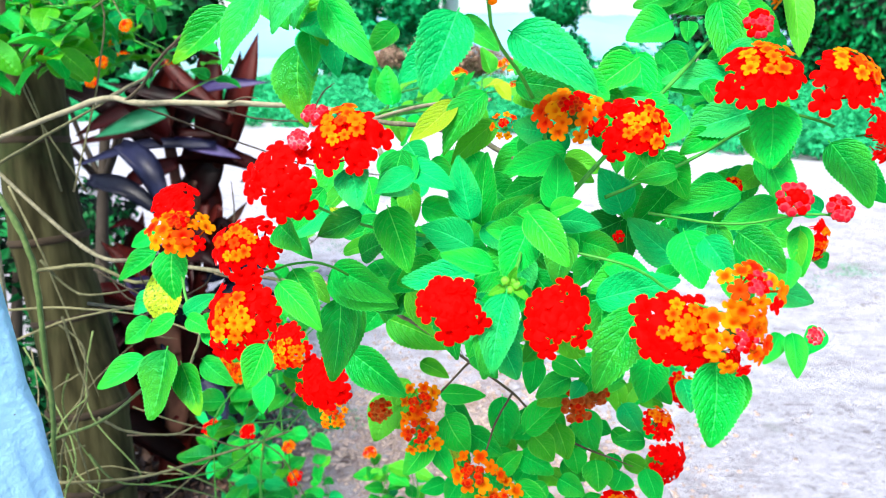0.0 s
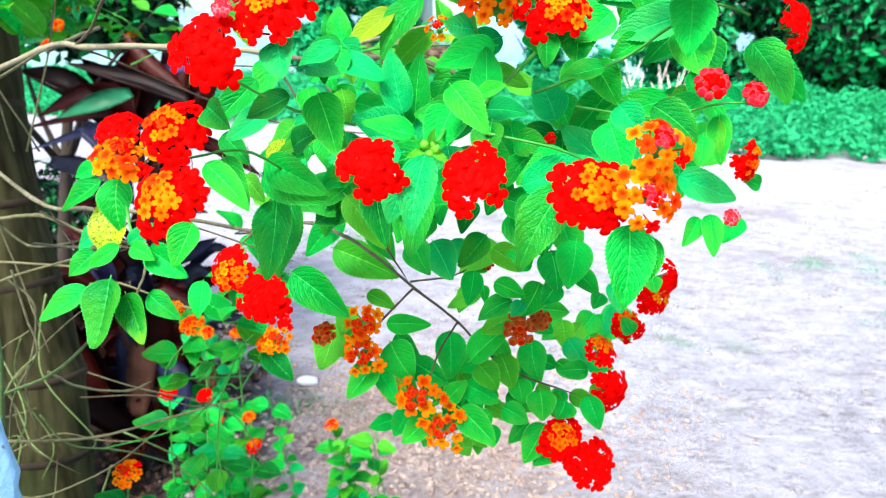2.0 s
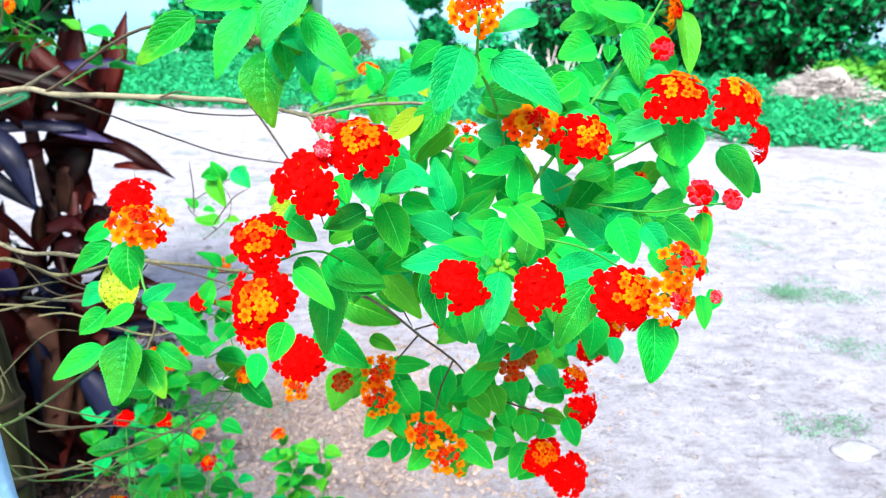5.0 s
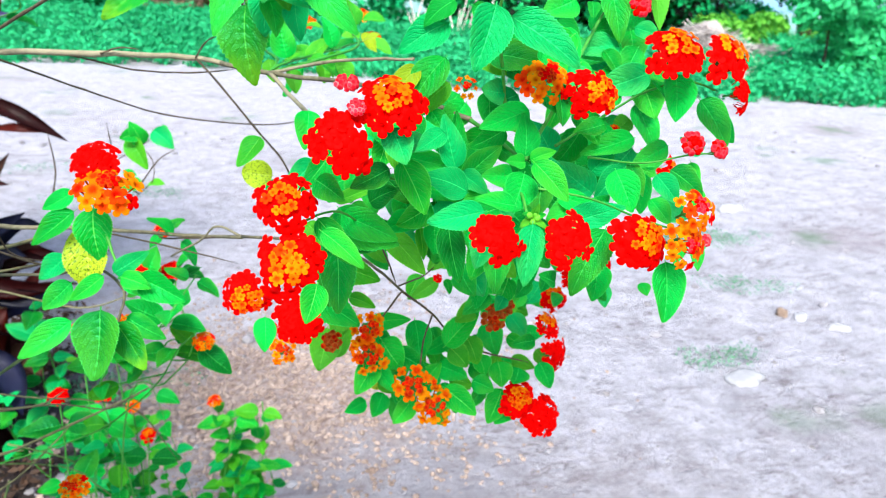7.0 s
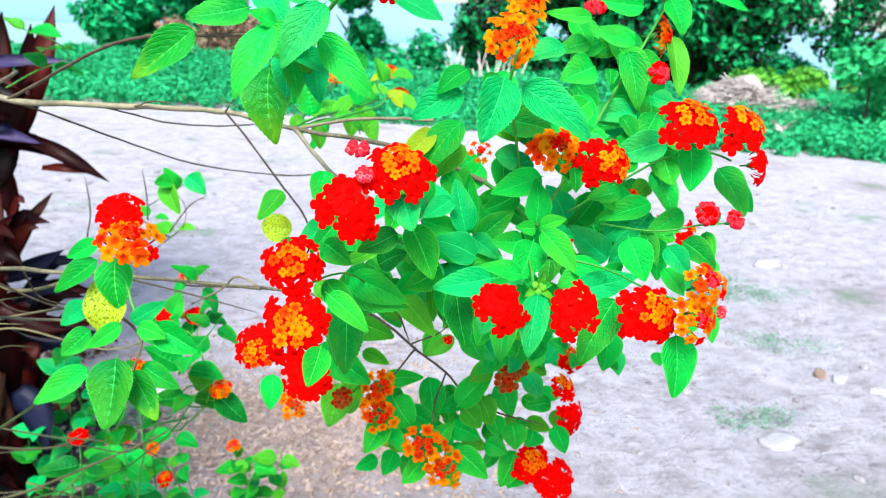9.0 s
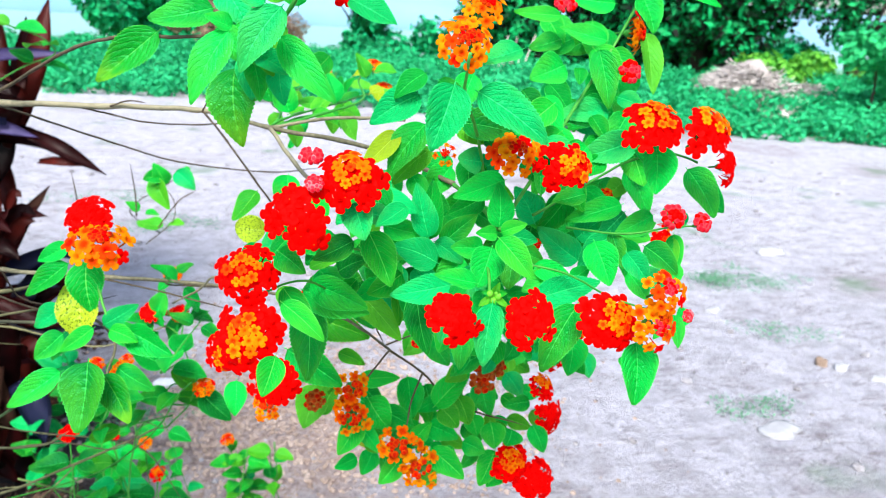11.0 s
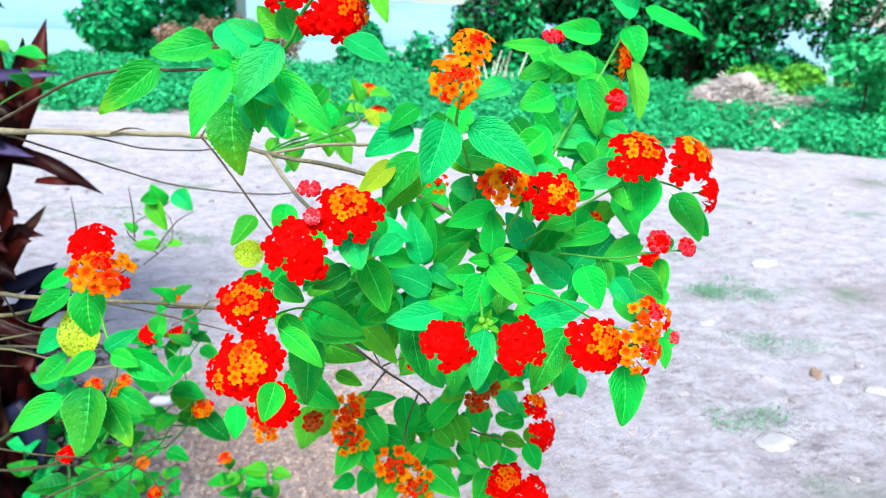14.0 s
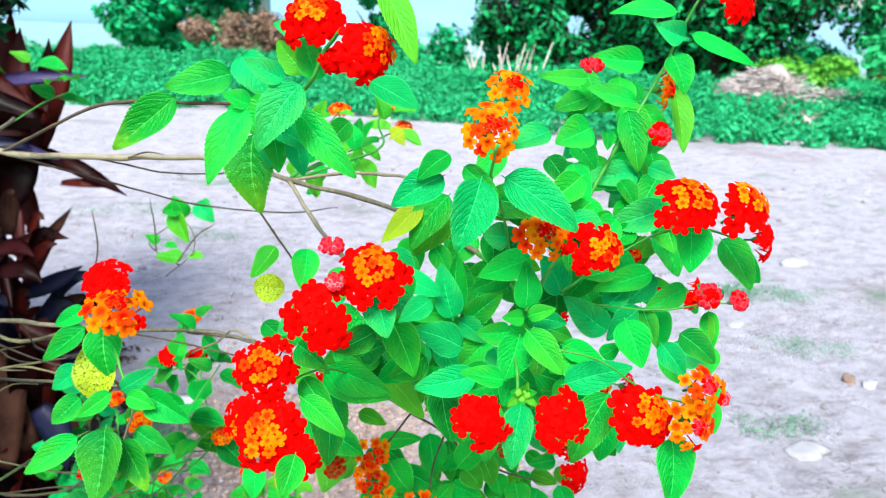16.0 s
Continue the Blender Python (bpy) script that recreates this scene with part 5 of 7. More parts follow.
lone_stone("stone", (2.66, 3.35), (0.070, 0.035, 0.016), 0.3, PALE_SLAB, 6, "thin pale stone in the trodden dirt")

chip = bmesh.new()
bmesh.ops.create_icosphere(chip, subdivisions=2, radius=1)
for v in chip.verts:
    v.co = Vector((v.co.x * 0.055, v.co.y * 0.03, v.co.z * 0.02)) * (1 + 0.35 * noise.noise(v.co * 1.8))
chip_stone = new("white_stone", mesh_of("white_stone", chip, plain("white_chip", (0.62, 0.64, 0.68), (0.85, 0.87, 0.9), 40.0, 0.8, 0.001)))
chip_stone.location = Vector((-0.41, 2.88, 0)) + Vector((0, 0, 0.022))
chip_stone.rotation_euler = (0.2, 0.3, 0.7)
tagged(chip_stone, "white flat chip of stone lying on the dirt", "stone", "loose stones on the yard")

# ---- the flowering lantana ----
lantana = tagged(new("lantana_shrub"), "flowering lantana shrub with red and orange heads, arching over the lane", "shrub")
stem(lantana, 0.0062, bark, (-0.70, 1.20, -0.02), (-0.73, 1.19, 0.45), (-0.70, 1.18, 0.95), (-0.678, 1.172, 1.318))
stem(lantana, 0.0048, bark, (-0.72, 1.22, -0.02), (-0.70, 1.23, 0.40), (-0.74, 1.20, 0.85), (-0.68, 1.168, 1.307))
# crown of the shrub, upper part
leaf(lantana, (0.061, 0.386, 1.489), (0.046, 0.374, 1.455), 0.023, 1)
leaf(lantana, (0.060, 0.461, 1.476), (0.028, 0.459, 1.459), 0.021, 1)
leaf(lantana, (0.063, 0.459, 1.490), (0.042, 0.455, 1.477), 0.015, 0)
leaf(lantana, (0.081, 0.524, 1.449), (0.049, 0.517, 1.414), 0.026, 2)
leaf(lantana, (0.089, 0.535, 1.429), (0.058, 0.530, 1.403), 0.018, 3)
leaf(lantana, (0.088, 0.425, 1.482), (0.126, 0.400, 1.457), 0.025, 1)
leaf(lantana, (0.096, 0.481, 1.456), (0.137, 0.462, 1.451), 0.023, 2)
leaf(lantana, (0.116, 0.490, 1.445), (0.134, 0.475, 1.435), 0.016, 2)
leaf(lantana, (0.114, 0.484, 1.428), (0.095, 0.484, 1.431), 0.019, 1)
leaf(lantana, (0.124, 0.464, 1.419), (0.088, 0.465, 1.408), 0.020, 0)
leaf(lantana, (0.062, 0.532, 1.441), (0.032, 0.518, 1.418), 0.017, 7)
leaf(lantana, (0.035, 0.468, 1.410), (0.060, 0.452, 1.403), 0.016, 1)
leaf(lantana, (0.098, 0.492, 1.450), (0.112, 0.479, 1.442), 0.016, 3)
leaf(lantana, (0.063, 0.426, 1.488), (0.080, 0.411, 1.476), 0.012, 0)
leaf(lantana, (0.128, 0.463, 1.461), (0.143, 0.448, 1.448), 0.015, 0)
# crown of the shrub, middle
leaf(lantana, (0.010, 0.409, 1.418), (0.015, 0.395, 1.399), 0.018, 1)
leaf(lantana, (0.025, 0.440, 1.391), (0.037, 0.422, 1.360), 0.021, 5)
leaf(lantana, (0.042, 0.479, 1.384), (0.070, 0.464, 1.382), 0.017, 0)
leaf(lantana, (0.071, 0.463, 1.379), (0.063, 0.469, 1.416), 0.018, 1)
leaf(lantana, (0.078, 0.485, 1.371), (0.081, 0.490, 1.415), 0.017, 2)
leaf(lantana, (0.071, 0.438, 1.369), (0.043, 0.443, 1.382), 0.021, 1)
leaf(lantana, (0.072, 0.409, 1.364), (0.034, 0.412, 1.358), 0.018, 1)
leaf(lantana, (0.079, 0.379, 1.376), (0.054, 0.382, 1.382), 0.012, 0)
leaf(lantana, (0.100, 0.431, 1.381), (0.078, 0.431, 1.382), 0.015, 0)
leaf(lantana, (0.110, 0.434, 1.389), (0.095, 0.432, 1.391), 0.010, 5)
leaf(lantana, (0.112, 0.431, 1.391), (0.126, 0.422, 1.399), 0.010, 5)
leaf(lantana, (0.117, 0.449, 1.389), (0.117, 0.452, 1.419), 0.018, 0)
leaf(lantana, (0.096, 0.393, 1.399), (0.113, 0.376, 1.378), 0.016, 5)
leaf(lantana, (0.170, 0.509, 1.374), (0.156, 0.515, 1.402), 0.023, 1)
leaf(lantana, (0.119, 0.444, 1.384), (0.139, 0.432, 1.384), 0.014, 1)
leaf(lantana, (0.098, 0.409, 1.388), (0.086, 0.399, 1.365), 0.021, 0)
leaf(lantana, (0.120, 0.429, 1.379), (0.115, 0.418, 1.355), 0.019, 2)
leaf(lantana, (0.118, 0.488, 1.401), (0.091, 0.486, 1.389), 0.017, 2)
leaf(lantana, (0.085, 0.476, 1.370), (0.108, 0.469, 1.393), 0.017, 2)
leaf(lantana, (0.021, 0.434, 1.406), (0.039, 0.421, 1.403), 0.014, 1)
# crown of the shrub, outer side
leaf(lantana, (0.207, 0.500, 1.344), (0.174, 0.511, 1.370), 0.024, 1)
leaf(lantana, (0.187, 0.442, 1.379), (0.194, 0.425, 1.351), 0.023, 0)
leaf(lantana, (0.188, 0.465, 1.408), (0.163, 0.465, 1.404), 0.015, 2)
leaf(lantana, (0.243, 0.506, 1.389), (0.196, 0.509, 1.376), 0.019, 0)
leaf(lantana, (0.248, 0.467, 1.390), (0.215, 0.466, 1.376), 0.018, 0)
leaf(lantana, (0.208, 0.533, 1.390), (0.182, 0.526, 1.361), 0.024, 2)
leaf(lantana, (0.210, 0.513, 1.359), (0.227, 0.507, 1.376), 0.019, 1)
leaf(lantana, (0.208, 0.457, 1.381), (0.213, 0.442, 1.357), 0.013, 2)
leaf(lantana, (0.174, 0.377, 1.392), (0.183, 0.363, 1.377), 0.014, 1)
leaf(lantana, (0.195, 0.391, 1.391), (0.213, 0.376, 1.377), 0.017, 2)
leaf(lantana, (0.247, 0.436, 1.384), (0.246, 0.423, 1.360), 0.013, 5)
leaf(lantana, (0.147, 0.452, 1.359), (0.172, 0.436, 1.351), 0.015, 0)
leaf(lantana, (0.137, 0.423, 1.345), (0.177, 0.409, 1.361), 0.020, 1)
leaf(lantana, (0.180, 0.456, 1.346), (0.189, 0.450, 1.357), 0.012, 0)
leaf(lantana, (0.260, 0.441, 1.390), (0.241, 0.444, 1.401), 0.012, 1)
leaf(lantana, (0.241, 0.548, 1.460), (0.200, 0.552, 1.454), 0.022, 1)
leaf(lantana, (0.199, 0.562, 1.466), (0.198, 0.546, 1.431), 0.018, 0)
leaf(lantana, (0.246, 0.503, 1.441), (0.201, 0.506, 1.428), 0.025, 1)
leaf(lantana, (0.221, 0.504, 1.426), (0.200, 0.500, 1.414), 0.016, 2)
leaf(lantana, (0.227, 0.443, 1.447), (0.223, 0.429, 1.416), 0.024, 0)
leaf(lantana, (0.278, 0.561, 1.409), (0.297, 0.539, 1.374), 0.028, 0)
leaf(lantana, (0.277, 0.474, 1.424), (0.295, 0.453, 1.392), 0.024, 0)
leaf(lantana, (0.286, 0.580, 1.392), (0.266, 0.575, 1.377), 0.018, 3)
leaf(lantana, (0.264, 0.516, 1.362), (0.279, 0.508, 1.372), 0.014, 0)
# crown of the shrub, lower edge
leaf(lantana, (-0.033, 0.692, 1.321), (-0.061, 0.695, 1.325), 0.027, 4)
leaf(lantana, (-0.032, 0.428, 1.384), (-0.018, 0.414, 1.374), 0.016, 2)
leaf(lantana, (0.013, 0.425, 1.390), (-0.012, 0.424, 1.380), 0.016, 2)
leaf(lantana, (0.008, 0.455, 1.360), (0.024, 0.447, 1.371), 0.017, 2)
leaf(lantana, (-0.014, 0.472, 1.341), (0.027, 0.450, 1.329), 0.024, 0)
leaf(lantana, (-0.029, 0.442, 1.355), (-0.011, 0.422, 1.329), 0.016, 5)
leaf(lantana, (-0.009, 0.485, 1.323), (-0.012, 0.465, 1.275), 0.026, 2)
leaf(lantana, (0.042, 0.465, 1.345), (0.021, 0.462, 1.337), 0.016, 0)
leaf(lantana, (-0.036, 0.404, 1.326), (-0.045, 0.394, 1.305), 0.016, 5)
leaf(lantana, (-0.061, 0.491, 1.266), (-0.064, 0.479, 1.244), 0.016, 0)
leaf(lantana, (0.084, 0.364, 1.369), (0.077, 0.350, 1.336), 0.017, 1)
leaf(lantana, (0.156, 0.398, 1.350), (0.130, 0.387, 1.309), 0.024, 2)
leaf(lantana, (0.180, 0.362, 1.338), (0.176, 0.346, 1.303), 0.022, 0)
leaf(lantana, (0.057, 0.435, 1.349), (0.061, 0.417, 1.312), 0.019, 2)
leaf(lantana, (0.058, 0.500, 1.325), (0.058, 0.488, 1.302), 0.010, 3)
leaf(lantana, (0.142, 0.691, 1.196), (0.109, 0.689, 1.176), 0.017, 3)
leaf(lantana, (0.078, 0.462, 1.304), (0.085, 0.449, 1.286), 0.018, 0)
leaf(lantana, (0.040, 0.615, 1.275), (0.058, 0.598, 1.258), 0.016, 3)
leaf(lantana, (-0.008, 0.493, 1.350), (0.021, 0.482, 1.364), 0.010, 3)
# shoot that stands up out of the crown
leaf(lantana, (0.253, 0.573, 1.545), (0.210, 0.579, 1.548), 0.021, 0)
leaf(lantana, (0.195, 0.552, 1.532), (0.156, 0.556, 1.533), 0.012, 5)
leaf(lantana, (0.243, 0.562, 1.515), (0.204, 0.569, 1.525), 0.017, 0)
leaf(lantana, (0.205, 0.558, 1.494), (0.175, 0.556, 1.483), 0.027, 0)
leaf(lantana, (0.211, 0.542, 1.493), (0.208, 0.533, 1.481), 0.011, 0)
leaf(lantana, (0.235, 0.558, 1.507), (0.239, 0.537, 1.463), 0.022, 2)
leaf(lantana, (0.296, 0.591, 1.523), (0.298, 0.568, 1.472), 0.020, 3)
leaf(lantana, (0.267, 0.556, 1.551), (0.274, 0.539, 1.525), 0.023, 0)
leaf(lantana, (0.280, 0.563, 1.565), (0.256, 0.565, 1.574), 0.019, 1)
leaf(lantana, (0.279, 0.576, 1.585), (0.226, 0.584, 1.587), 0.019, 0)
leaf(lantana, (0.286, 0.562, 1.568), (0.332, 0.537, 1.548), 0.013, 0)
leaf(lantana, (0.173, 0.517, 1.473), (0.176, 0.498, 1.438), 0.019, 0)
leaf(lantana, (0.244, 0.547, 1.458), (0.201, 0.550, 1.452), 0.020, 1)
leaf(lantana, (0.222, 0.534, 1.456), (0.231, 0.520, 1.438), 0.015, 2)
leaf(lantana, (0.216, 0.485, 1.476), (0.231, 0.473, 1.470), 0.014, 1)
leaf(lantana, (0.265, 0.581, 1.490), (0.244, 0.583, 1.499), 0.017, 0)
leaf(lantana, (0.249, 0.578, 1.476), (0.265, 0.572, 1.491), 0.019, 2)
leaf(lantana, (0.231, 0.602, 1.515), (0.204, 0.598, 1.501), 0.019, 0)
# hanging side shoot
leaf(lantana, (-0.114, 0.647, 1.504), (-0.163, 0.641, 1.464), 0.028, 8)
leaf(lantana, (-0.070, 0.636, 1.524), (-0.119, 0.632, 1.512), 0.027, 0)
leaf(lantana, (-0.023, 0.516, 1.526), (-0.054, 0.506, 1.487), 0.026, 1)
leaf(lantana, (-0.057, 0.521, 1.509), (-0.087, 0.509, 1.465), 0.024, 0)
leaf(lantana, (-0.055, 0.619, 1.479), (-0.059, 0.596, 1.423), 0.041, 8)
leaf(lantana, (-0.023, 0.535, 1.506), (0.010, 0.508, 1.467), 0.022, 0)
leaf(lantana, (-0.033, 0.520, 1.528), (-0.057, 0.523, 1.540), 0.015, 1)
leaf(lantana, (-0.010, 0.540, 1.527), (-0.018, 0.545, 1.557), 0.020, 0)
leaf(lantana, (-0.016, 0.548, 1.555), (-0.038, 0.550, 1.564), 0.015, 1)
leaf(lantana, (-0.018, 0.552, 1.531), (-0.036, 0.557, 1.552), 0.018, 3)
leaf(lantana, (0.015, 0.465, 1.532), (0.041, 0.447, 1.517), 0.018, 1)
leaf(lantana, (-0.055, 0.525, 1.511), (-0.072, 0.525, 1.519), 0.013, 0)
leaf(lantana, (-0.039, 0.556, 1.493), (-0.016, 0.539, 1.481), 0.017, 1)
leaf(lantana, (-0.041, 0.581, 1.487), (-0.037, 0.565, 1.460), 0.018, 0)
leaf(lantana, (0.026, 0.490, 1.587), (0.042, 0.465, 1.543), 0.018, 3)
# side shoot by the trunk
leaf(lantana, (-0.206, 0.685, 1.314), (-0.233, 0.682, 1.301), 0.016, 0)
leaf(lantana, (-0.207, 0.680, 1.298), (-0.244, 0.675, 1.271), 0.021, 2)
leaf(lantana, (-0.191, 0.677, 1.301), (-0.190, 0.657, 1.258), 0.031, 5)
leaf(lantana, (-0.201, 0.684, 1.280), (-0.204, 0.663, 1.232), 0.037, 4)
leaf(lantana, (-0.187, 0.658, 1.243), (-0.217, 0.653, 1.224), 0.016, 5)
leaf(lantana, (-0.178, 0.656, 1.246), (-0.151, 0.649, 1.267), 0.018, 1)
leaf(lantana, (-0.171, 0.644, 1.246), (-0.148, 0.629, 1.240), 0.016, 5)
leaf(lantana, (-0.158, 0.650, 1.242), (-0.120, 0.627, 1.224), 0.026, 0)
leaf(lantana, (-0.216, 0.673, 1.233), (-0.243, 0.667, 1.212), 0.021, 0)
leaf(lantana, (-0.217, 0.653, 1.204), (-0.264, 0.650, 1.174), 0.023, 0)
leaf(lantana, (-0.191, 0.640, 1.218), (-0.198, 0.617, 1.161), 0.042, 2)
leaf(lantana, (-0.180, 0.643, 1.203), (-0.157, 0.618, 1.165), 0.026, 8)
leaf(lantana, (-0.174, 0.683, 1.231), (-0.140, 0.663, 1.216), 0.021, 0)
leaf(lantana, (-0.224, 0.711, 1.245), (-0.249, 0.706, 1.226), 0.021, 1)
leaf(lantana, (-0.175, 0.681, 1.190), (-0.143, 0.661, 1.175), 0.021, 0)
# lower spray, near side
leaf(lantana, (0.004, 0.652, 1.245), (0.063, 0.638, 1.223), 0.031, 3)
leaf(lantana, (0.018, 0.607, 1.285), (-0.011, 0.593, 1.255), 0.022, 0)
leaf(lantana, (-0.020, 0.580, 1.245), (0.026, 0.564, 1.213), 0.029, 0)
leaf(lantana, (0.032, 0.505, 1.322), (0.060, 0.489, 1.290), 0.019, 3)
leaf(lantana, (0.052, 0.638, 1.179), (0.093, 0.631, 1.181), 0.018, 5)
leaf(lantana, (0.111, 0.672, 1.159), (0.112, 0.654, 1.116), 0.029, 0)
leaf(lantana, (0.127, 0.617, 1.153), (0.163, 0.619, 1.189), 0.026, 5)
leaf(lantana, (0.024, 0.627, 1.198), (0.012, 0.616, 1.178), 0.020, 3)
leaf(lantana, (0.034, 0.654, 1.202), (0.060, 0.644, 1.192), 0.015, 3)
leaf(lantana, (0.057, 0.608, 1.174), (0.077, 0.593, 1.146), 0.030, 5)
leaf(lantana, (0.075, 0.633, 1.145), (0.108, 0.621, 1.127), 0.024, 0)
leaf(lantana, (0.047, 0.597, 1.153), (0.065, 0.583, 1.128), 0.016, 0)
leaf(lantana, (0.045, 0.586, 1.165), (0.024, 0.573, 1.138), 0.023, 5)
leaf(lantana, (0.107, 0.622, 1.110), (0.125, 0.621, 1.131), 0.018, 5)
leaf(lantana, (0.124, 0.630, 1.124), (0.155, 0.620, 1.111), 0.023, 0)
leaf(lantana, (0.117, 0.589, 1.122), (0.148, 0.574, 1.095), 0.025, 5)
leaf(lantana, (0.090, 0.608, 1.101), (0.068, 0.598, 1.082), 0.021, 5)
leaf(lantana, (0.119, 0.614, 1.081), (0.129, 0.603, 1.067), 0.019, 3)
leaf(lantana, (0.057, 0.612, 1.127), (0.072, 0.602, 1.115), 0.017, 3)
leaf(lantana, (0.012, 0.618, 1.156), (0.032, 0.621, 1.192), 0.020, 3)
leaf(lantana, (0.008, 0.629, 1.182), (-0.004, 0.615, 1.144), 0.030, 3)
leaf(lantana, (0.051, 0.649, 1.132), (0.067, 0.635, 1.098), 0.024, 4)
leaf(lantana, (0.060, 0.661, 1.160), (0.081, 0.648, 1.138), 0.021, 0)
# lower spray, far side
leaf(lantana, (0.139, 0.744, 1.181), (0.121, 0.732, 1.157), 0.021, 3)
leaf(lantana, (0.140, 0.660, 1.209), (0.142, 0.650, 1.196), 0.010, 5)
leaf(lantana, (0.146, 0.660, 1.229), (0.124, 0.655, 1.232), 0.015, 0)
leaf(lantana, (0.142, 0.584, 1.237), (0.167, 0.574, 1.228), 0.016, 5)
leaf(lantana, (0.157, 0.582, 1.223), (0.129, 0.574, 1.211), 0.019, 0)
leaf(lantana, (0.163, 0.627, 1.192), (0.136, 0.618, 1.179), 0.020, 3)
leaf(lantana, (0.181, 0.594, 1.234), (0.166, 0.581, 1.209), 0.023, 5)
leaf(lantana, (0.190, 0.635, 1.195), (0.215, 0.628, 1.195), 0.020, 5)
leaf(lantana, (0.163, 0.563, 1.228), (0.153, 0.555, 1.219), 0.013, 1)
leaf(lantana, (0.185, 0.641, 1.164), (0.189, 0.625, 1.127), 0.027, 0)
leaf(lantana, (0.156, 0.633, 1.153), (0.166, 0.619, 1.124), 0.024, 3)
leaf(lantana, (0.135, 0.625, 1.146), (0.153, 0.613, 1.127), 0.023, 3)
leaf(lantana, (0.227, 0.679, 1.149), (0.243, 0.665, 1.125), 0.023, 1)
leaf(lantana, (0.211, 0.648, 1.139), (0.234, 0.638, 1.126), 0.016, 5)
leaf(lantana, (0.203, 0.674, 1.130), (0.215, 0.666, 1.125), 0.016, 0)
leaf(lantana, (0.236, 0.628, 1.140), (0.209, 0.622, 1.140), 0.018, 0)
leaf(lantana, (0.167, 0.644, 1.111), (0.187, 0.633, 1.094), 0.022, 0)
leaf(lantana, (0.173, 0.635, 1.127), (0.177, 0.623, 1.108), 0.021, 5)
leaf(lantana, (0.158, 0.613, 1.110), (0.180, 0.603, 1.100), 0.020, 0)
leaf(lantana, (0.193, 0.628, 1.120), (0.195, 0.615, 1.095), 0.026, 5)
leaf(lantana, (0.231, 0.604, 1.127), (0.240, 0.590, 1.100), 0.020, 0)
leaf(lantana, (0.216, 0.622, 1.112), (0.207, 0.613, 1.099), 0.026, 0)
leaf(lantana, (0.199, 0.624, 1.087), (0.178, 0.610, 1.055), 0.026, 5)
leaf(lantana, (0.210, 0.617, 1.068), (0.188, 0.608, 1.055), 0.021, 5)
leaf(lantana, (0.302, 0.750, 1.153), (0.279, 0.738, 1.130), 0.029, 1)
leaf(lantana, (0.265, 0.731, 1.156), (0.244, 0.720, 1.135), 0.025, 0)
leaf(lantana, (0.243, 0.630, 1.213), (0.234, 0.621, 1.202), 0.015, 0)
leaf(lantana, (0.209, 0.480, 1.272), (0.213, 0.469, 1.254), 0.015, 1)
leaf(lantana, (0.217, 0.433, 1.291), (0.218, 0.425, 1.283), 0.010, 0)
leaf(lantana, (0.290, 0.677, 1.156), (0.277, 0.676, 1.174), 0.016, 0)
leaf(lantana, (0.152, 0.658, 1.250), (0.118, 0.647, 1.227), 0.026, 3)
leaf(lantana, (0.134, 0.535, 1.279), (0.156, 0.524, 1.265), 0.019, 3)
leaf(lantana, (0.149, 0.445, 1.293), (0.134, 0.442, 1.302), 0.013, 0)
leaf(lantana, (0.191, 0.575, 1.240), (0.179, 0.565, 1.225), 0.018, 0)
leaf(lantana, (0.174, 0.438, 1.292), (0.186, 0.429, 1.281), 0.012, 2)
leaf(lantana, (0.147, 0.666, 1.118), (0.168, 0.663, 1.132), 0.016, 0)
leaf(lantana, (0.190, 0.682, 1.171), (0.211, 0.672, 1.158), 0.020, 0)
leaf(lantana, (0.234, 0.727, 1.148), (0.209, 0.718, 1.133), 0.024, 0)
leaf(lantana, (0.153, 0.681, 1.147), (0.169, 0.669, 1.129), 0.022, 0)
# flank leaves seen from the lane
leaf(lantana, (-0.013, 0.463, 1.397), (-0.038, 0.450, 1.371), 0.016, 2)
leaf(lantana, (-0.020, 0.513, 1.376), (-0.043, 0.502, 1.357), 0.017, 1)
leaf(lantana, (-0.010, 0.463, 1.350), (0.027, 0.451, 1.333), 0.021, 0)
leaf(lantana, (-0.004, 0.513, 1.318), (-0.015, 0.493, 1.268), 0.027, 2)
leaf(lantana, (-0.031, 0.417, 1.355), (-0.007, 0.404, 1.334), 0.014, 5)
leaf(lantana, (-0.052, 0.525, 1.358), (-0.033, 0.513, 1.341), 0.015, 2)
leaf(lantana, (-0.030, 0.489, 1.337), (-0.015, 0.478, 1.322), 0.013, 3)
leaf(lantana, (0.247, 0.461, 1.419), (0.223, 0.462, 1.441), 0.015, 0)
leaf(lantana, (0.284, 0.474, 1.419), (0.308, 0.459, 1.393), 0.019, 0)
leaf(lantana, (0.245, 0.436, 1.381), (0.245, 0.425, 1.366), 0.010, 3)
leaf(lantana, (0.237, 0.461, 1.346), (0.272, 0.451, 1.335), 0.019, 1)
leaf(lantana, (0.236, 0.407, 1.334), (0.236, 0.395, 1.314), 0.011, 0)
leaf(lantana, (0.193, 0.369, 1.331), (0.180, 0.357, 1.305), 0.017, 5)
leaf(lantana, (0.170, 0.425, 1.314), (0.164, 0.413, 1.290), 0.020, 0)
leaf(lantana, (0.234, 0.416, 1.330), (0.224, 0.406, 1.317), 0.010, 0)
leaf(lantana, (0.146, 0.445, 1.337), (0.142, 0.431, 1.307), 0.017, 2)
leaf(lantana, (0.082, 0.411, 1.346), (0.077, 0.396, 1.311), 0.018, 0)
leaf(lantana, (0.225, 0.400, 1.376), (0.220, 0.390, 1.361), 0.011, 0)
leaf(lantana, (0.041, 0.406, 1.416), (0.022, 0.398, 1.408), 0.013, 1)
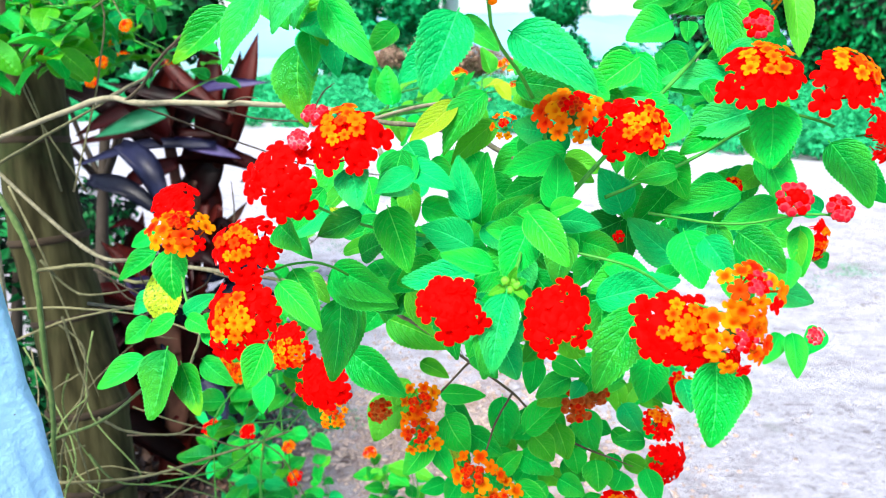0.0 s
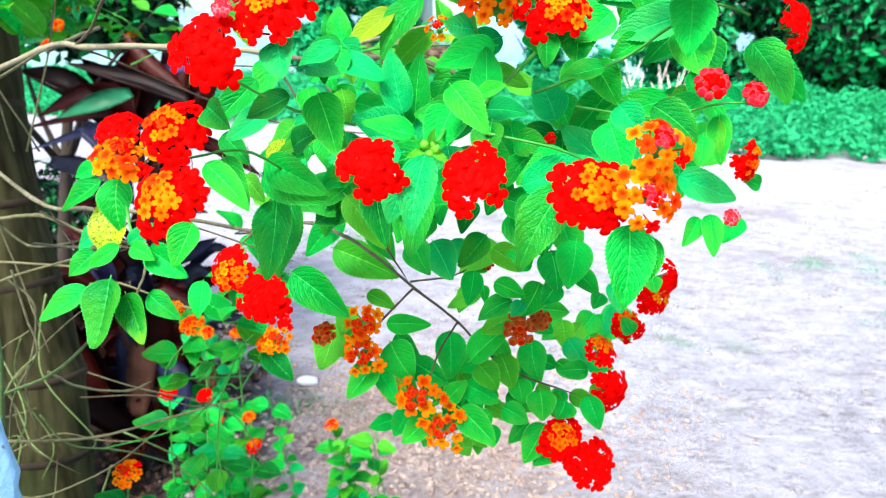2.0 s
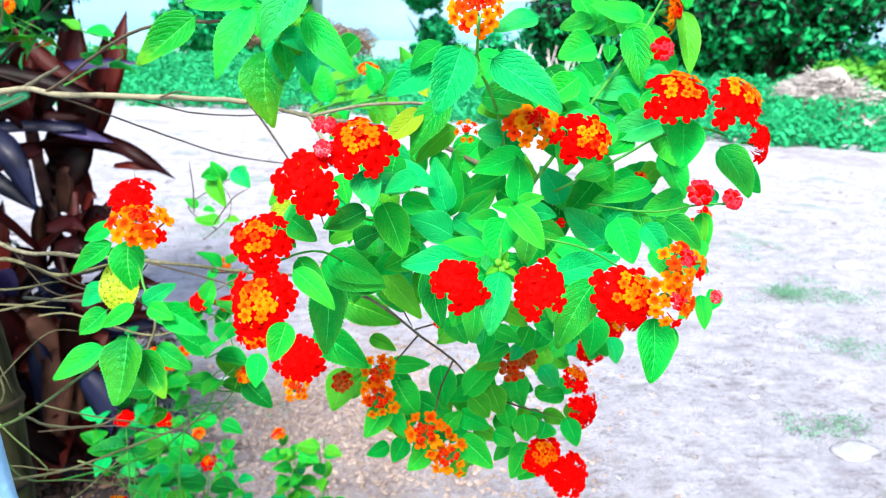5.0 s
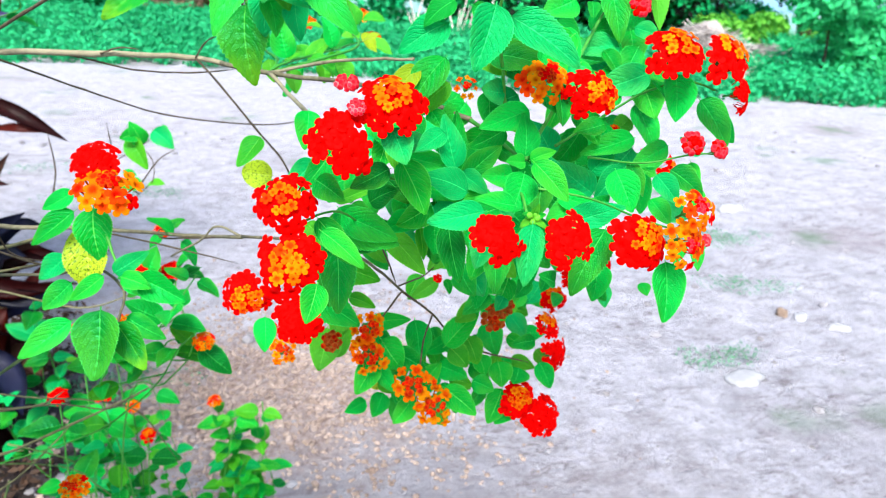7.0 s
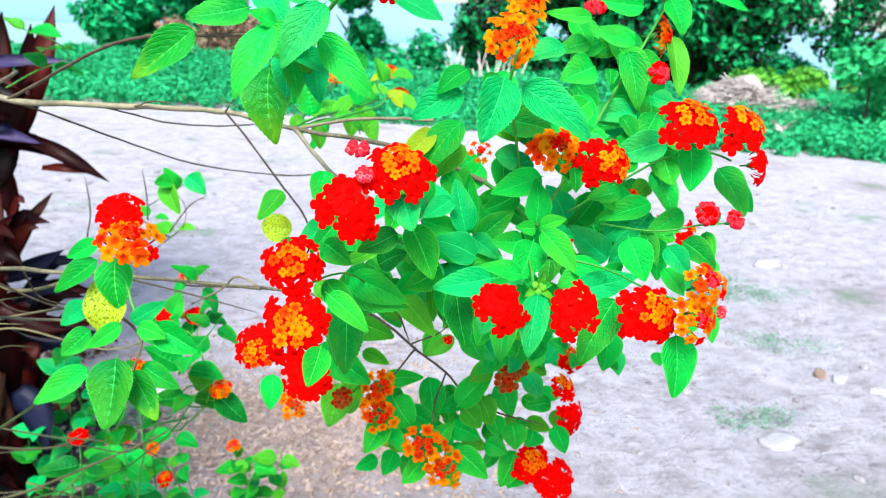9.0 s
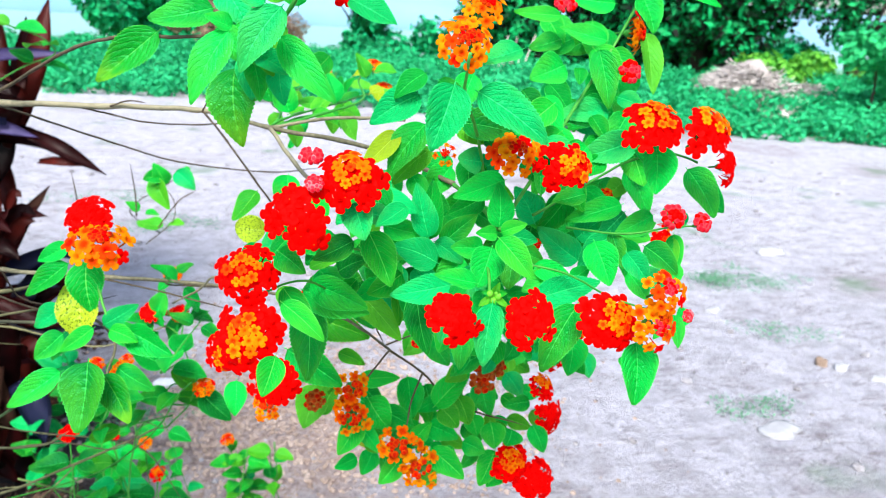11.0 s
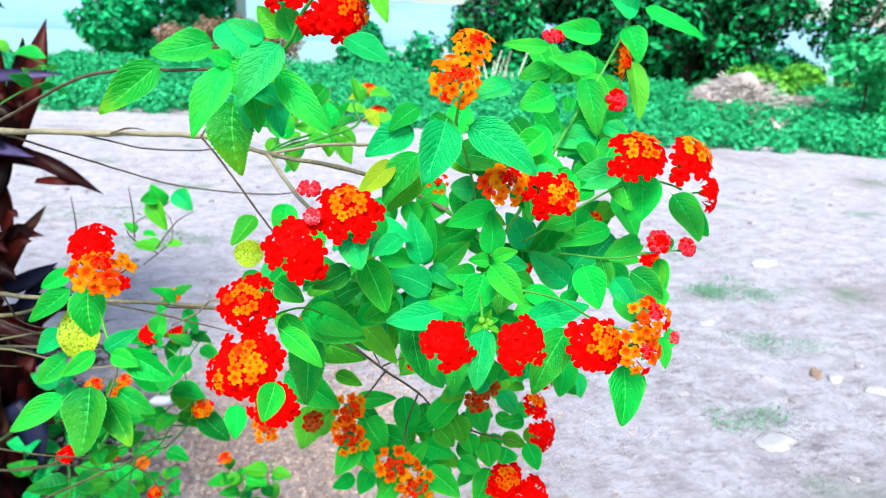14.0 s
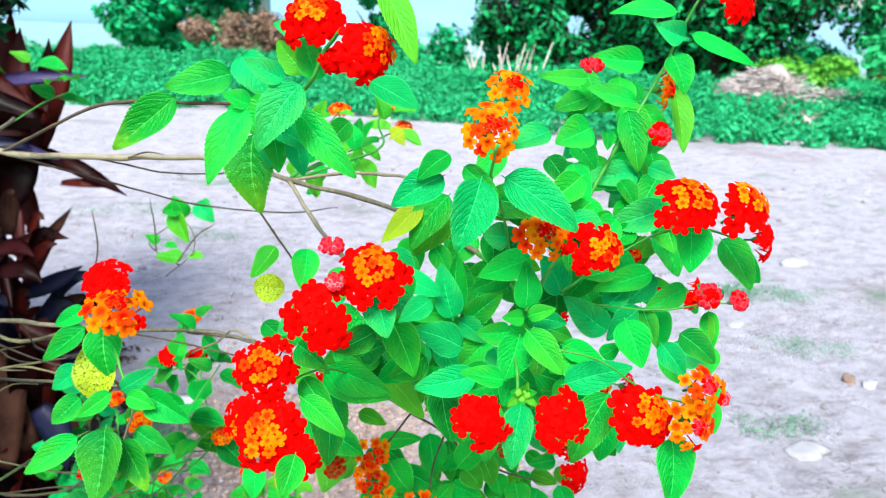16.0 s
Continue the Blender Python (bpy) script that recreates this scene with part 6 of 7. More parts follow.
leaf(lantana, (0.352, 0.590, 1.318), (0.333, 0.587, 1.327), 0.013, 0)
leaf(lantana, (0.264, 0.432, 1.327), (0.252, 0.422, 1.315), 0.012, 0)
# flower heads of the crown
TIP_GREEN = plain("tip_green", (0.10, 0.42, 0.02), (0.30, 0.62, 0.06), 300.0, 0.6, 0.0006)


def growing_tip(parent, place, size):
    """A knot of closed green buds between two pairs of small folded leaves."""
    bm = bmesh.new()
    for k in range(5):
        ball = bmesh.ops.create_icosphere(bm, subdivisions=2, radius=size * (0.34 - 0.03 * k))["verts"]
        a = k * 2.4
        move = Vector(place) + Vector((math.cos(a) * 0.42, -0.2, math.sin(a) * 0.34)) * size * (0 if k == 4 else 1)
        for v in ball:
            v.co = v.co * (1 + 0.22 * noise.noise(v.co * 900 + Vector((k, 0, 0)))) + move
    part("bud_knot", bm, TIP_GREEN, parent, "pale green closed bud knot")
    for k in range(6):
        a = k * 1.05 + 0.4
        out = Vector((math.cos(a), -0.55, math.sin(a) * 0.8)) * size
        leaf(parent, Vector(place) + out * 0.3, Vector(place) + out * (1.5 if k % 2 else 1.1), size * 0.55, 3 if k % 2 else 5)


head(lantana, (0.060, 0.361, 1.363), 0.0165, "red", tall=0.94, loose=0.18)
head(lantana, (0.107, 0.361, 1.359), 0.0165, "red", wide=0.88, tall=1.12, loose=0.12)
growing_tip(lantana, (0.086, 0.371, 1.371), 0.0075)
head(lantana, (0.162, 0.369, 1.350), 0.0200, "mixed", eye=(0.10, 0.02), loose=0.03)
head(lantana, (0.186, 0.352, 1.376), 0.0158, "orange", Vector((0.0, -0.85, 0.5)), loose=0.30, inner=("pink", "pink", "red"))
head(lantana, (0.183, 0.352, 1.354), 0.0162, "orange", Vector((0.0, -0.9, 0.2)), tall=1.1, loose=0.05, inner=("pink", "red", "ember"))
head(lantana, (0.212, 0.428, 1.462), 0.0205, "mixed", Vector((-0.1, -0.66, 0.72)), wide=1.05, tall=0.95, eye=(0.08, 0.10), loose=0.08)
head(lantana, (0.254, 0.427, 1.460), 0.0198, "mixed", Vector((0.15, -0.66, 0.70)), eye=(0.05, 0.12), loose=0.05)
head(lantana, (0.284, 0.440, 1.433), 0.0125, "red", Vector((0.5, -0.7, 0.2)), tall=1.25, loose=0.12)
head(lantana, (0.122, 0.438, 1.440), 0.0178, "orange", wide=1.05, tall=0.92, eye=(-0.1, 0.2))
head(lantana, (0.151, 0.428, 1.435), 0.0175, "mixed", wide=1.08, tall=0.95, eye=(0.30, -0.06))
head(lantana, (0.009, 0.406, 1.431), 0.0188, "mixed", eye=(-0.04, 0.30))
head(lantana, (-0.022, 0.402, 1.411), 0.0200, "red", tall=1.06, loose=0.05)
head(lantana, (-0.011, 0.438, 1.440), 0.0075, "bud", wide=1.2, tall=0.75)
head(lantana, (-0.013, 0.401, 1.431), 0.0058, "bud")
head(lantana, (-0.050, 0.429, 1.370), 0.0182, "mixed", eye=(-0.16, 0.04))
head(lantana, (-0.050, 0.415, 1.336), 0.0212, "mixed", eye=(-0.10, -0.06))
head(lantana, (0.094, 0.442, 1.530), 0.0150, "orange", Vector((0.0, -0.7, 0.7)), loose=0.12)
head(lantana, (0.074, 0.417, 1.509), 0.0170, "orange", eye=(0.05, 0.1), tall=1.05)
head(lantana, (0.236, 0.426, 1.400), 0.0100, "bud")
head(lantana, (0.260, 0.426, 1.395), 0.0082, "bud")
head(lantana, (0.239, 0.484, 1.379), 0.0058, "red")
head(lantana, (0.262, 0.567, 1.383), 0.0071, "mixed")
head(lantana, (0.092, 0.506, 1.429), 0.0095, "orange")
head(lantana, (-0.015, 0.491, 1.329), 0.0046, "red")
head(lantana, (0.163, 0.487, 1.364), 0.0040, "red")
# flower heads of the upper shoots
head(lantana, (-0.012, 0.530, 1.565), 0.0205, "mixed", Vector((-0.2, -0.8, 0.3)), eye=(-0.1, 0.3))
head(lantana, (0.015, 0.491, 1.547), 0.0205, "mixed", Vector((0.25, -0.8, 0.3)), eye=(0.35, 0.1))
head(lantana, (0.000, 0.520, 1.541), 0.0100, "red", Vector((-0.1, -0.8, -0.2)))
head(lantana, (0.318, 0.555, 1.592), 0.0180, "red", Vector((0.1, -0.9, 0.1)))
head(lantana, (0.284, 0.573, 1.606), 0.0090, "red")
head(lantana, (0.209, 0.578, 1.540), 0.0092, "bud", wide=1.25, tall=0.8)
head(lantana, (0.256, 0.542, 1.490), 0.0102, "bud", tall=1.1)
head(lantana, (0.284, 0.590, 1.522), 0.0165, "orange", Vector((0.75, -0.55, 0.0)), wide=0.7, tall=1.15, loose=0.30)
# flower heads by the trunk
head(lantana, (-0.183, 0.672, 1.342), 0.0212, "red", Vector((0.0, -0.75, 0.65)), wide=1.0, tall=1.05)
head(lantana, (-0.175, 0.655, 1.320), 0.0275, "orange", Vector((0.0, -0.7, 0.7)), wide=1.0, tall=0.95, eye=(0.05, 0.2))
head(lantana, (-0.189, 0.783, 1.136), 0.0110, "orange")
# flower heads of the lower spray
head(lantana, (0.037, 0.583, 1.200), 0.0185, "sparse", loose=0.30)
head(lantana, (0.036, 0.578, 1.175), 0.0190, "sparse", loose=0.30)
head(lantana, (0.083, 0.583, 1.133), 0.0215, "sparse", loose=0.12)
head(lantana, (0.106, 0.583, 1.106), 0.0205, "sparse", loose=0.16)
head(lantana, (0.212, 0.611, 1.079), 0.0205, "mixed", eye=(0.05, 0.1))
head(lantana, (0.239, 0.604, 1.058), 0.0220, "red")
head(lantana, (0.243, 0.618, 1.162), 0.0160, "mixed", Vector((0.2, -0.6, 0.75)), eye=(0.1, 0.3), loose=0.15)
head(lantana, (0.252, 0.614, 1.127), 0.0205, "red", Vector((0.35, -0.9, 0.1)), wide=0.92, tall=1.12)
head(lantana, (0.310, 0.690, 1.190), 0.0190, "mixed", Vector((0.3, -0.8, 0.3)), eye=(0.2, 0.1), loose=0.1)
head(lantana, (0.287, 0.690, 1.158), 0.0170, "mixed", Vector((-0.1, -0.9, 0.1)), eye=(0.0, 0.45), loose=0.1)
head(lantana, (0.285, 0.590, 1.240), 0.0135, "red", Vector((0.5, -0.8, 0.1)), loose=0.1)
head(lantana, (0.165, 0.590, 1.194), 0.0130, "dry")
head(lantana, (0.184, 0.604, 1.197), 0.0100, "dry")
head(lantana, (0.330, 0.574, 1.340), 0.0150, "mixed", Vector((0.5, -0.8, 0.0)), wide=0.75, tall=1.3, loose=0.1)
head(lantana, (0.248, 0.408, 1.332), 0.0052, "bud")
head(lantana, (0.076, 0.504, 1.279), 0.0040, "red")
head(lantana, (0.048, 0.613, 1.256), 0.0042, "red")
head(lantana, (0.143, 0.656, 1.230), 0.0055, "dry")
# flower heads of the inner spray
head(lantana, (-0.070, 0.593, 1.242), 0.0200, "mixed", Vector((-0.3, -0.8, 0.3)), eye=(0.3, -0.2))
head(lantana, (-0.033, 0.538, 1.236), 0.0205, "red", loose=0.04)
head(lantana, (-0.039, 0.603, 1.177), 0.0125, "sparse")
head(lantana, (-0.034, 0.614, 1.188), 0.0085, "red")
head(lantana, (0.004, 0.585, 1.190), 0.0100, "dry")
# woody stems
stem(lantana, 0.0038, bark, (-0.678, 1.173, 1.329), (-0.398, 0.974, 1.410), (-0.308, 0.906, 1.415), (-0.199, 0.875, 1.417), (-0.105, 0.889, 1.413), (-0.067, 0.877, 1.408))
stem(lantana, 0.0026, bark, (-0.067, 0.877, 1.408), (-0.022, 0.787, 1.407), (0.040, 0.684, 1.411), (0.079, 0.607, 1.409), (0.111, 0.541, 1.399))
stem(lantana, 0.0017, green, (0.111, 0.541, 1.399), (0.124, 0.513, 1.389), (0.127, 0.477, 1.380))
stem(lantana, 0.0028, bark, (-0.679, 1.167, 1.307), (-0.426, 0.960, 1.222), (-0.323, 0.878, 1.228), (-0.207, 0.824, 1.234), (-0.122, 0.867, 1.206), (-0.061, 0.751, 1.240))
stem(lantana, 0.0016, bark, (-0.061, 0.751, 1.240), (-0.010, 0.627, 1.274), (0.024, 0.574, 1.276), (0.046, 0.584, 1.258), (0.077, 0.609, 1.223))
stem(lantana, 0.0017, twig, (-0.336, 0.924, 1.413), (-0.295, 0.886, 1.434), (-0.248, 0.814, 1.459), (-0.197, 0.753, 1.484), (-0.153, 0.689, 1.496), (-0.103, 0.644, 1.500), (-0.058, 0.610, 1.504), (-0.029, 0.570, 1.507))
stem(lantana, 0.0016, green, (-0.029, 0.570, 1.507), (-0.015, 0.528, 1.527), (-0.008, 0.520, 1.545), (0.002, 0.501, 1.561))
stem(lantana, 0.0012, green, (0.115, 0.493, 1.387), (0.117, 0.490, 1.417), (0.102, 0.467, 1.453), (0.080, 0.427, 1.480), (0.073, 0.399, 1.505))
stem(lantana, 0.0014, green, (0.117, 0.449, 1.387), (0.165, 0.491, 1.429), (0.210, 0.541, 1.462), (0.249, 0.573, 1.498), (0.269, 0.576, 1.532), (0.278, 0.564, 1.572), (0.286, 0.549, 1.605))
stem(lantana, 0.0010, green, (0.148, 0.464, 1.393), (0.202, 0.486, 1.412), (0.226, 0.473, 1.431), (0.237, 0.441, 1.442), (0.256, 0.434, 1.437))
stem(lantana, 0.0008, green, (0.045, 0.445, 1.374), (0.014, 0.435, 1.382), (-0.016, 0.416, 1.400), (-0.021, 0.410, 1.411))
stem(lantana, 0.0008, green, (0.020, 0.482, 1.326), (-0.014, 0.447, 1.357), (-0.039, 0.432, 1.357), (-0.051, 0.424, 1.353))
stem(lantana, 0.0008, green, (0.116, 0.424, 1.373), (0.152, 0.412, 1.367), (0.165, 0.375, 1.364), (0.188, 0.366, 1.358))
stem(lantana, 0.0010, green, (0.096, 0.410, 1.378), (0.086, 0.377, 1.368), (0.072, 0.367, 1.355))
stem(lantana, 0.0008, green, (0.171, 0.455, 1.386), (0.215, 0.451, 1.381), (0.245, 0.435, 1.390), (0.263, 0.430, 1.391))
stem(lantana, 0.0012, twig, (0.077, 0.609, 1.223), (0.116, 0.629, 1.185), (0.145, 0.643, 1.149), (0.181, 0.637, 1.128), (0.223, 0.613, 1.123))
stem(lantana, 0.0009, twig, (0.074, 0.611, 1.228), (0.109, 0.642, 1.223), (0.129, 0.659, 1.227))
stem(lantana, 0.0009, twig, (0.044, 0.573, 1.290), (0.056, 0.583, 1.264), (0.072, 0.611, 1.228))
stem(lantana, 0.0010, twig, (0.116, 0.629, 1.185), (0.100, 0.607, 1.167), (0.089, 0.583, 1.146))
stem(lantana, 0.0010, twig, (0.077, 0.609, 1.223), (0.053, 0.598, 1.201), (0.037, 0.597, 1.180))
stem(lantana, 0.0016, bark, (-0.324, 0.766, 1.214), (-0.244, 0.734, 1.219), (-0.204, 0.715, 1.231), (-0.175, 0.681, 1.220), (-0.180, 0.670, 1.196), (-0.190, 0.670, 1.168))
stem(lantana, 0.0014, green, (-0.188, 0.688, 1.307), (-0.180, 0.665, 1.271), (-0.169, 0.651, 1.233))
stem(lantana, 0.0012, twig, (-0.330, 0.797, 1.242), (-0.270, 0.793, 1.211), (-0.217, 0.795, 1.199))
stem(lantana, 0.0011, twig, (-0.207, 0.823, 1.231), (-0.139, 0.839, 1.203), (-0.064, 0.841, 1.175))
# side twigs off the woody stems
stem(lantana, 0.0013, twig, (-0.312, 0.906, 1.412), (-0.279, 0.934, 1.394), (-0.229, 0.986, 1.364), (-0.139, 1.033, 1.324), (-0.019, 1.045, 1.307), (0.058, 1.076, 1.306))
stem(lantana, 0.0011, twig, (-0.226, 0.880, 1.415), (-0.193, 0.879, 1.407), (-0.153, 0.875, 1.399), (-0.097, 0.879, 1.397), (-0.053, 0.888, 1.400))
stem(lantana, 0.0013, twig, (-0.095, 0.877, 1.413), (-0.071, 0.846, 1.387), (-0.040, 0.793, 1.349), (-0.018, 0.746, 1.325), (-0.009, 0.715, 1.303))
stem(lantana, 0.0022, bark, (-0.023, 0.783, 1.408), (-0.003, 0.695, 1.387), (0.013, 0.622, 1.377), (0.035, 0.570, 1.374))
stem(lantana, 0.0010, twig, (-0.095, 0.877, 1.413), (-0.084, 0.873, 1.430), (-0.069, 0.861, 1.441))
stem(lantana, 0.0010, twig, (-0.192, 0.870, 1.417), (-0.172, 0.866, 1.424), (-0.152, 0.849, 1.424))
stem(lantana, 0.0018, bark, (-0.022, 0.783, 1.408), (0.023, 0.741, 1.423), (0.062, 0.688, 1.432), (0.090, 0.637, 1.437))
stem(lantana, 0.0028, bark, (-0.389, 0.966, 1.407), (-0.362, 0.968, 1.422), (-0.345, 1.022, 1.440))
stem(lantana, 0.0011, twig, (-0.408, 0.950, 1.222), (-0.353, 0.912, 1.169), (-0.296, 0.894, 1.170), (-0.237, 0.864, 1.201), (-0.207, 0.821, 1.235))
stem(lantana, 0.0010, twig, (-0.323, 0.876, 1.228), (-0.307, 0.882, 1.189), (-0.251, 0.863, 1.186), (-0.203, 0.873, 1.192))
stem(lantana, 0.0014, bark, (-0.061, 0.755, 1.238), (-0.086, 0.776, 1.245), (-0.105, 0.807, 1.219), (-0.139, 0.851, 1.187))
stem(lantana, 0.0011, twig, (-0.447, 1.053, 0.887), (-0.327, 1.022, 0.907), (-0.250, 0.997, 0.903), (-0.207, 0.993, 0.932))
stem(lantana, 0.0012, green, (-0.434, 1.073, 0.784), (-0.284, 0.996, 0.864), (-0.213, 0.941, 0.935), (-0.170, 0.892, 0.998), (-0.143, 0.867, 1.053), (-0.124, 0.857, 1.076))
# inner leaves of the crown
leaf(lantana, (0.083, 0.422, 1.338), (0.067, 0.413, 1.317), 0.019, 5)
leaf(lantana, (0.065, 0.508, 1.354), (0.086, 0.494, 1.347), 0.015, 0)
leaf(lantana, (0.146, 0.486, 1.429), (0.160, 0.471, 1.414), 0.018, 2)
leaf(lantana, (0.072, 0.555, 1.356), (0.090, 0.540, 1.346), 0.017, 0)
leaf(lantana, (0.253, 0.552, 1.386), (0.220, 0.552, 1.374), 0.023, 0)
leaf(lantana, (0.203, 0.418, 1.363), (0.212, 0.404, 1.347), 0.015, 0)
leaf(lantana, (0.133, 0.498, 1.453), (0.159, 0.482, 1.447), 0.019, 2)
leaf(lantana, (0.192, 0.573, 1.465), (0.191, 0.558, 1.434), 0.020, 0)
leaf(lantana, (0.285, 0.621, 1.486), (0.259, 0.615, 1.462), 0.022, 0)
leaf(lantana, (0.155, 0.467, 1.344), (0.173, 0.453, 1.334), 0.018, 2)
leaf(lantana, (0.270, 0.573, 1.471), (0.269, 0.558, 1.441), 0.024, 2)
leaf(lantana, (0.107, 0.447, 1.352), (0.122, 0.432, 1.337), 0.017, 0)
leaf(lantana, (0.090, 0.488, 1.296), (0.103, 0.472, 1.274), 0.022, 1)
leaf(lantana, (0.015, 0.526, 1.362), (-0.013, 0.525, 1.353), 0.019, 0)
leaf(lantana, (0.286, 0.624, 1.451), (0.288, 0.610, 1.426), 0.021, 0)
leaf(lantana, (0.267, 0.589, 1.479), (0.241, 0.581, 1.447), 0.027, 2)
leaf(lantana, (0.037, 0.546, 1.355), (0.040, 0.532, 1.335), 0.018, 5)
leaf(lantana, (0.126, 0.499, 1.298), (0.108, 0.492, 1.277), 0.018, 2)
leaf(lantana, (0.085, 0.417, 1.363), (0.060, 0.415, 1.354), 0.017, 2)
leaf(lantana, (0.029, 0.559, 1.309), (0.005, 0.556, 1.294), 0.020, 2)
leaf(lantana, (0.250, 0.604, 1.367), (0.231, 0.596, 1.342), 0.021, 1)
leaf(lantana, (0.237, 0.596, 1.444), (0.267, 0.579, 1.435), 0.021, 1)
leaf(lantana, (0.290, 0.631, 1.435), (0.263, 0.626, 1.411), 0.023, 1)
leaf(lantana, (0.033, 0.535, 1.314), (0.006, 0.532, 1.297), 0.024, 2)
leaf(lantana, (0.173, 0.491, 1.312), (0.182, 0.475, 1.285), 0.021, 0)
leaf(lantana, (0.019, 0.552, 1.313), (0.011, 0.540, 1.285), 0.021, 5)
leaf(lantana, (0.277, 0.655, 1.483), (0.301, 0.636, 1.463), 0.024, 0)
leaf(lantana, (0.155, 0.478, 1.427), (0.154, 0.466, 1.407), 0.014, 0)
leaf(lantana, (0.140, 0.513, 1.372), (0.143, 0.500, 1.349), 0.019, 0)
leaf(lantana, (0.237, 0.601, 1.366), (0.249, 0.581, 1.333), 0.030, 0)
leaf(lantana, (0.117, 0.496, 1.321), (0.108, 0.487, 1.302), 0.016, 2)
leaf(lantana, (0.281, 0.562, 1.430), (0.284, 0.545, 1.398), 0.026, 2)
leaf(lantana, (0.175, 0.534, 1.363), (0.138, 0.534, 1.349), 0.025, 2)
leaf(lantana, (0.122, 0.533, 1.390), (0.094, 0.531, 1.376), 0.019, 5)
leaf(lantana, (0.095, 0.550, 1.326), (0.094, 0.536, 1.297), 0.022, 0)
leaf(lantana, (0.267, 0.623, 1.463), (0.280, 0.607, 1.444), 0.020, 2)
leaf(lantana, (0.114, 0.517, 1.487), (0.098, 0.507, 1.459), 0.020, 0)
leaf(lantana, (0.005, 0.551, 1.328), (0.023, 0.532, 1.304), 0.025, 0)
leaf(lantana, (0.248, 0.624, 1.372), (0.246, 0.607, 1.333), 0.029, 5)
leaf(lantana, (0.033, 0.489, 1.420), (0.046, 0.473, 1.400), 0.019, 1)
leaf(lantana, (0.032, 0.531, 1.325), (0.014, 0.526, 1.310), 0.014, 5)
leaf(lantana, (0.272, 0.571, 1.352), (0.305, 0.552, 1.343), 0.025, 5)
leaf(lantana, (0.081, 0.539, 1.310), (0.081, 0.525, 1.282), 0.023, 2)
leaf(lantana, (0.126, 0.611, 1.410), (0.101, 0.605, 1.385), 0.024, 2)
leaf(lantana, (0.069, 0.515, 1.359), (0.039, 0.513, 1.342), 0.023, 2)
leaf(lantana, (0.039, 0.466, 1.415), (0.017, 0.461, 1.398), 0.019, 0)
leaf(lantana, (0.090, 0.528, 1.304), (0.076, 0.520, 1.286), 0.017, 0)
leaf(lantana, (0.194, 0.520, 1.411), (0.208, 0.502, 1.385), 0.021, 5)
leaf(lantana, (0.033, 0.440, 1.422), (0.028, 0.429, 1.400), 0.017, 2)
leaf(lantana, (0.114, 0.562, 1.279), (0.104, 0.553, 1.258), 0.015, 1)
leaf(lantana, (0.036, 0.550, 1.320), (0.012, 0.547, 1.309), 0.016, 5)
leaf(lantana, (0.121, 0.527, 1.264), (0.116, 0.516, 1.242), 0.016, 0)
leaf(lantana, (0.213, 0.605, 1.476), (0.229, 0.588, 1.455), 0.022, 0)
leaf(lantana, (0.189, 0.541, 1.412), (0.176, 0.532, 1.391), 0.015, 5)
leaf(lantana, (0.073, 0.504, 1.343), (0.085, 0.487, 1.319), 0.019, 1)
leaf(lantana, (0.274, 0.551, 1.370), (0.246, 0.546, 1.346), 0.022, 1)
leaf(lantana, (0.070, 0.544, 1.359), (0.078, 0.529, 1.338), 0.017, 5)
leaf(lantana, (0.040, 0.561, 1.312), (0.048, 0.546, 1.290), 0.019, 2)
leaf(lantana, (0.143, 0.425, 1.338), (0.156, 0.412, 1.328), 0.012, 0)
leaf(lantana, (0.139, 0.500, 1.336), (0.125, 0.491, 1.315), 0.018, 2)
leaf(lantana, (0.158, 0.469, 1.315), (0.157, 0.457, 1.296), 0.017, 0)
leaf(lantana, (0.076, 0.518, 1.339), (0.071, 0.507, 1.318), 0.017, 2)
leaf(lantana, (0.131, 0.499, 1.425), (0.106, 0.497, 1.413), 0.019, 1)
leaf(lantana, (0.043, 0.530, 1.309), (0.068, 0.513, 1.296), 0.020, 1)
leaf(lantana, (0.038, 0.498, 1.364), (0.031, 0.487, 1.339), 0.020, 1)
leaf(lantana, (0.112, 0.490, 1.468), (0.138, 0.472, 1.457), 0.021, 0)
leaf(lantana, (0.250, 0.509, 1.358), (0.253, 0.493, 1.327), 0.022, 0)
leaf(lantana, (0.016, 0.527, 1.363), (-0.009, 0.522, 1.343), 0.022, 0)
leaf(lantana, (0.269, 0.562, 1.361), (0.241, 0.560, 1.349), 0.017, 0)
leaf(lantana, (0.038, 0.480, 1.358), (0.040, 0.467, 1.335), 0.020, 0)
leaf(lantana, (0.140, 0.491, 1.314), (0.159, 0.473, 1.293), 0.024, 0)
leaf(lantana, (0.146, 0.461, 1.356), (0.158, 0.447, 1.344), 0.014, 2)
leaf(lantana, (0.046, 0.524, 1.357), (0.075, 0.507, 1.350), 0.022, 0)
leaf(lantana, (0.113, 0.559, 1.410), (0.088, 0.553, 1.385), 0.022, 0)
leaf(lantana, (0.020, 0.512, 1.364), (0.024, 0.498, 1.340), 0.018, 0)
leaf(lantana, (0.047, 0.534, 1.404), (0.060, 0.518, 1.385), 0.016, 2)
leaf(lantana, (0.052, 0.458, 1.355), (0.028, 0.455, 1.342), 0.019, 5)
leaf(lantana, (0.233, 0.534, 1.351), (0.197, 0.534, 1.337), 0.024, 2)
leaf(lantana, (0.043, 0.490, 1.357), (0.053, 0.476, 1.341), 0.015, 2)
leaf(lantana, (0.139, 0.473, 1.364), (0.158, 0.460, 1.359), 0.017, 2)
leaf(lantana, (0.249, 0.515, 1.451), (0.264, 0.499, 1.432), 0.018, 2)
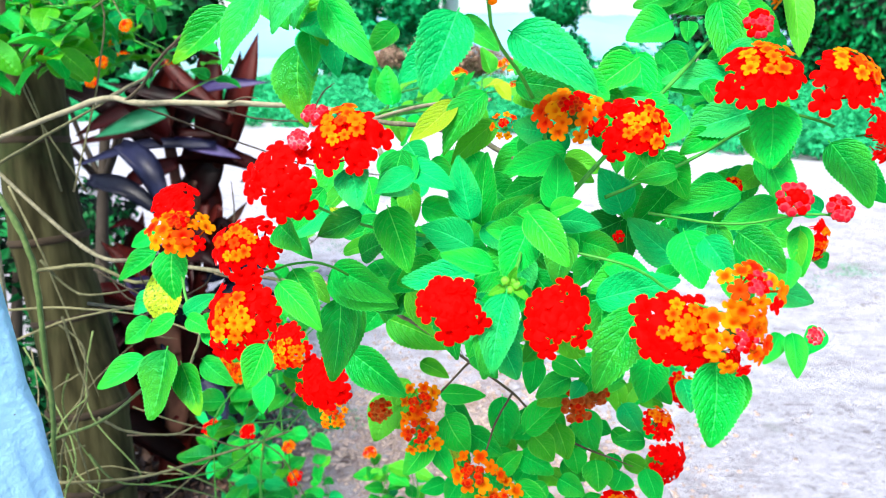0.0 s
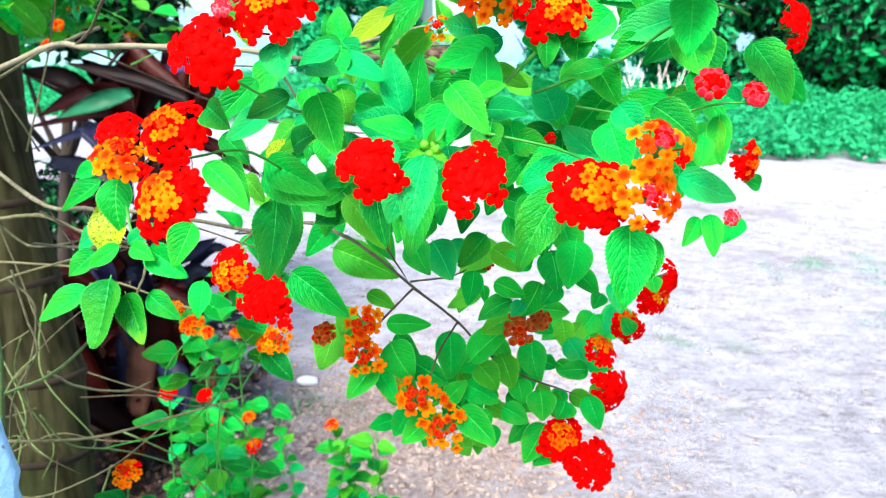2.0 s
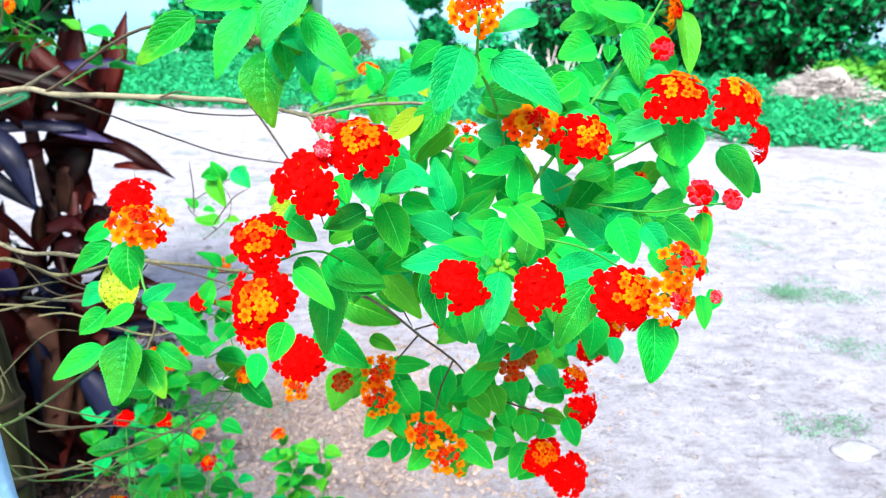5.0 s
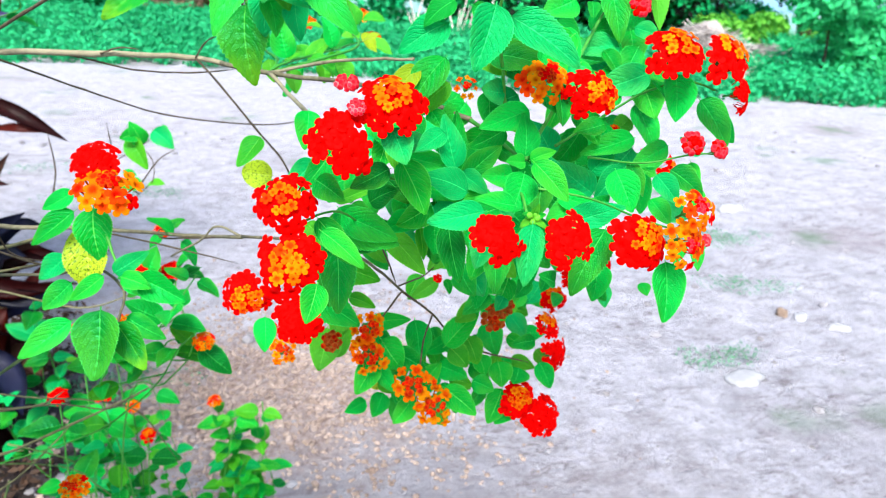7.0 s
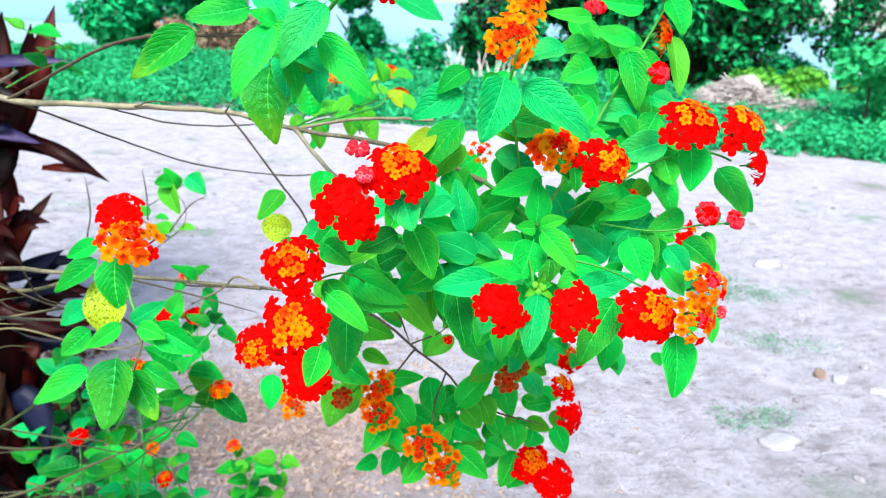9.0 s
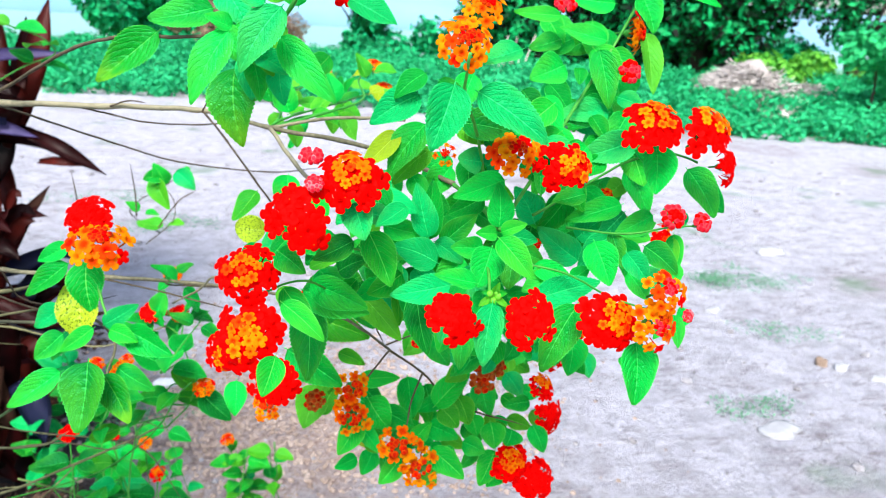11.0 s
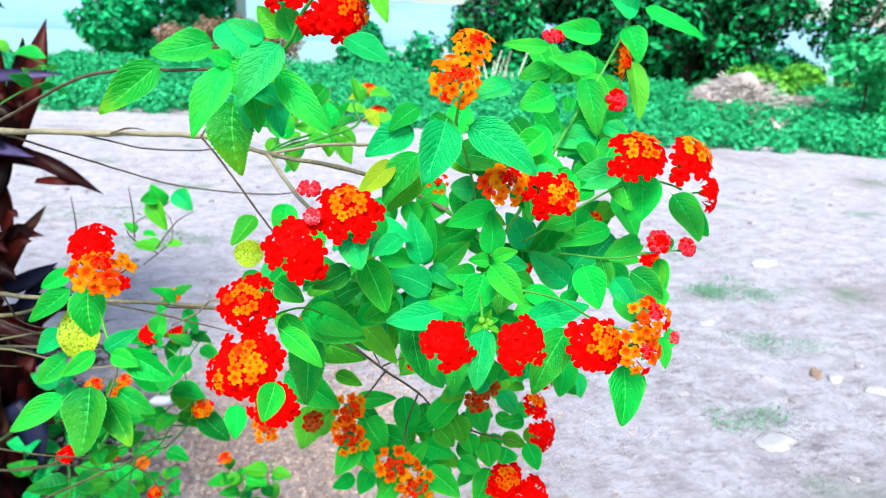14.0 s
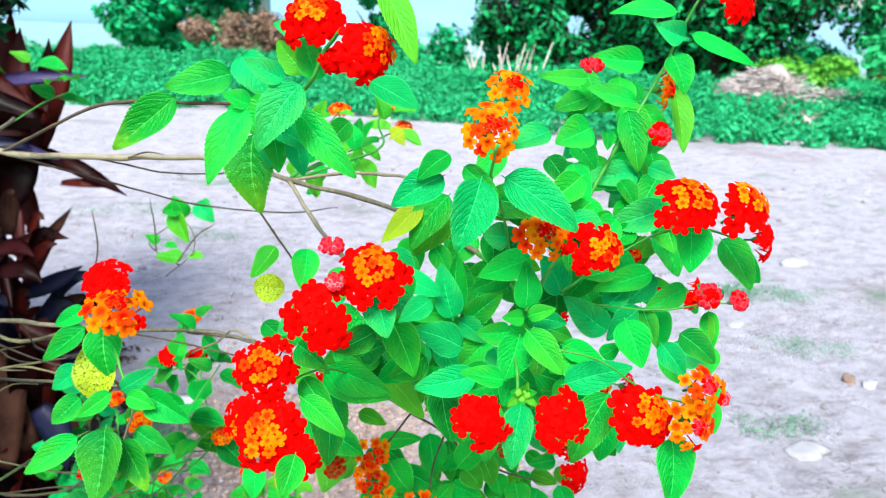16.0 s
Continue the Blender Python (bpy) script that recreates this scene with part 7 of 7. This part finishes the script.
leaf(lantana, (0.148, 0.473, 1.355), (0.133, 0.466, 1.339), 0.015, 0)
leaf(lantana, (0.114, 0.461, 1.350), (0.097, 0.456, 1.336), 0.014, 0)
leaf(lantana, (0.015, 0.515, 1.365), (0.004, 0.506, 1.347), 0.016, 2)
leaf(lantana, (0.054, 0.481, 1.356), (0.042, 0.473, 1.338), 0.014, 5)
leaf(lantana, (0.160, 0.534, 1.475), (0.171, 0.519, 1.456), 0.017, 2)
leaf(lantana, (0.099, 0.468, 1.361), (0.077, 0.463, 1.343), 0.021, 0)
leaf(lantana, (0.024, 0.476, 1.371), (0.037, 0.462, 1.356), 0.015, 2)
leaf(lantana, (0.303, 0.630, 1.471), (0.277, 0.625, 1.448), 0.023, 5)
leaf(lantana, (0.110, 0.505, 1.426), (0.107, 0.493, 1.401), 0.018, 2)
leaf(lantana, (0.184, 0.547, 1.365), (0.181, 0.533, 1.337), 0.022, 2)
leaf(lantana, (0.333, 0.849, 1.123), (0.307, 0.838, 1.080), 0.038, 0)
leaf(lantana, (0.225, 0.595, 1.351), (0.236, 0.579, 1.330), 0.017, 2)
leaf(lantana, (0.041, 0.614, 1.280), (0.060, 0.595, 1.254), 0.022, 0)
leaf(lantana, (0.277, 0.578, 1.438), (0.245, 0.574, 1.415), 0.025, 0)
leaf(lantana, (0.284, 0.596, 1.383), (0.247, 0.597, 1.370), 0.023, 0)
leaf(lantana, (0.019, 0.549, 1.321), (-0.012, 0.546, 1.304), 0.024, 2)
leaf(lantana, (0.286, 0.829, 1.112), (0.308, 0.808, 1.085), 0.026, 0)
leaf(lantana, (0.282, 0.593, 1.392), (0.265, 0.582, 1.359), 0.024, 0)
leaf(lantana, (0.186, 0.581, 1.265), (0.190, 0.565, 1.236), 0.026, 0)
leaf(lantana, (0.149, 0.463, 1.345), (0.162, 0.449, 1.334), 0.013, 5)
leaf(lantana, (0.073, 0.410, 1.350), (0.065, 0.400, 1.329), 0.017, 1)
leaf(lantana, (0.019, 0.579, 1.319), (0.043, 0.564, 1.310), 0.018, 2)
leaf(lantana, (0.224, 0.485, 1.369), (0.198, 0.479, 1.347), 0.019, 1)
leaf(lantana, (0.126, 0.580, 1.375), (0.103, 0.573, 1.351), 0.022, 2)
leaf(lantana, (0.165, 0.448, 1.353), (0.137, 0.446, 1.343), 0.021, 0)
leaf(lantana, (0.081, 0.539, 1.390), (0.105, 0.520, 1.371), 0.025, 0)
leaf(lantana, (0.107, 0.445, 1.342), (0.075, 0.445, 1.332), 0.019, 0)
leaf(lantana, (0.320, 0.645, 1.481), (0.292, 0.638, 1.451), 0.025, 0)
leaf(lantana, (0.280, 0.646, 1.470), (0.289, 0.630, 1.445), 0.022, 1)
leaf(lantana, (0.175, 0.550, 1.388), (0.187, 0.532, 1.360), 0.024, 0)
leaf(lantana, (0.104, 0.554, 1.344), (0.131, 0.534, 1.326), 0.025, 2)
leaf(lantana, (0.288, 0.776, 1.145), (0.313, 0.753, 1.115), 0.028, 5)
leaf(lantana, (0.109, 0.512, 1.425), (0.123, 0.496, 1.406), 0.018, 5)
leaf(lantana, (0.085, 0.553, 1.336), (0.114, 0.537, 1.330), 0.023, 5)
leaf(lantana, (0.051, 0.556, 1.352), (0.058, 0.539, 1.324), 0.022, 5)
leaf(lantana, (0.135, 0.481, 1.326), (0.163, 0.464, 1.319), 0.020, 2)
leaf(lantana, (0.004, 0.540, 1.316), (0.023, 0.524, 1.302), 0.017, 0)
# inner leaves of the lower spray
leaf(lantana, (0.278, 0.765, 1.143), (0.284, 0.752, 1.118), 0.019, 0)
leaf(lantana, (0.232, 0.677, 1.091), (0.260, 0.667, 1.081), 0.018, 3)
leaf(lantana, (0.210, 0.649, 1.107), (0.210, 0.637, 1.086), 0.017, 3)
leaf(lantana, (0.150, 0.665, 1.151), (0.170, 0.654, 1.137), 0.017, 5)
leaf(lantana, (0.148, 0.659, 1.136), (0.119, 0.651, 1.127), 0.018, 0)
leaf(lantana, (0.093, 0.673, 1.115), (0.096, 0.660, 1.091), 0.022, 0)
leaf(lantana, (0.160, 0.642, 1.140), (0.147, 0.632, 1.124), 0.015, 5)
leaf(lantana, (0.183, 0.667, 1.135), (0.174, 0.654, 1.110), 0.018, 0)
leaf(lantana, (0.147, 0.666, 1.079), (0.143, 0.654, 1.057), 0.017, 0)
leaf(lantana, (0.113, 0.675, 1.123), (0.107, 0.662, 1.099), 0.019, 3)
leaf(lantana, (0.203, 0.654, 1.114), (0.194, 0.643, 1.096), 0.014, 3)
leaf(lantana, (0.141, 0.690, 1.107), (0.148, 0.677, 1.084), 0.017, 5)
leaf(lantana, (0.199, 0.680, 1.200), (0.185, 0.669, 1.183), 0.017, 0)
leaf(lantana, (0.141, 0.688, 1.097), (0.162, 0.678, 1.086), 0.016, 5)
leaf(lantana, (0.072, 0.656, 1.083), (0.058, 0.644, 1.062), 0.021, 0)
leaf(lantana, (0.268, 0.771, 1.116), (0.295, 0.761, 1.102), 0.022, 3)
leaf(lantana, (0.134, 0.681, 1.143), (0.141, 0.668, 1.120), 0.019, 0)
leaf(lantana, (0.222, 0.673, 1.099), (0.216, 0.662, 1.080), 0.017, 0)
leaf(lantana, (0.246, 0.643, 1.120), (0.260, 0.631, 1.103), 0.017, 3)
leaf(lantana, (0.265, 0.772, 1.121), (0.251, 0.759, 1.095), 0.021, 0)
leaf(lantana, (0.153, 0.674, 1.131), (0.177, 0.665, 1.121), 0.016, 3)
leaf(lantana, (0.072, 0.691, 1.129), (0.073, 0.677, 1.103), 0.020, 5)
leaf(lantana, (0.191, 0.706, 1.108), (0.191, 0.691, 1.079), 0.022, 0)
leaf(lantana, (0.112, 0.691, 1.118), (0.127, 0.679, 1.096), 0.019, 3)
leaf(lantana, (0.107, 0.706, 1.064), (0.138, 0.696, 1.053), 0.023, 0)
leaf(lantana, (0.251, 0.724, 1.147), (0.234, 0.713, 1.129), 0.019, 3)
leaf(lantana, (0.130, 0.677, 1.124), (0.137, 0.665, 1.103), 0.016, 5)
leaf(lantana, (0.099, 0.721, 1.039), (0.126, 0.712, 1.031), 0.018, 0)
leaf(lantana, (0.065, 0.651, 1.121), (0.081, 0.640, 1.108), 0.015, 5)
leaf(lantana, (0.152, 0.653, 1.070), (0.154, 0.642, 1.051), 0.017, 0)
leaf(lantana, (0.144, 0.675, 1.054), (0.141, 0.662, 1.031), 0.018, 3)
leaf(lantana, (0.058, 0.677, 1.062), (0.033, 0.670, 1.056), 0.017, 0)
leaf(lantana, (0.145, 0.647, 1.096), (0.169, 0.638, 1.088), 0.019, 3)
leaf(lantana, (0.084, 0.637, 1.097), (0.101, 0.626, 1.081), 0.019, 5)
leaf(lantana, (0.188, 0.649, 1.075), (0.170, 0.639, 1.057), 0.017, 0)
leaf(lantana, (0.227, 0.710, 1.157), (0.230, 0.696, 1.130), 0.022, 3)
leaf(lantana, (0.123, 0.717, 1.060), (0.120, 0.704, 1.034), 0.019, 0)
leaf(lantana, (0.119, 0.639, 1.121), (0.093, 0.629, 1.105), 0.020, 5)
leaf(lantana, (0.068, 0.656, 1.118), (0.077, 0.642, 1.092), 0.020, 0)
leaf(lantana, (0.132, 0.661, 1.069), (0.148, 0.648, 1.046), 0.022, 3)
leaf(lantana, (0.089, 0.638, 1.098), (0.090, 0.625, 1.074), 0.020, 0)
leaf(lantana, (0.124, 0.702, 1.084), (0.126, 0.689, 1.060), 0.019, 0)
leaf(lantana, (0.157, 0.671, 1.080), (0.177, 0.661, 1.068), 0.017, 3)
leaf(lantana, (0.098, 0.679, 1.063), (0.087, 0.666, 1.037), 0.021, 0)
leaf(lantana, (0.099, 0.676, 1.120), (0.084, 0.665, 1.101), 0.018, 3)
leaf(lantana, (0.246, 0.680, 1.126), (0.273, 0.671, 1.121), 0.018, 0)
leaf(lantana, (0.147, 0.608, 1.107), (0.124, 0.599, 1.096), 0.016, 5)
leaf(lantana, (0.144, 0.692, 1.082), (0.126, 0.680, 1.057), 0.023, 0)
# inner leaves of the flank
leaf(lantana, (0.147, 0.607, 1.397), (0.174, 0.596, 1.386), 0.017, 3)
leaf(lantana, (0.020, 0.502, 1.414), (0.026, 0.490, 1.393), 0.016, 0)
leaf(lantana, (0.121, 0.489, 1.359), (0.138, 0.479, 1.344), 0.016, 0)
leaf(lantana, (0.056, 0.489, 1.352), (0.043, 0.477, 1.329), 0.020, 1)
leaf(lantana, (0.107, 0.516, 1.380), (0.096, 0.504, 1.357), 0.020, 0)
leaf(lantana, (0.035, 0.514, 1.393), (0.023, 0.501, 1.370), 0.018, 5)
leaf(lantana, (0.094, 0.523, 1.378), (0.073, 0.513, 1.360), 0.017, 5)
leaf(lantana, (0.097, 0.448, 1.363), (0.100, 0.436, 1.340), 0.019, 1)
leaf(lantana, (-0.019, 0.538, 1.408), (-0.025, 0.525, 1.382), 0.019, 0)
leaf(lantana, (0.078, 0.472, 1.373), (0.097, 0.462, 1.360), 0.015, 1)
leaf(lantana, (-0.039, 0.737, 1.350), (-0.063, 0.724, 1.322), 0.023, 3)
leaf(lantana, (0.043, 0.561, 1.385), (0.018, 0.551, 1.366), 0.020, 1)
leaf(lantana, (0.099, 0.421, 1.354), (0.091, 0.411, 1.340), 0.012, 0)
leaf(lantana, (0.002, 0.549, 1.389), (0.007, 0.537, 1.368), 0.016, 5)
leaf(lantana, (0.074, 0.532, 1.409), (0.084, 0.520, 1.387), 0.016, 0)
leaf(lantana, (0.118, 0.507, 1.386), (0.139, 0.497, 1.375), 0.017, 0)
leaf(lantana, (0.092, 0.476, 1.340), (0.086, 0.463, 1.316), 0.018, 0)
leaf(lantana, (0.061, 0.563, 1.407), (0.061, 0.548, 1.377), 0.021, 5)
leaf(lantana, (0.127, 0.511, 1.406), (0.149, 0.502, 1.397), 0.014, 3)
leaf(lantana, (0.006, 0.546, 1.373), (-0.006, 0.535, 1.356), 0.014, 1)
leaf(lantana, (0.032, 0.494, 1.391), (0.037, 0.482, 1.371), 0.014, 3)
leaf(lantana, (0.066, 0.491, 1.331), (0.063, 0.479, 1.310), 0.016, 0)
# inner leaves by the upright shoot
leaf(lantana, (0.172, 0.482, 1.435), (0.150, 0.478, 1.420), 0.016, 2)
leaf(lantana, (0.254, 0.524, 1.434), (0.261, 0.507, 1.403), 0.028, 5)
leaf(lantana, (0.217, 0.597, 1.514), (0.188, 0.596, 1.504), 0.019, 2)
leaf(lantana, (0.241, 0.618, 1.462), (0.242, 0.603, 1.432), 0.020, 5)
leaf(lantana, (0.228, 0.528, 1.441), (0.213, 0.519, 1.419), 0.016, 2)
leaf(lantana, (0.254, 0.612, 1.517), (0.224, 0.610, 1.503), 0.020, 2)
leaf(lantana, (0.117, 0.433, 1.508), (0.088, 0.432, 1.498), 0.017, 1)
leaf(lantana, (0.285, 0.638, 1.525), (0.267, 0.629, 1.498), 0.023, 0)
leaf(lantana, (0.265, 0.591, 1.507), (0.286, 0.574, 1.489), 0.019, 5)
leaf(lantana, (0.255, 0.550, 1.450), (0.254, 0.536, 1.424), 0.018, 5)
leaf(lantana, (0.233, 0.656, 1.532), (0.251, 0.636, 1.505), 0.022, 0)
leaf(lantana, (0.175, 0.489, 1.438), (0.173, 0.474, 1.408), 0.024, 2)
leaf(lantana, (0.165, 0.484, 1.470), (0.137, 0.480, 1.451), 0.020, 5)
leaf(lantana, (0.208, 0.615, 1.534), (0.221, 0.598, 1.509), 0.019, 5)
leaf(lantana, (0.154, 0.476, 1.443), (0.175, 0.460, 1.430), 0.021, 1)
leaf(lantana, (0.257, 0.600, 1.454), (0.282, 0.583, 1.442), 0.021, 0)
leaf(lantana, (0.196, 0.491, 1.439), (0.170, 0.489, 1.431), 0.014, 5)
leaf(lantana, (0.175, 0.488, 1.450), (0.148, 0.484, 1.432), 0.019, 5)
leaf(lantana, (0.259, 0.581, 1.466), (0.224, 0.577, 1.440), 0.025, 0)
leaf(lantana, (0.172, 0.503, 1.449), (0.186, 0.486, 1.426), 0.020, 0)
leaf(lantana, (0.194, 0.481, 1.440), (0.172, 0.476, 1.422), 0.020, 0)
leaf(lantana, (0.304, 0.614, 1.489), (0.263, 0.612, 1.465), 0.033, 0)
leaf(lantana, (0.253, 0.611, 1.531), (0.249, 0.596, 1.496), 0.024, 5)
leaf(lantana, (0.259, 0.541, 1.458), (0.237, 0.532, 1.429), 0.022, 0)
leaf(lantana, (0.247, 0.639, 1.478), (0.218, 0.635, 1.457), 0.024, 1)
leaf(lantana, (0.244, 0.586, 1.508), (0.264, 0.567, 1.483), 0.023, 5)
# leaves behind the hanging shoot
leaf(lantana, (-0.018, 0.568, 1.514), (-0.042, 0.561, 1.487), 0.021, 3)
leaf(lantana, (0.019, 0.602, 1.492), (-0.002, 0.596, 1.473), 0.018, 5)
leaf(lantana, (-0.040, 0.604, 1.491), (-0.043, 0.590, 1.460), 0.024, 1)
leaf(lantana, (-0.035, 0.552, 1.517), (-0.047, 0.541, 1.490), 0.018, 1)
leaf(lantana, (-0.056, 0.579, 1.510), (-0.035, 0.558, 1.485), 0.023, 5)
leaf(lantana, (-0.022, 0.576, 1.485), (-0.021, 0.562, 1.459), 0.019, 1)
leaf(lantana, (-0.061, 0.605, 1.539), (-0.045, 0.586, 1.512), 0.026, 1)
leaf(lantana, (-0.066, 0.563, 1.509), (-0.049, 0.545, 1.489), 0.021, 0)
leaf(lantana, (-0.061, 0.613, 1.527), (-0.032, 0.592, 1.509), 0.023, 1)
leaf(lantana, (-0.035, 0.579, 1.503), (-0.028, 0.564, 1.481), 0.019, 3)
